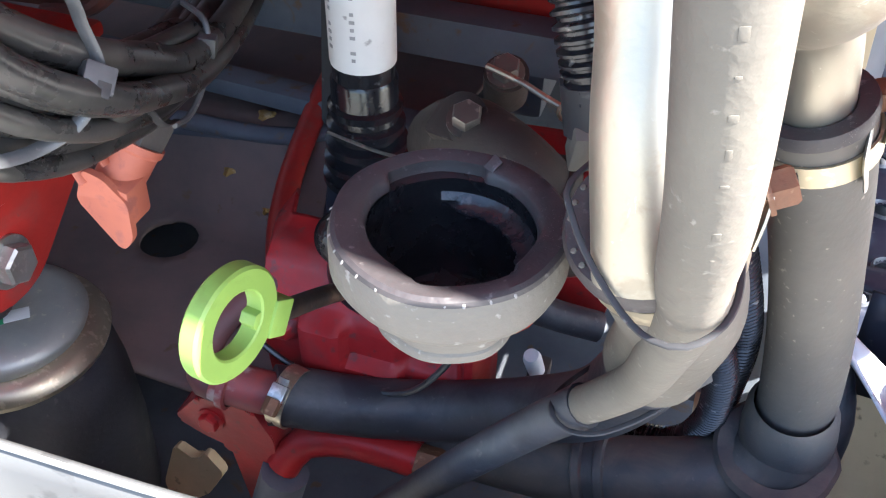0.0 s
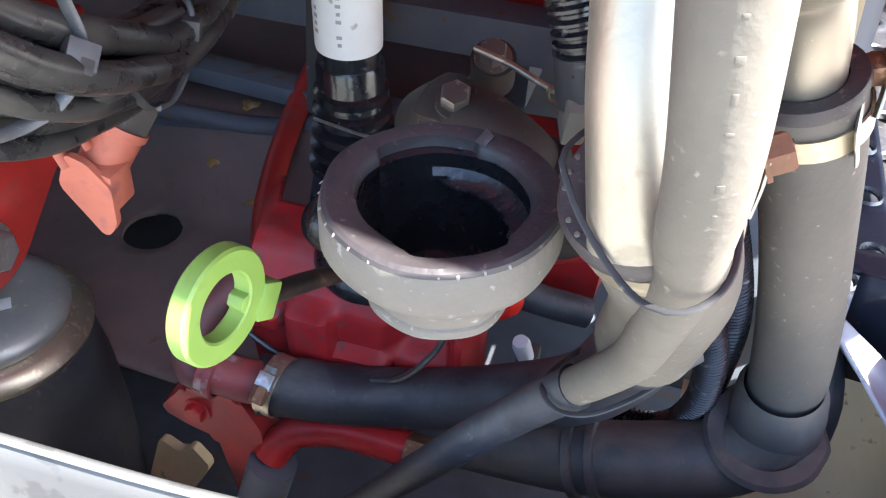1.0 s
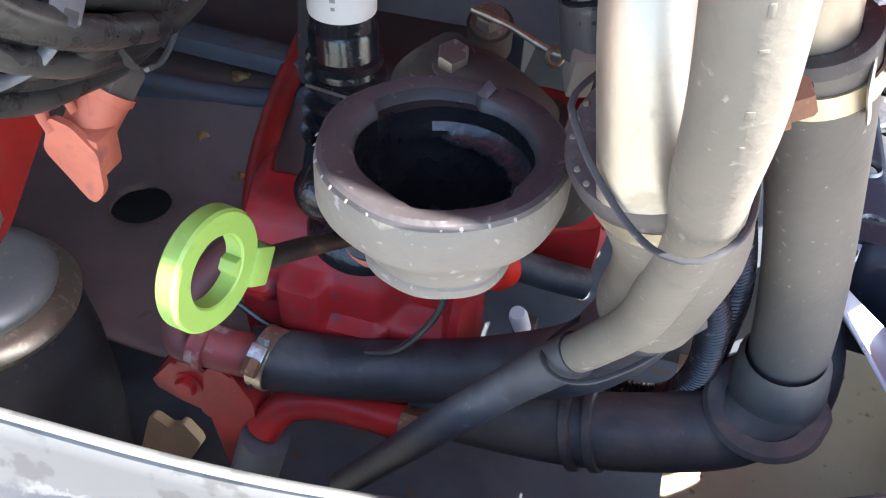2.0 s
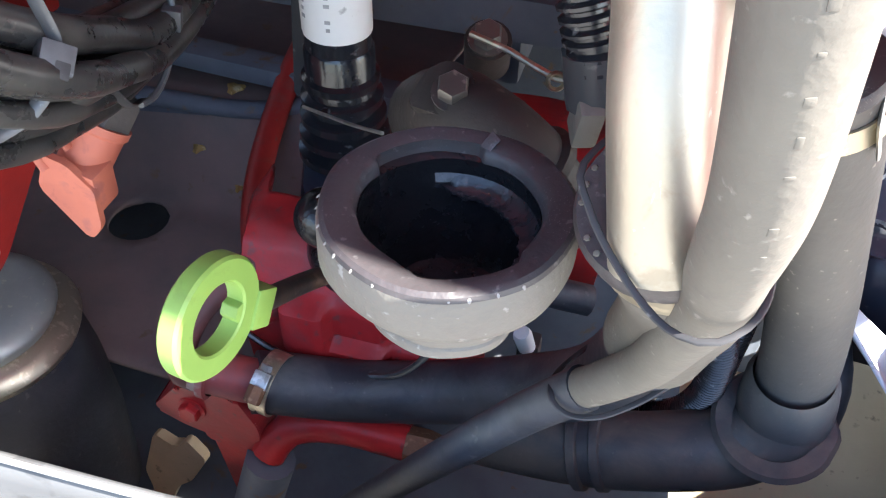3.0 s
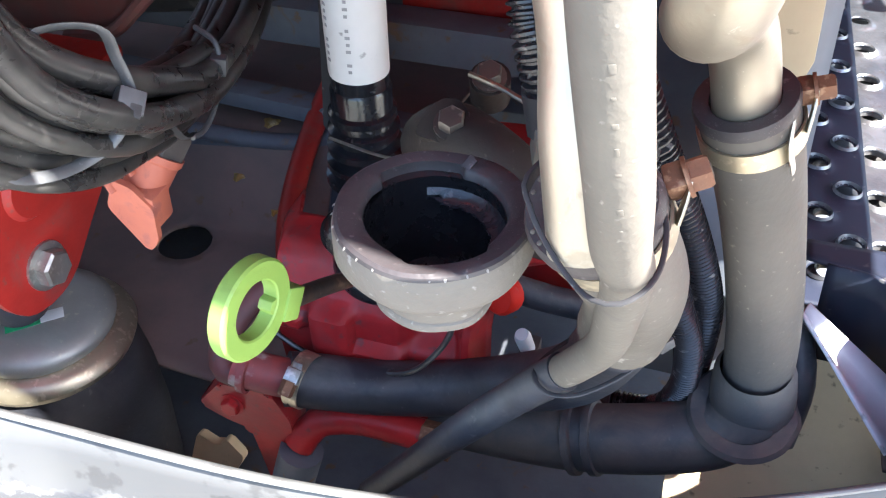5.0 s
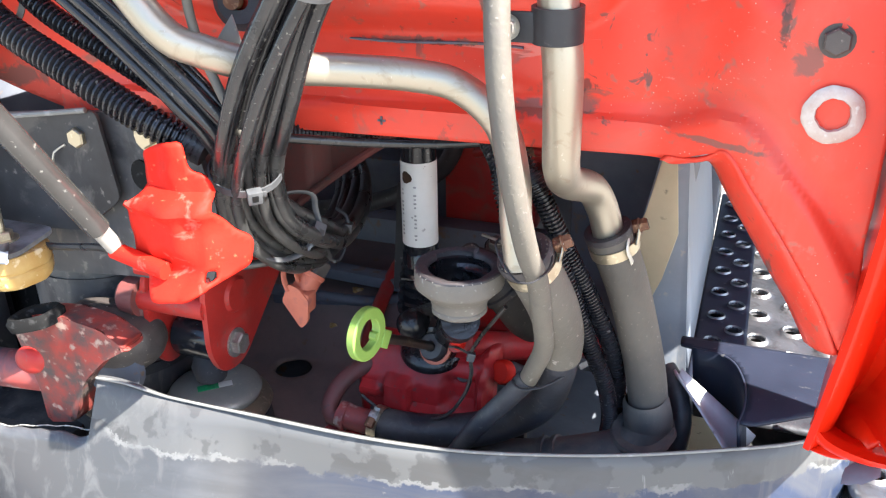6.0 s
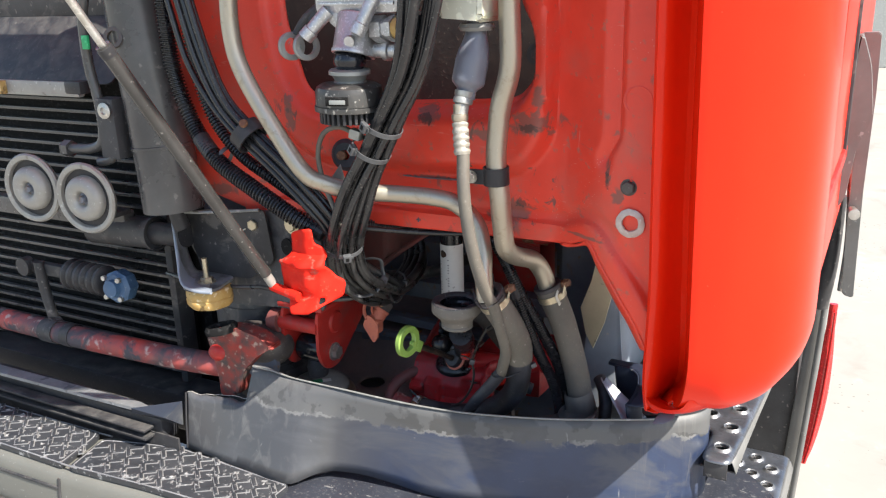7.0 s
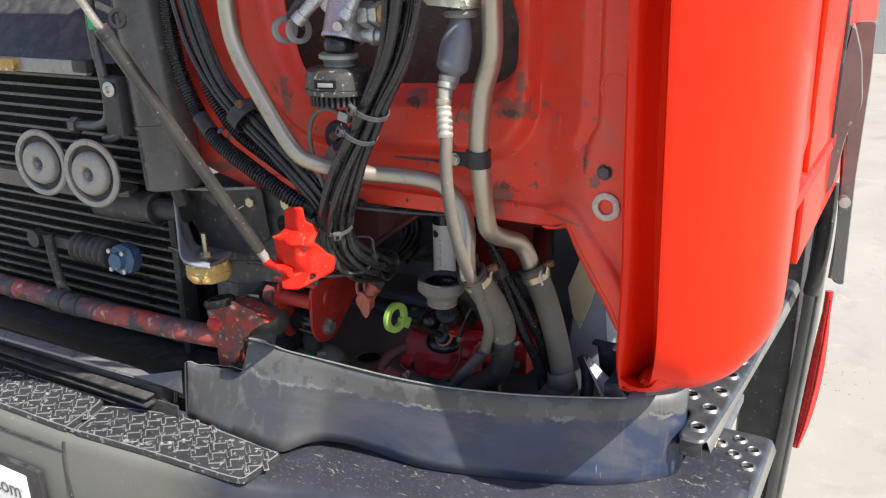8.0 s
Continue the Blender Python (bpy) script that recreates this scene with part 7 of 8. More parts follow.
part("shell", lathe([(0, 0.0), (0.104, 0.0), (0.109, 0.012), (0.110, 0.10), (0.110, 0.40), (0.106, 0.436), (0.094, 0.452), (0, 0.456)], (-0.690, 0.388, 0.55), (0, 0, 1), 40), M["dusty_black"], BC)
part("strap", band((-0.690, 0.388, 0.80), (0, 0, 1), 0.111, 0.016, 0.003), M["black_metal"], BC)
part("seam_ring", band((-0.690, 0.388, 0.955), (0, 0, 1), 0.1105, 0.006, 0.002), M["dusty_black"], BC)
tagged(part("thin_cable", sweep([(-0.85, 0.25, 1.03), (-0.75, 0.225, 1.035), (-0.62, 0.22, 1.04), (-0.52, 0.20, 1.06), (-0.44, 0.16, 1.075)], 0.005, 8), M["cable"]), "black cable crossing behind the buffer", "cable", "loose cables")
tagged(part("thin_cable", sweep([(-0.45, 0.20, 1.068), (-0.38, 0.20, 1.056), (-0.325, 0.23, 1.054), (-0.285, 0.29, 1.050), (-0.29, 0.34, 1.035)], 0.0050, 12), M["cable"]), "black cable below the red bracket", "cable", "loose cables")

# red bar with its cast end bracket
RB = thing("red_bar", "chipped red round bar in front of the radiator", "bar", (-1.1, 0.19, 0.84))
part("bar", sweep([(-2.1, 0.19, 0.845), (-1.5, 0.19, 0.845), (-1.1, 0.19, 0.842), (-0.80, 0.21, 0.838), (-0.67, 0.225, 0.838)], 0.027, 22, 0.03), M["rust_red"], RB)
for x, w, r in ((-1.22, 0.05, 0.031), (-1.41, 0.02, 0.0295), (-1.15, 0.03, 0.03)):
    part("collar", lathe([(0.025, -w / 2), (r, -w / 2), (r, w / 2), (0.025, w / 2)], (x, 0.19, 0.8425), (1, 0, 0), 22), M["black_metal"], RB)
CB = thing("cast_bracket", "chipped red cast bracket at the end of the bar", "bracket", (-0.65, 0.18, 0.8))
part("neck", prism(rounded([(-0.693, 0.922), (-0.664, 0.946), (-0.600, 0.952), (-0.545, 0.944), (-0.510, 0.922), (-0.552, 0.896), (-0.590, 0.858), (-0.621, 0.788), (-0.670, 0.777), (-0.671, 0.834), (-0.684, 0.884)], 0.007), (0, 0.195, 0), (1, 0, 0), (0, 0, 1), -0.040, 0.007), M["bracket_red"], CB)
lump((-0.590, 0.262, 0.896), (0.120, 0.080, 0.075), 0.8, M["grime"], "shoulder", pose(0, 0, 0, 0, 14, 20), CB)
part("paint_boss", lathe([(0, 0.010), (0.010, 0.009), (0.016, 0.004), (0.018, 0)], (-0.628, 0.155, 0.908), (0, -1, 0.2), 18, squash=1.3), M["red_dark"], CB, "raised boss with cleaner red paint")
part("top_cup", lathe([(0.034, -0.006), (0.036, 0.006), (0.031, 0.013), (0.024, 0.011), (0.018, -0.002), (0, -0.003)], (-0.640, 0.190, 0.946), (-0.15, -0.1, 1), 22, squash=0.6, wobble=lambda f, h: 0.002 * math.sin(f * 25)), M["core"], CB, "dark torn rubber cup")
part("arm", sweep([(-0.59, 0.26, 0.905), (-0.565, 0.28, 0.925), (-0.54, 0.31, 0.94), (-0.50, 0.37, 0.95)], 0.020, 14), M["red_dim"], CB)
part("rubber_bush", lathe([(0, 0), (0.034, 0), (0.038, 0.01), (0.038, 0.05), (0.03, 0.056), (0, 0.056)], (-0.625, 0.285, 0.800), (0.2, -1, 0), 26), M["hose_black"], CB)
part("rubber_disc", lathe([(0, 0), (0.036, 0), (0.040, 0.008), (0.036, 0.018), (0, 0.018)], (-0.575, 0.245, 0.855), (0.3, -1, 0.1), 24), M["chassis"], CB)

# ---- radiator side ----
RAD = thing("radiator", "dusty black radiator with flat horizontal slats", "radiator", (-1.4, 0.34, 0.55))
part("core", box((-1.40, 0.36, 0.98), (1.0, 0.03, 0.98), 0.004), M["core"], RAD)
part("backing", box((-1.40, 0.415, 1.25), (1.04, 0.02, 1.45), 0.004), M["core"], RAD)
part("side_frame", box((-0.905, 0.335, 0.95), (0.022, 0.05, 0.98), 0.004), M["black_metal"], RAD)
slat = None
for k in range(31):
    z = 0.56 + k * 0.0285
    if slat is None:
        slat = part("slat", box((-1.41, 0.325, z), (0.98, 0.012, 0.0085), 0.002), M["dark_trim"], RAD)
    else:
        o = slat.copy()
        scene.collection.objects.link(o)
        o.location = (0, 0, k * 0.0285)
part("top_case", box((-1.35, 0.41, 1.72), (0.80, 0.10, 0.24), 0.03), M["black_metal"], RAD, "black top case")
part("top_sheet", prism(rounded([(-1.80, 0.0), (-0.93, 0.0), (-0.93, 0.19), (-1.80, 0.19)], 0.02), (0, 0.238, 1.468), (1, 0, 0), (0, 0.66, 0.75), -0.004, 0.001), M["plastic"], RAD, "dusty sloping top sheet")
part("top_strip", box((-1.40, 0.245, 1.452), (0.72, 0.02, 0.036), 0.006), M["horn"], RAD, "pale dusty strip")
part("lower_beam", box((-1.3, 0.30, 0.66), (1.2, 0.10, 0.10), 0.01), M["plastic"], RAD)
LAMPB = thing("wood_block", "small brown wooden block on the strip", "block", (-1.4, 0.23, 1.45))
part("block", box((-1.345, 0.228, 1.452), (0.11, 0.02, 0.032), 0.004), M["yellow"], LAMPB)
HB = thing("horn_rail", "grey horizontal rail that carries the horns", "rail", (-1.1, 0.22, 1.15))
part("rail", box((-1.24, 0.235, 1.155), (0.62, 0.035, 0.045), 0.008), M["dark_trim"], HB)
HORN = thing("horn", "grey disc horn with a raised middle", "horn", (-1.1, 0.12, 1.243), "horns")
part("disc", lathe([(0, 0.004), (0.014, 0.004), (0.017, 0.012), (0.022, 0.016), (0.036, 0.017), (0.046, 0.012), (0.050, 0.005), (0.051, -0.008), (0.064, -0.008), (0.066, 0.003), (0.072, 0.006), (0.077, 0.005), (0.080, 0.0), (0.076, -0.010), (0.04, -0.035), (0, -0.04)], (-1.1, 0.12, 1.243), (0.12, -1, 0.0), 44), M["horn"], HORN)
part("groove", lathe([(0.0505, -0.0075), (0.0645, -0.0075), (0.0645, -0.0055), (0.0505, -0.0055), (0.0505, -0.0075)], (-1.1, 0.12, 1.243), (0.12, -1, 0), 40), M["plastic"], HORN)
part("nut", hexbolt((-1.0996, 0.1165, 1.243), (0.12, -1, 0), 0.0085, 0.012, 0.0135), M["chassis"], HORN)
part("bracket", box((-1.10, 0.19, 1.19), (0.03, 0.07, 0.012), 0.003), M["black_metal"], HORN)
copy_thing(HORN, pose(-0.925, 0.12, 1.235))
VD = thing("intake_duct", "black upright plastic duct in front of the radiator", "duct", (-0.77, 0.22, 1.2))
part("duct", sweep([(-0.80, 0.215, 1.95), (-0.80, 0.215, 1.68), (-0.785, 0.215, 1.50), (-0.772, 0.215, 1.36), (-0.762, 0.215, 1.205)], lambda t: 0.060 + 0.006 * t, 26), M["dark_trim"], VD)
part("band", lathe([(0.064, -0.004), (0.068, -0.003), (0.068, 0.003), (0.064, 0.004)], (-0.771, 0.215, 1.345), (0.08, 0, -1), 26), M["dark_trim"], VD)
part("loop", lathe([(0.013, -0.004), (0.021, -0.004), (0.021, 0.004), (0.013, 0.004), (0.013, -0.004)], (-0.80, 0.150, 1.575), (0.3, -1, 0.2), 24), M["grime"], VD, "grimy lifting eye")
part("neck", sweep([(-0.758, 0.215, 1.21), (-0.755, 0.215, 1.185), (-0.75, 0.22, 1.16)], 0.018, 12), M["plastic"], VD)
AC = thing("air_line", "grey bent metal line with union nuts", "pipe", (-0.95, 0.2, 1.3))
part("line", sweep([(-0.875, 0.17, 1.70), (-0.90, 0.165, 1.62), (-0.905, 0.165, 1.52), (-0.89, 0.165, 1.43), (-0.895, 0.165, 1.36), (-0.93, 0.165, 1.338), (-1.0, 0.165, 1.332)], 0.011, 14), M["dark_trim"], AC)
part("nut", lathe([(0, 0), (0.019, 0), (0.019, 0.022), (0, 0.022)], (-1.0, 0.165, 1.332), (-1, 0, 0), 6), M["dark_trim"], AC)
part("line", sweep([(-0.86, 0.16, 1.38), (-0.862, 0.16, 1.33), (-0.88, 0.16, 1.315), (-0.91, 0.16, 1.31)], 0.010, 12), M["dark_trim"], AC)
part("plug", box((-0.945, 0.16, 1.47), (0.05, 0.03, 0.028), 0.006), M["plastic"], AC)
part("green_tag", box((-0.885, 0.15, 1.565), (0.018, 0.006, 0.028), 0.001), M["green_label"], AC)
part("valve_block", box((-0.862, 0.17, 1.385), (0.055, 0.04, 0.13), 0.006), M["black_metal"], AC)
part("washer", lathe([(0, 0), (0.015, 0), (0.017, 0.004), (0.008, 0.006), (0.006, 0.002), (0, 0.002)], (-0.855, 0.147, 1.425), (0.1, -1, 0), 18), M["steel"], AC)
SV = thing("linkage", "dark linkage with a ribbed boot and a blue valve", "linkage", (-1.1, 0.22, 1.0))
part("arm", box((-1.20, 0.22, 1.0), (0.24, 0.02, 0.028), 0.004), M["black_metal"], SV)
part("eye", lathe([(0, -0.012), (0.024, -0.012), (0.024, 0.012), (0, 0.012)], (-1.31, 0.21, 1.0), (0, -1, 0), 20), M["black_metal"], SV)
part("rod", sweep([(-1.25, 0.205, 1.02), (-1.245, 0.205, 0.95), (-1.23, 0.205, 0.87)], 0.013, 12), M["black_metal"], SV)
part("rod_eye", lathe([(0.008, -0.012), (0.025, -0.012), (0.025, 0.012), (0.008, 0.012)], (-1.225, 0.20, 0.852), (0, -1, 0), 20), M["black_metal"], SV)
part("boot", sweep([(-1.14, 0.215, 1.0), (-1.08, 0.212, 1.0), (-1.01, 0.21, 1.0)], 0.034, 18, ripple=(0.022, 0.004)), M["plastic"], SV, "ribbed rubber boot")
bl = part("valve", lathe([(0, -0.02), (0.036, -0.02), (0.040, -0.012), (0.040, 0.012), (0.032, 0.02), (0, 0.02)], (-0.955, 0.20, 1.0), (0.1, -1, 0.1), 8), M["blue"], SV, "blue plastic valve")
part("valve_cap", lathe([(0, 0), (0.022, 0), (0.020, 0.012), (0.008, 0.014), (0, 0.014)], (-0.957, 0.18, 1.0), (0.1, -1, 0.1), 18), M["blue"], bl)
for a in range(4):
    q = radians(45 + 90 * a)
    part("bolt", hexbolt((-0.957 + 0.033 * math.cos(q), 0.18, 1.0 + 0.033 * math.sin(q)), (0.1, -1, 0.1), 0.007, 0.008), M["steel"], bl)
CY = thing("damper", "dark damper tube with a rubber sleeve", "damper", (-0.9, 0.24, 1.12))
part("tube", sweep([(-1.06, 0.24, 1.12), (-0.95, 0.24, 1.125), (-0.86, 0.24, 1.13)], 0.036, 20), M["black_metal"], CY)
part("sleeve", sweep([(-0.87, 0.24, 1.13), (-0.82, 0.24, 1.132), (-0.76, 0.24, 1.135)], 0.026, 18), M["plastic"], CY)
part("ring", band((-0.86, 0.24, 1.13), (1, 0, 0.05), 0.037, 0.012, 0.003), M["black_metal"], CY)
GB = thing("grille_bar", "sunlit pale grille bar with a bent tip", "grille bar", (-1.1, 0.1, 0.75))
part("bar", prism(rounded([(-2.1, 0.07), (-0.86, 0.10), (-0.80, 0.115), (-0.86, 0.128), (-2.1, 0.11)], 0.006), (0, 0, 0.742), (1, 0, 0), (0, 1, 0), 0.008, 0.002), M["glint"], GB)
bm = bmesh.new()
v = [bm.verts.new(p) for p in ((-0.86, 0.098, 0.748), (-0.725, 0.128, 0.782), (-0.745, 0.092, 0.752), (-0.728, 0.125, 0.722), (-0.86, 0.10, 0.735), (-0.76, 0.14, 0.75))]
for f in ((0, 2, 1), (0, 4, 2), (4, 3, 2), (2, 3, 1), (0, 1, 5), (0, 5, 4), (4, 5, 3), (3, 5, 1)):
    bm.faces.new([v[i] for i in f])
part("tip", bm, M["bumper"], GB, "bent grey tip", smooth=False)
part("apron", box((-1.425, 0.104, 0.60), (1.40, 0.006, 0.20), 0.002), M["plastic"], GB, "black apron behind the bumper")
part("backing", box((-1.45, 0.13, 0.705), (1.35, 0.05, 0.06), 0.008), M["plastic"], GB)
for z in (0.715, 0.695):
    part("rib", box((-1.42, 0.085, z), (1.25, 0.03, 0.006), 0.002), M["plastic"], GB)

# gas strut of the open flap
GS = thing("gas_strut", "dusty black gas strut with a bright rod", "gas strut", (-0.42, 0.12, 1.11))
S0, S1 = Vector((-0.422, 0.120, 1.108)), Vector((-0.483, -0.15, 1.584))
sd = (S1 - S0).normalized()
part("cylinder", sweep([S0 + sd * 0.03, S0.lerp(S1, 0.5), S1], 0.0125, 18), M["strut"], GS)
part("end_collar", lathe([(0.0075, 0), (0.0132, -0.004), (0.0132, -0.016), (0.0125, -0.02)], S1, sd, 18), M["plastic"], GS)
part("rod", sweep([S1 - sd * 0.01, S1 + sd * 0.3, S1 + sd * 0.62], 0.0065, 14), M["steel"], GS, "bright steel rod")
part("end_fitting", sweep([S0 + sd * 0.035, S0 + sd * 0.01, S0 - sd * 0.004], 0.0095, 12), M["horn"], GS, "pale tape on the lower end")

# ---- cable bundles ----
TREE = [(-0.040, 0.112, 1.72), (-0.060, 0.114, 1.62), (-0.090, 0.122, 1.530), (-0.140, 0.131, 1.450), (-0.174, 0.137, 1.395), (-0.219, 0.145, 1.326), (-0.262, 0.160, 1.249), (-0.297, 0.190, 1.185), (-0.308, 0.221, 1.117), (-0.297, 0.264, 1.073), (-0.300, 0.308, 1.053), (-0.311, 0.350, 1.030), (-0.322, 0.400, 1.012), (-0.335, 0.46, 1.005), (-0.36, 0.54, 1.0), (-0.40, 0.64, 1.0), (-0.46, 0.74, 1.0)]
tube = spline(TREE, 0.02)
rnd = random.Random(4)
GRP = "cables of the front bundle"
for k in range(13):
    ang, rr = 2.399 * k, 0.0089 * math.sqrt(k + 0.4)
    rad = (0.0086, 0.0072, 0.0094, 0.0064)[k % 4]
    pts = []
    n = len(tube)
    for i in range(0, n, 2):
        t = i / (n - 1)
        c = tube[i]
        tg = (tube[min(i + 1, n - 1)] - tube[max(i - 1, 0)]).normalized()
        sx = Vector((1, 0.25, 0)) - tg * tg.dot(Vector((1, 0.25, 0)))
        sx.normalize()
        sy = tg.cross(sx)
        a = ang + 0.5 * math.sin(t * 5 + k)
        spread = 0.78 + 0.30 * smooth((t - 0.30) / 0.12) - 0.40 * smooth((t - 0.60) / 0.12) + 0.5 * smooth((0.22 - t) / 0.2)
        pts.append(c + sx * (rr * spread * 1.12 * math.cos(a)) + sy * (rr * spread * math.sin(a)))
    tagged(part("bundled_cable", sweep(pts, rad, 10, 0.014), M["cable"]), "black cable in the tied front bundle", "cable", GRP)


def cable_tie(centre, axis, r, head_dir, squash=1.0, label="grey nylon cable tie round the cable bundle"):
    t = thing("cable_tie", label, "cable tie", centre, "cable ties")
    a, d = Vector(axis).normalized(), Vector(head_dir)
    d = (d - a * d.dot(a)).normalized()
    part("strap", band(centre, a, r, 0.0085, 0.0016, squash, hint=d.cross(a)), M["tie"], t)
    c = Vector(centre) + d * (r * squash + 0.0050)
    tg = a.cross(d)
    turn = Matrix((tg, d, a)).transposed().to_4x4()
    h = part("head", box(c, (0.0150, 0.0095, 0.0160), 0.0014, turn), M["tie"], t)
    part("slot", box(c + d * 0.0046, (0.0066, 0.0012, 0.0082), 0.0003, turn), M["core"], h)
    part("tail_stub", box(c + tg * 0.0095 - d * 0.001, (0.006, 0.0018, 0.0072), 0.0004, turn), M["tie"], t)
    return t


cable_tie((-0.157, 0.131, 1.430), (0.5, -0.1, 1), 0.0345, (-0.35, -1.0, 0.1))
cable_tie((-0.186, 0.136, 1.386), (0.6, -0.1, 1), 0.0345, (-0.5, -1.0, 0.05))
cable_tie((-0.297, 0.190, 1.184), (0.25, -0.35, 1), 0.037, (0.9, -1, -0.1))
TIE = thing("cable_tie", "grey nylon cable tie slanting round the cable bundle", "cable tie", (-0.29, 0.30, 1.07), "cable ties")
LOOP = [(-0.314, 0.23, 1.122), (-0.294, 0.258, 1.134), (-0.272, 0.276, 1.13), (-0.272, 0.283, 1.11), (-0.269, 0.282, 1.086), (-0.276, 0.269, 1.067), (-0.286, 0.252, 1.06), (-0.293, 0.23, 1.064), (-0.3, 0.212, 1.076), (-0.314, 0.212, 1.099), (-0.314, 0.23, 1.122)]
part("strap", sweep(LOOP, 0.0036, 8, 0.004, flat=0.35, up=(0.6, -0.4, -0.6)), M["tie"], TIE)
hd = Matrix((Vector((-0.62, -0.55, 0.56)).normalized(), Vector((0.1, -0.75, -0.65)).normalized(), Vector((0.78, -0.35, 0.5)).normalized())).transposed().to_4x4()
h = part("head", box((-0.267, 0.277, 1.0865), (0.015, 0.014, 0.012), 0.0012, hd), M["tie"], TIE)
part("slot", box((-0.2625, 0.2735, 1.0835), (0.007, 0.008, 0.006), 0.0008, hd), M["plastic"], h)
part("tail", sweep([(-0.268, 0.282, 1.083), (-0.277, 0.296, 1.070), (-0.280, 0.305, 1.062), (-0.287, 0.328, 1.037), (-0.291, 0.345, 1.014), (-0.295, 0.362, 1.006)], 0.0030, 8, 0.004, flat=0.4), M["strap_black"], TIE)
TIE = thing("cable_tie", "dark nylon cable tie hanging loose at the end of the bundle", "cable tie", (-0.3, 0.42, 1.02), "cable ties")
part("strap", sweep([(-0.295, 0.360, 1.004), (-0.296, 0.375, 1.000), (-0.298, 0.392, 1.003), (-0.301, 0.408, 1.010), (-0.303, 0.420, 1.022), (-0.308, 0.428, 1.040), (-0.325, 0.432, 1.048)], 0.0022, 8, 0.004), M["tie"], TIE)
part("head", box((-0.304, 0.421, 1.026), (0.012, 0.010, 0.014), 0.0012, pose(0, 0, 0, 0, 10, 20)), M["tie"], TIE)
RL = thing("cable_plug", "thin grey cable with a pale plug looped to the bundle", "cable", (-0.25, 0.15, 1.4))
part("cable", sweep([(-0.205, 0.128, 1.412), (-0.245, 0.128, 1.425), (-0.285, 0.135, 1.410), (-0.308, 0.145, 1.37), (-0.305, 0.15, 1.32), (-0.285, 0.15, 1.27), (-0.265, 0.15, 1.23)], 0.0048, 10), M["hose_grey"], RL)
part("plug", box((-0.208, 0.125, 1.414), (0.022, 0.016, 0.018), 0.003, pose(0, 0, 0, 0, 15, 0)), M["horn"], RL)
GRM = thing("cable_grommet", "black grommet with a bent grey clip", "grommet", (-0.3, 0.25, 1.34))
part("ring", lathe([(0.010, -0.01), (0.030, -0.01), (0.032, 0.004), (0.024, 0.012), (0.010, 0.012)], (-0.325, 0.262, 1.345), (0.2, -1, 0.1), 24), M["hose_black"], GRM)
part("core", lathe([(0, 0), (0.009, 0), (0.009, 0.012), (0, 0.014)], (-0.330, 0.255, 1.345), (0.2, -1, 0.1), 14), M["copper"], GRM)
part("tag", prism([(0, 0), (0.026, 0.03), (0.030, 0.0), (0.012, -0.022)], (-0.322, 0.20, 1.312), (1, 0.1, 0), (0, -0.2, 1), 0.002, 0.0005), M["zinc"], GRM)

SIDE = [(-0.640, 0.150, 1.78), (-0.612, 0.150, 1.66), (-0.580, 0.150, 1.545), (-0.535, 0.150, 1.455), (-0.470, 0.150, 1.392), (-0.400, 0.152, 1.335), (-0.330, 0.155, 1.270), (-0.298, 0.172, 1.215), (-0.316, 0.205, 1.150), (-0.318, 0.238, 1.10), (-0.312, 0.285, 1.068), (-0.318, 0.345, 1.04), (-0.328, 0.42, 1.02)]
for k in range(7):
    a = 2.399 * k
    o = 0.0085 * math.sqrt(k + 0.3)
    f = lambda i: 1.5 if i < 3 else 1.0
    pts = [Vector(p) + Vector((o * f(i) * math.cos(a), 0.6 * o * math.sin(a), 0.7 * o * f(i) * math.sin(a + 0.8))) for i, p in enumerate(SIDE)]
    tagged(part("branch_cable", sweep(pts, 0.0062 if k % 3 else 0.0075, 10, 0.014), M["cable"]), "black cable of the side branch", "cable", "cables of the side branch")
SL = thing("cable_strap", "black rubber strap round the side cables", "strap", (-0.475, 0.15, 1.395), "cable ties")
part("strap", band((-0.472, 0.150, 1.394), (0.72, 0, -0.62), 0.030, 0.028, 0.004), M["plastic"], SL)
part("rivet", lathe([(0, 0), (0.009, 0), (0.007, 0.005), (0, 0.006)], (-0.462, 0.128, 1.42), (0.2, -0.8, 0.5), 12), M["copper"], SL)
for pts, r in (([(-0.70, 0.20, 1.75), (-0.705, 0.20, 1.60), (-0.694, 0.20, 1.488), (-0.657, 0.20, 1.391), (-0.583, 0.178, 1.330), (-0.478, 0.165, 1.280), (-0.40, 0.165, 1.240), (-0.34, 0.18, 1.205)], 0.0155),
               ([(-0.655, 0.205, 1.62), (-0.640, 0.205, 1.50), (-0.61, 0.205, 1.415), (-0.545, 0.20, 1.345), (-0.46, 0.195, 1.30), (-0.38, 0.19, 1.262)], 0.0105)):
    conduit("dusty black corrugated conduit", pts, r, (0.0070, 0.0021))
TAPE = thing("tape_wrap", "black tape wound round the corrugated conduit", "tape", (-0.63, 0.19, 1.36))
part("tape", sweep([(-0.640, 0.195, 1.372), (-0.622, 0.190, 1.356), (-0.602, 0.184, 1.342)], 0.0180, 14, 0.004), M["plastic"], TAPE)
cable_tie((-0.585, 0.198, 1.333), (0.8, 0, -0.5), 0.0255, (0, -1, -0.3), 0.8, "black tie joining two conduits")

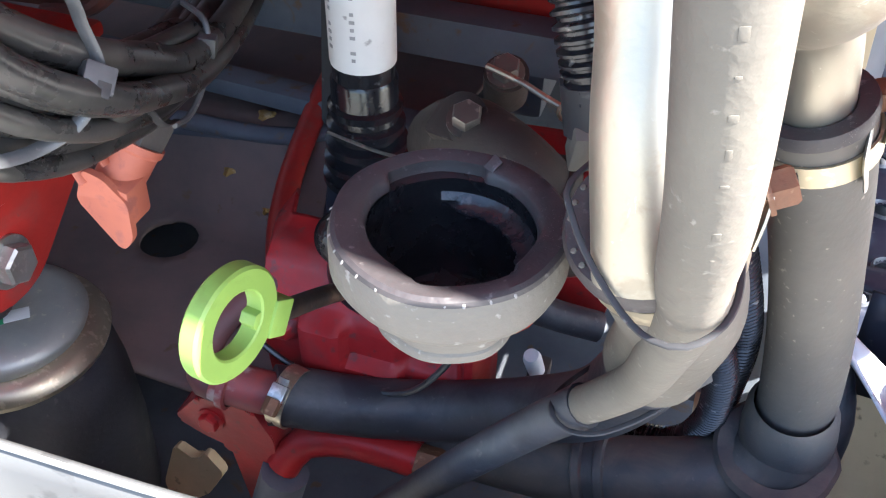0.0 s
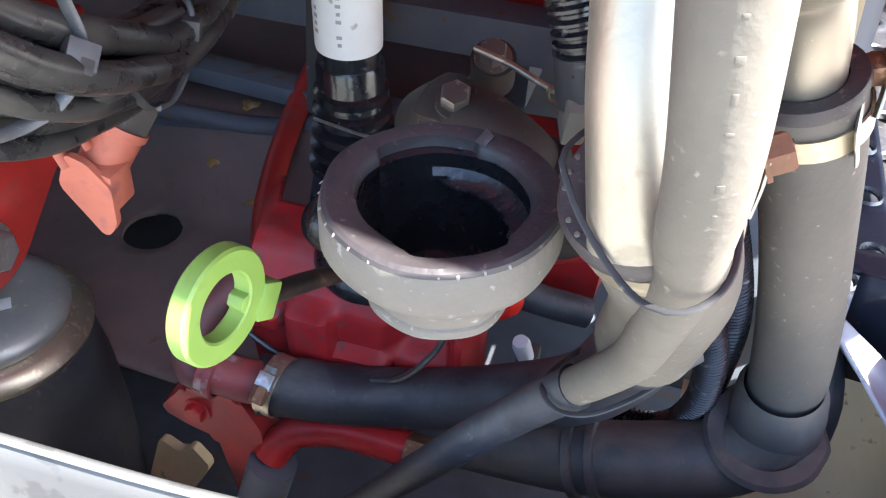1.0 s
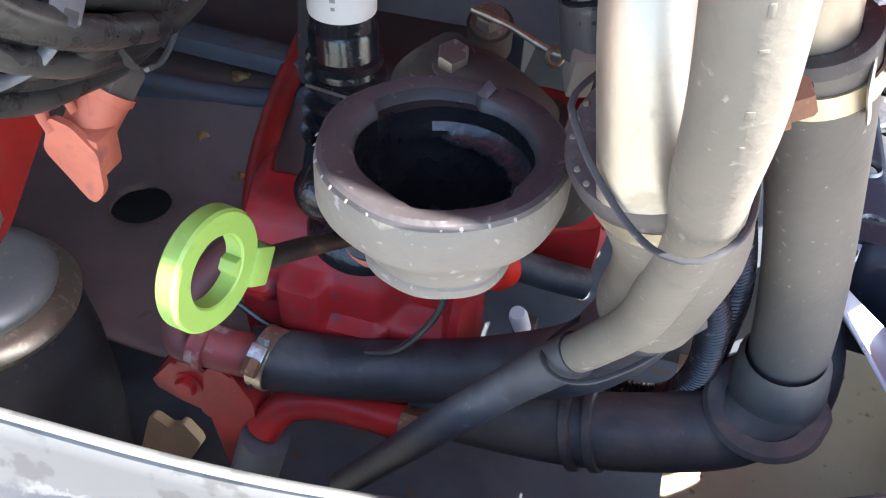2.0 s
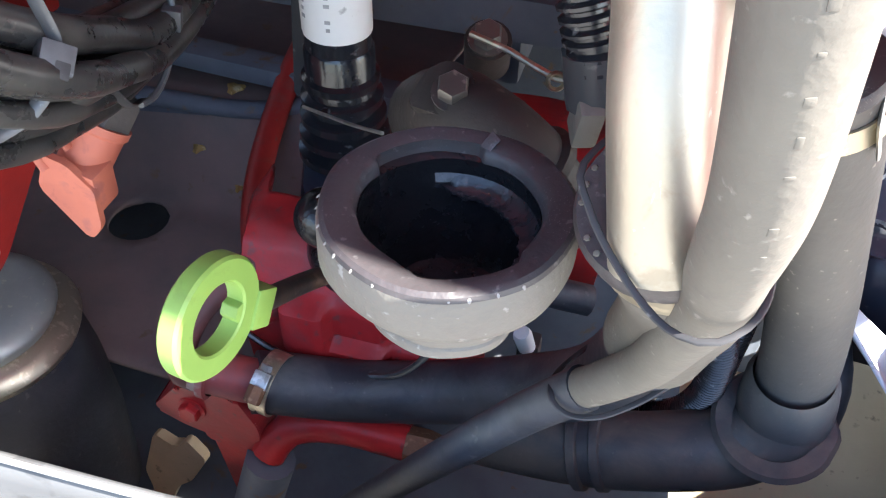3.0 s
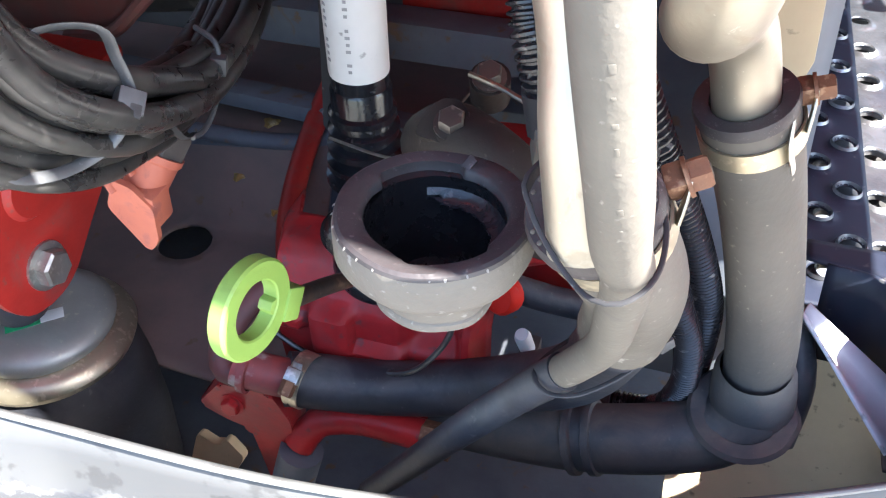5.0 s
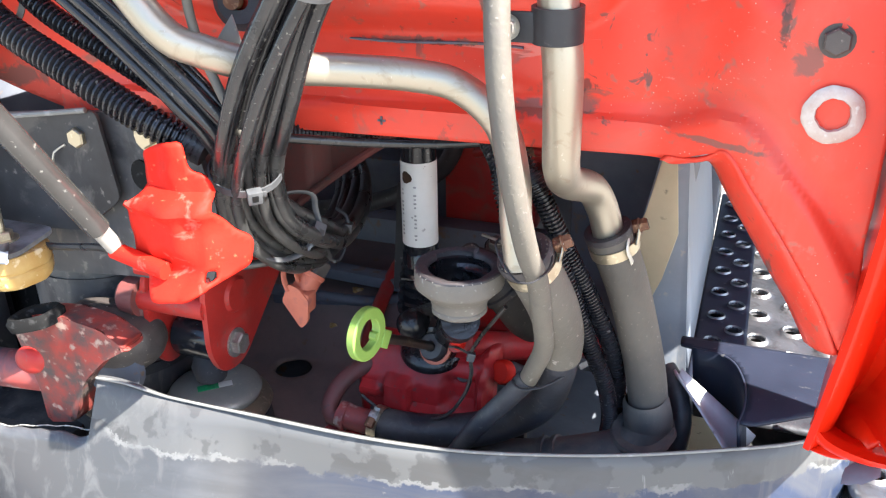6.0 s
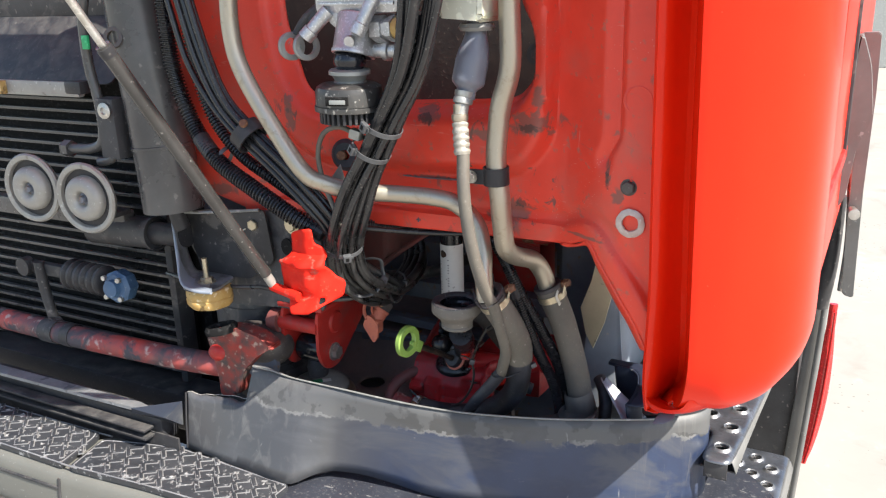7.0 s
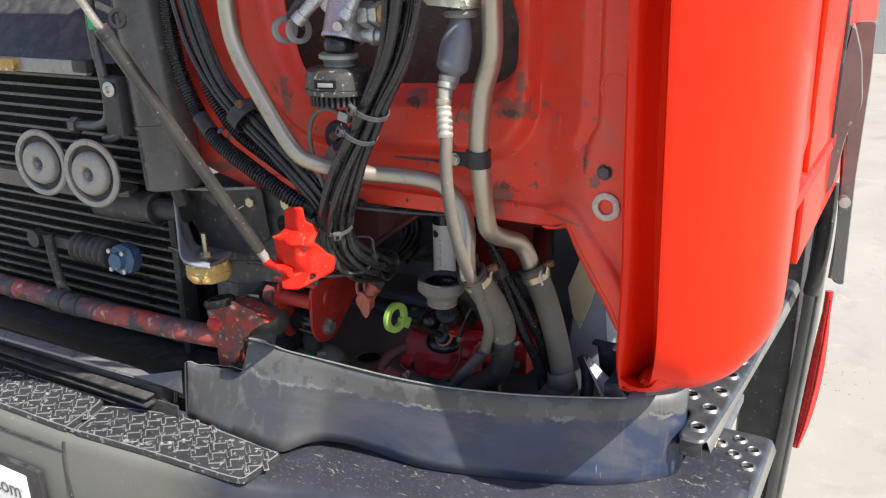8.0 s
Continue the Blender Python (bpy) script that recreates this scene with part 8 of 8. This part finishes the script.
# orange cap on its lanyard
FL = thing("orange_cap", "faded orange rubber cap with a flat flag tab", "rubber cap", (-0.31, 0.33, 0.98))
CA, CZ = Vector((-0.331, 0.372, 0.982)), Vector((0.32, 0.58, 0.75)).normalized()
part("hex", lathe([(0, -0.006), (0.0175, -0.006), (0.0175, 0.012), (0.015, 0.015), (0, 0.015)], CA, CZ, 6), M["grime"], FL, "grey hex fitting")
# small yellow box puts the fitting's glint in as colour
part("hex_glint", box(CA + Vector((0.001, -0.013, 0.010)), (0.010, 0.002, 0.006), 0.0006, pose(0, 0, 0, -25, 0, 0)), M["yellow"], FL, "yellow glint painted on the hex fitting")
part("cap", lathe([(0, -0.050), (0.011, -0.049), (0.0155, -0.044), (0.0165, -0.036), (0.0168, -0.008), (0.0185, -0.006), (0.0185, -0.001), (0, 0)], CA - CZ * 0.004, CZ, 26, wobble=lambda f, h: 0.0006 * math.sin(f * 12.6)), M["orange"], FL)
part("flag", prism(rounded([(-0.350, 0.976), (-0.336, 0.972), (-0.322, 0.955), (-0.325, 0.926), (-0.331, 0.917), (-0.337, 0.913), (-0.362, 0.950), (-0.358, 0.958)], 0.004), (0, 0.331, 0), (1, 0, 0), (0, 0, 1), -0.005, 0.0012), M["orange"], FL)
part("web", prism([(-0.346, 0.970), (-0.322, 0.962), (-0.324, 0.934), (-0.340, 0.944)], (0, 0.333, 0), (1, 0, 0), (0, 0, 1), -0.022, 0.003), M["orange"], FL)
part("loop", sweep([(-0.350, 0.331, 0.966), (-0.356, 0.333, 0.978), (-0.358, 0.337, 0.992), (-0.353, 0.345, 1.008), (-0.345, 0.352, 1.018)], 0.0042, 10, 0.004, flat=0.5), M["orange"], FL)
part("loop", sweep([(-0.341, 0.344, 0.974), (-0.345, 0.345, 0.985), (-0.341, 0.347, 0.996), (-0.331, 0.352, 1.002), (-0.322, 0.358, 1.002)], 0.004, 10, 0.004, flat=0.5), M["orange"], FL)

# ---- things in the cab opening ----
WM = thing("cast_housing", "cast aluminium valve housing with ports", "housing", (-0.2, 0.2, 1.65))
part("block", box((-0.195, 0.172, 1.640), (0.17, 0.09, 0.050), 0.012), M["cast"], WM)
part("upper_block", box((-0.205, 0.176, 1.690), (0.12, 0.08, 0.06), 0.014), M["cast"], WM)
part("rib", box((-0.195, 0.126, 1.632), (0.150, 0.006, 0.006), 0.002), M["cast"], WM)
name_plate = part("name_plate", box((-0.225, 0.1255, 1.649), (0.050, 0.005, 0.020), 0.001), M["grime"], WM, "dark cast name plate")
for k in range(2):
    part("text_bar", box((-0.225, 0.1225, 1.653 - 0.008 * k), (0.036 - 0.008 * k, 0.0012, 0.0030), 0.0003), M["cast"], name_plate)
part("neck", lathe([(0, 0), (0.034, 0), (0.036, 0.004), (0.036, 0.060), (0.0375, 0.062), (0.0375, 0.067), (0.0325, 0.068), (0.0315, 0.030), (0, 0.030)], (-0.204, 0.150, 1.612), (-0.05, -0.32, -1), 32), M["cast"], WM, "cast neck open below")
part("web", prism([(-0.265, 1.62), (-0.235, 1.625), (-0.230, 1.585), (-0.250, 1.600)], (0, 0.138, 0), (1, 0, 0), (0, 0, 1), 0.008, 0.002), M["cast"], WM)
for p, q in (((-0.252, 0.130, 1.622), (-0.292, 0.112, 1.578)), ((-0.155, 0.122, 1.640), (-0.180, 0.102, 1.585))):
    d = Vector(q) - Vector(p)
    n = d.length
    port = part("port", lathe([(0, 0), (0.0125, 0), (0.0115, n * 0.7), (0.0135, n * 0.72), (0.0135, n), (0.0065, n + 0.001), (0.006, n - 0.012), (0, n - 0.012)], p, d, 20), M["cast"], WM)
    part("port_seal", lathe([(0, 0), (0.0062, 0), (0.0062, 0.002), (0, 0.002)], Vector(q) - d.normalized() * 0.009, d, 14), M["core"], port)
part("boss", lathe([(0, 0), (0.010, 0), (0.009, 0.014), (0, 0.015)], (-0.196, 0.112, 1.575), (0.2, -1, -0.2), 18), M["cast"], WM)
part("union", lathe([(0, 0), (0.0225, 0), (0.0225, 0.022), (0.018, 0.023), (0.018, 0.030), (0.0215, 0.031), (0.0215, 0.042), (0, 0.043)], (-0.166, 0.140, 1.590), (1, -0.1, 0.04), 6), M["cast"], WM, "hexagonal union")
part("brass_ring", lathe([(0, 0), (0.017, 0), (0.018, 0.003), (0.018, 0.012), (0, 0.013)], (-0.124, 0.136, 1.592), (1, -0.1, 0.04), 22), M["yellow"], WM, "brass coloured ring")
part("plug_body", box((-0.092, 0.142, 1.594), (0.034, 0.034, 0.036), 0.004), M["plastic"], WM, "black plug")
part("side_port", lathe([(0, 0), (0.013, 0), (0.013, 0.018), (0.017, 0.020), (0.017, 0.030), (0.0135, 0.032), (0.0135, 0.055), (0, 0.056)], (-0.174, 0.148, 1.556), (1, 0, -0.04), 22), M["cast"], WM)
part("hose_end", sweep([(-0.120, 0.148, 1.553), (-0.092, 0.146, 1.555), (-0.066, 0.142, 1.590), (-0.055, 0.142, 1.64), (-0.05, 0.145, 1.72)], 0.0105, 14), M["cable"], WM)
CAPT = thing("ribbed_cap", "black ribbed plastic cap under a ball joint", "cap", (-0.22, 0.13, 1.43))
part("ball", lathe([(0, 0.030), (0.012, 0.0275), (0.021, 0.021), (0.027, 0.010), (0.028, 0.0), (0.022, -0.010), (0, -0.010)], (-0.214, 0.128, 1.535), (0.02, 0, 1), 28), M["gloss_black"], CAPT, "oily black ball joint")
part("collar", lathe([(0, 0.006), (0.032, 0.006), (0.036, 0.003), (0.036, -0.003), (0.030, -0.006), (0.026, -0.014), (0.030, -0.018), (0, -0.018)], (-0.216, 0.129, 1.520), (0.02, 0, 1), 32), M["zinc"], CAPT, "pale steel collar")
part("cap", lathe([(0, 0.002), (0.030, 0.002), (0.048, -0.001), (0.056, -0.006), (0.0585, -0.014), (0.0585, -0.036), (0.056, -0.039), (0, -0.039)], (-0.220, 0.13, 1.502), (0.02, 0, 1), 48), M["cap_black"], CAPT, "dust-covered black screw cap")
part("cap_ring", lathe([(0.052, 0.004), (0.060, 0.004), (0.0605, 0.0), (0.060, -0.005), (0.052, -0.005)], (-0.221, 0.13, 1.461), (0.02, 0, 1), 48), M["cap_black"], CAPT, "worn black ring")
part("drum", lathe([(0, 0), (0.047, 0), (0.046, -0.022), (0, -0.023)], (-0.221, 0.13, 1.458), (0.02, 0, 1), 36), M["core"], CAPT)
for k in range(32):
    g = 2 * math.pi * k / 32
    part("rib", box((-0.2213 + 0.0475 * math.cos(g), 0.13 + 0.0475 * math.sin(g), 1.4465), (0.010, 0.0052, 0.022), 0.0012, pose(0, 0, 0, 0, 0, math.degrees(g))), M["plastic"], CAPT)
wn = part("window", box((-0.207, 0.0725, 1.4775), (0.040, 0.004, 0.015), 0.001, pose(0, 0, 0, 0, 0, 13)), M["core"], CAPT, "slot in the cap's side")
part("latch", box((-0.205, 0.0705, 1.4765), (0.028, 0.004, 0.007), 0.0008, pose(0, 0, 0, 0, 0, 13)), M["zinc"], wn)
LUG = thing("pull_lugs", "two pale ring lugs on a black lever", "lever", (-0.31, 0.14, 1.55))
for x in (-0.348, -0.315):
    part("ring", lathe([(0.015, -0.005), (0.0235, -0.005), (0.025, -0.003), (0.025, 0.003), (0.0235, 0.005), (0.015, 0.005), (0.015, -0.005)], (x, 0.145, 1.561), (0.88, -0.47, 0.05), 28), M["zinc"], LUG)
    part("fork_arm", sweep([(x + 0.006, 0.155, 1.580), (x * 0.5 - 0.15, 0.160, 1.606), (-0.290, 0.165, 1.630)], 0.009, 12), M["black_metal"], LUG)
part("lever", sweep([(-0.290, 0.165, 1.618), (-0.285, 0.165, 1.66), (-0.28, 0.17, 1.72)], 0.014, 12), M["black_metal"], LUG)
RS = thing("fluid_reservoir", "milky plastic reservoir with a grey outlet", "reservoir", (-0.03, 0.2, 1.6))
part("tank", prism(rounded([(-0.105, 1.76), (-0.105, 1.665), (-0.062, 1.606), (0.018, 1.600), (0.022, 1.76)], 0.012), (0, 0.165, 0), (1, 0, 0), (0, 0, 1), -0.10, 0.010), M["tank"], RS)
part("outlet", sweep([(-0.010, 0.205, 1.60), (-0.012, 0.20, 1.56), (-0.018, 0.19, 1.515), (-0.022, 0.18, 1.475)], lambda t: 0.017 + 0.011 * smooth((t - 0.08) / 0.45) - 0.012 * smooth((t - 0.78) / 0.12), 24, 0.004), M["sleeve"], RS, "grey rubber outlet")
part("outlet_neck", lathe([(0, -0.035), (0.0125, -0.035), (0.0125, -0.012), (0.0165, -0.010), (0.0165, -0.003), (0.0150, 0.0), (0.0165, 0.003), (0.0165, 0.010), (0, 0.010)], (-0.0235, 0.1765, 1.478), (0.12, 0.25, 1), 22), M["zinc"], RS, "crimped neck")
part("outlet_clip", lathe([(0.027, -0.006), (0.031, 0), (0.027, 0.006)], (-0.0105, 0.2035, 1.59), (0, 0, 1), 22), M["grey_trim"], RS)
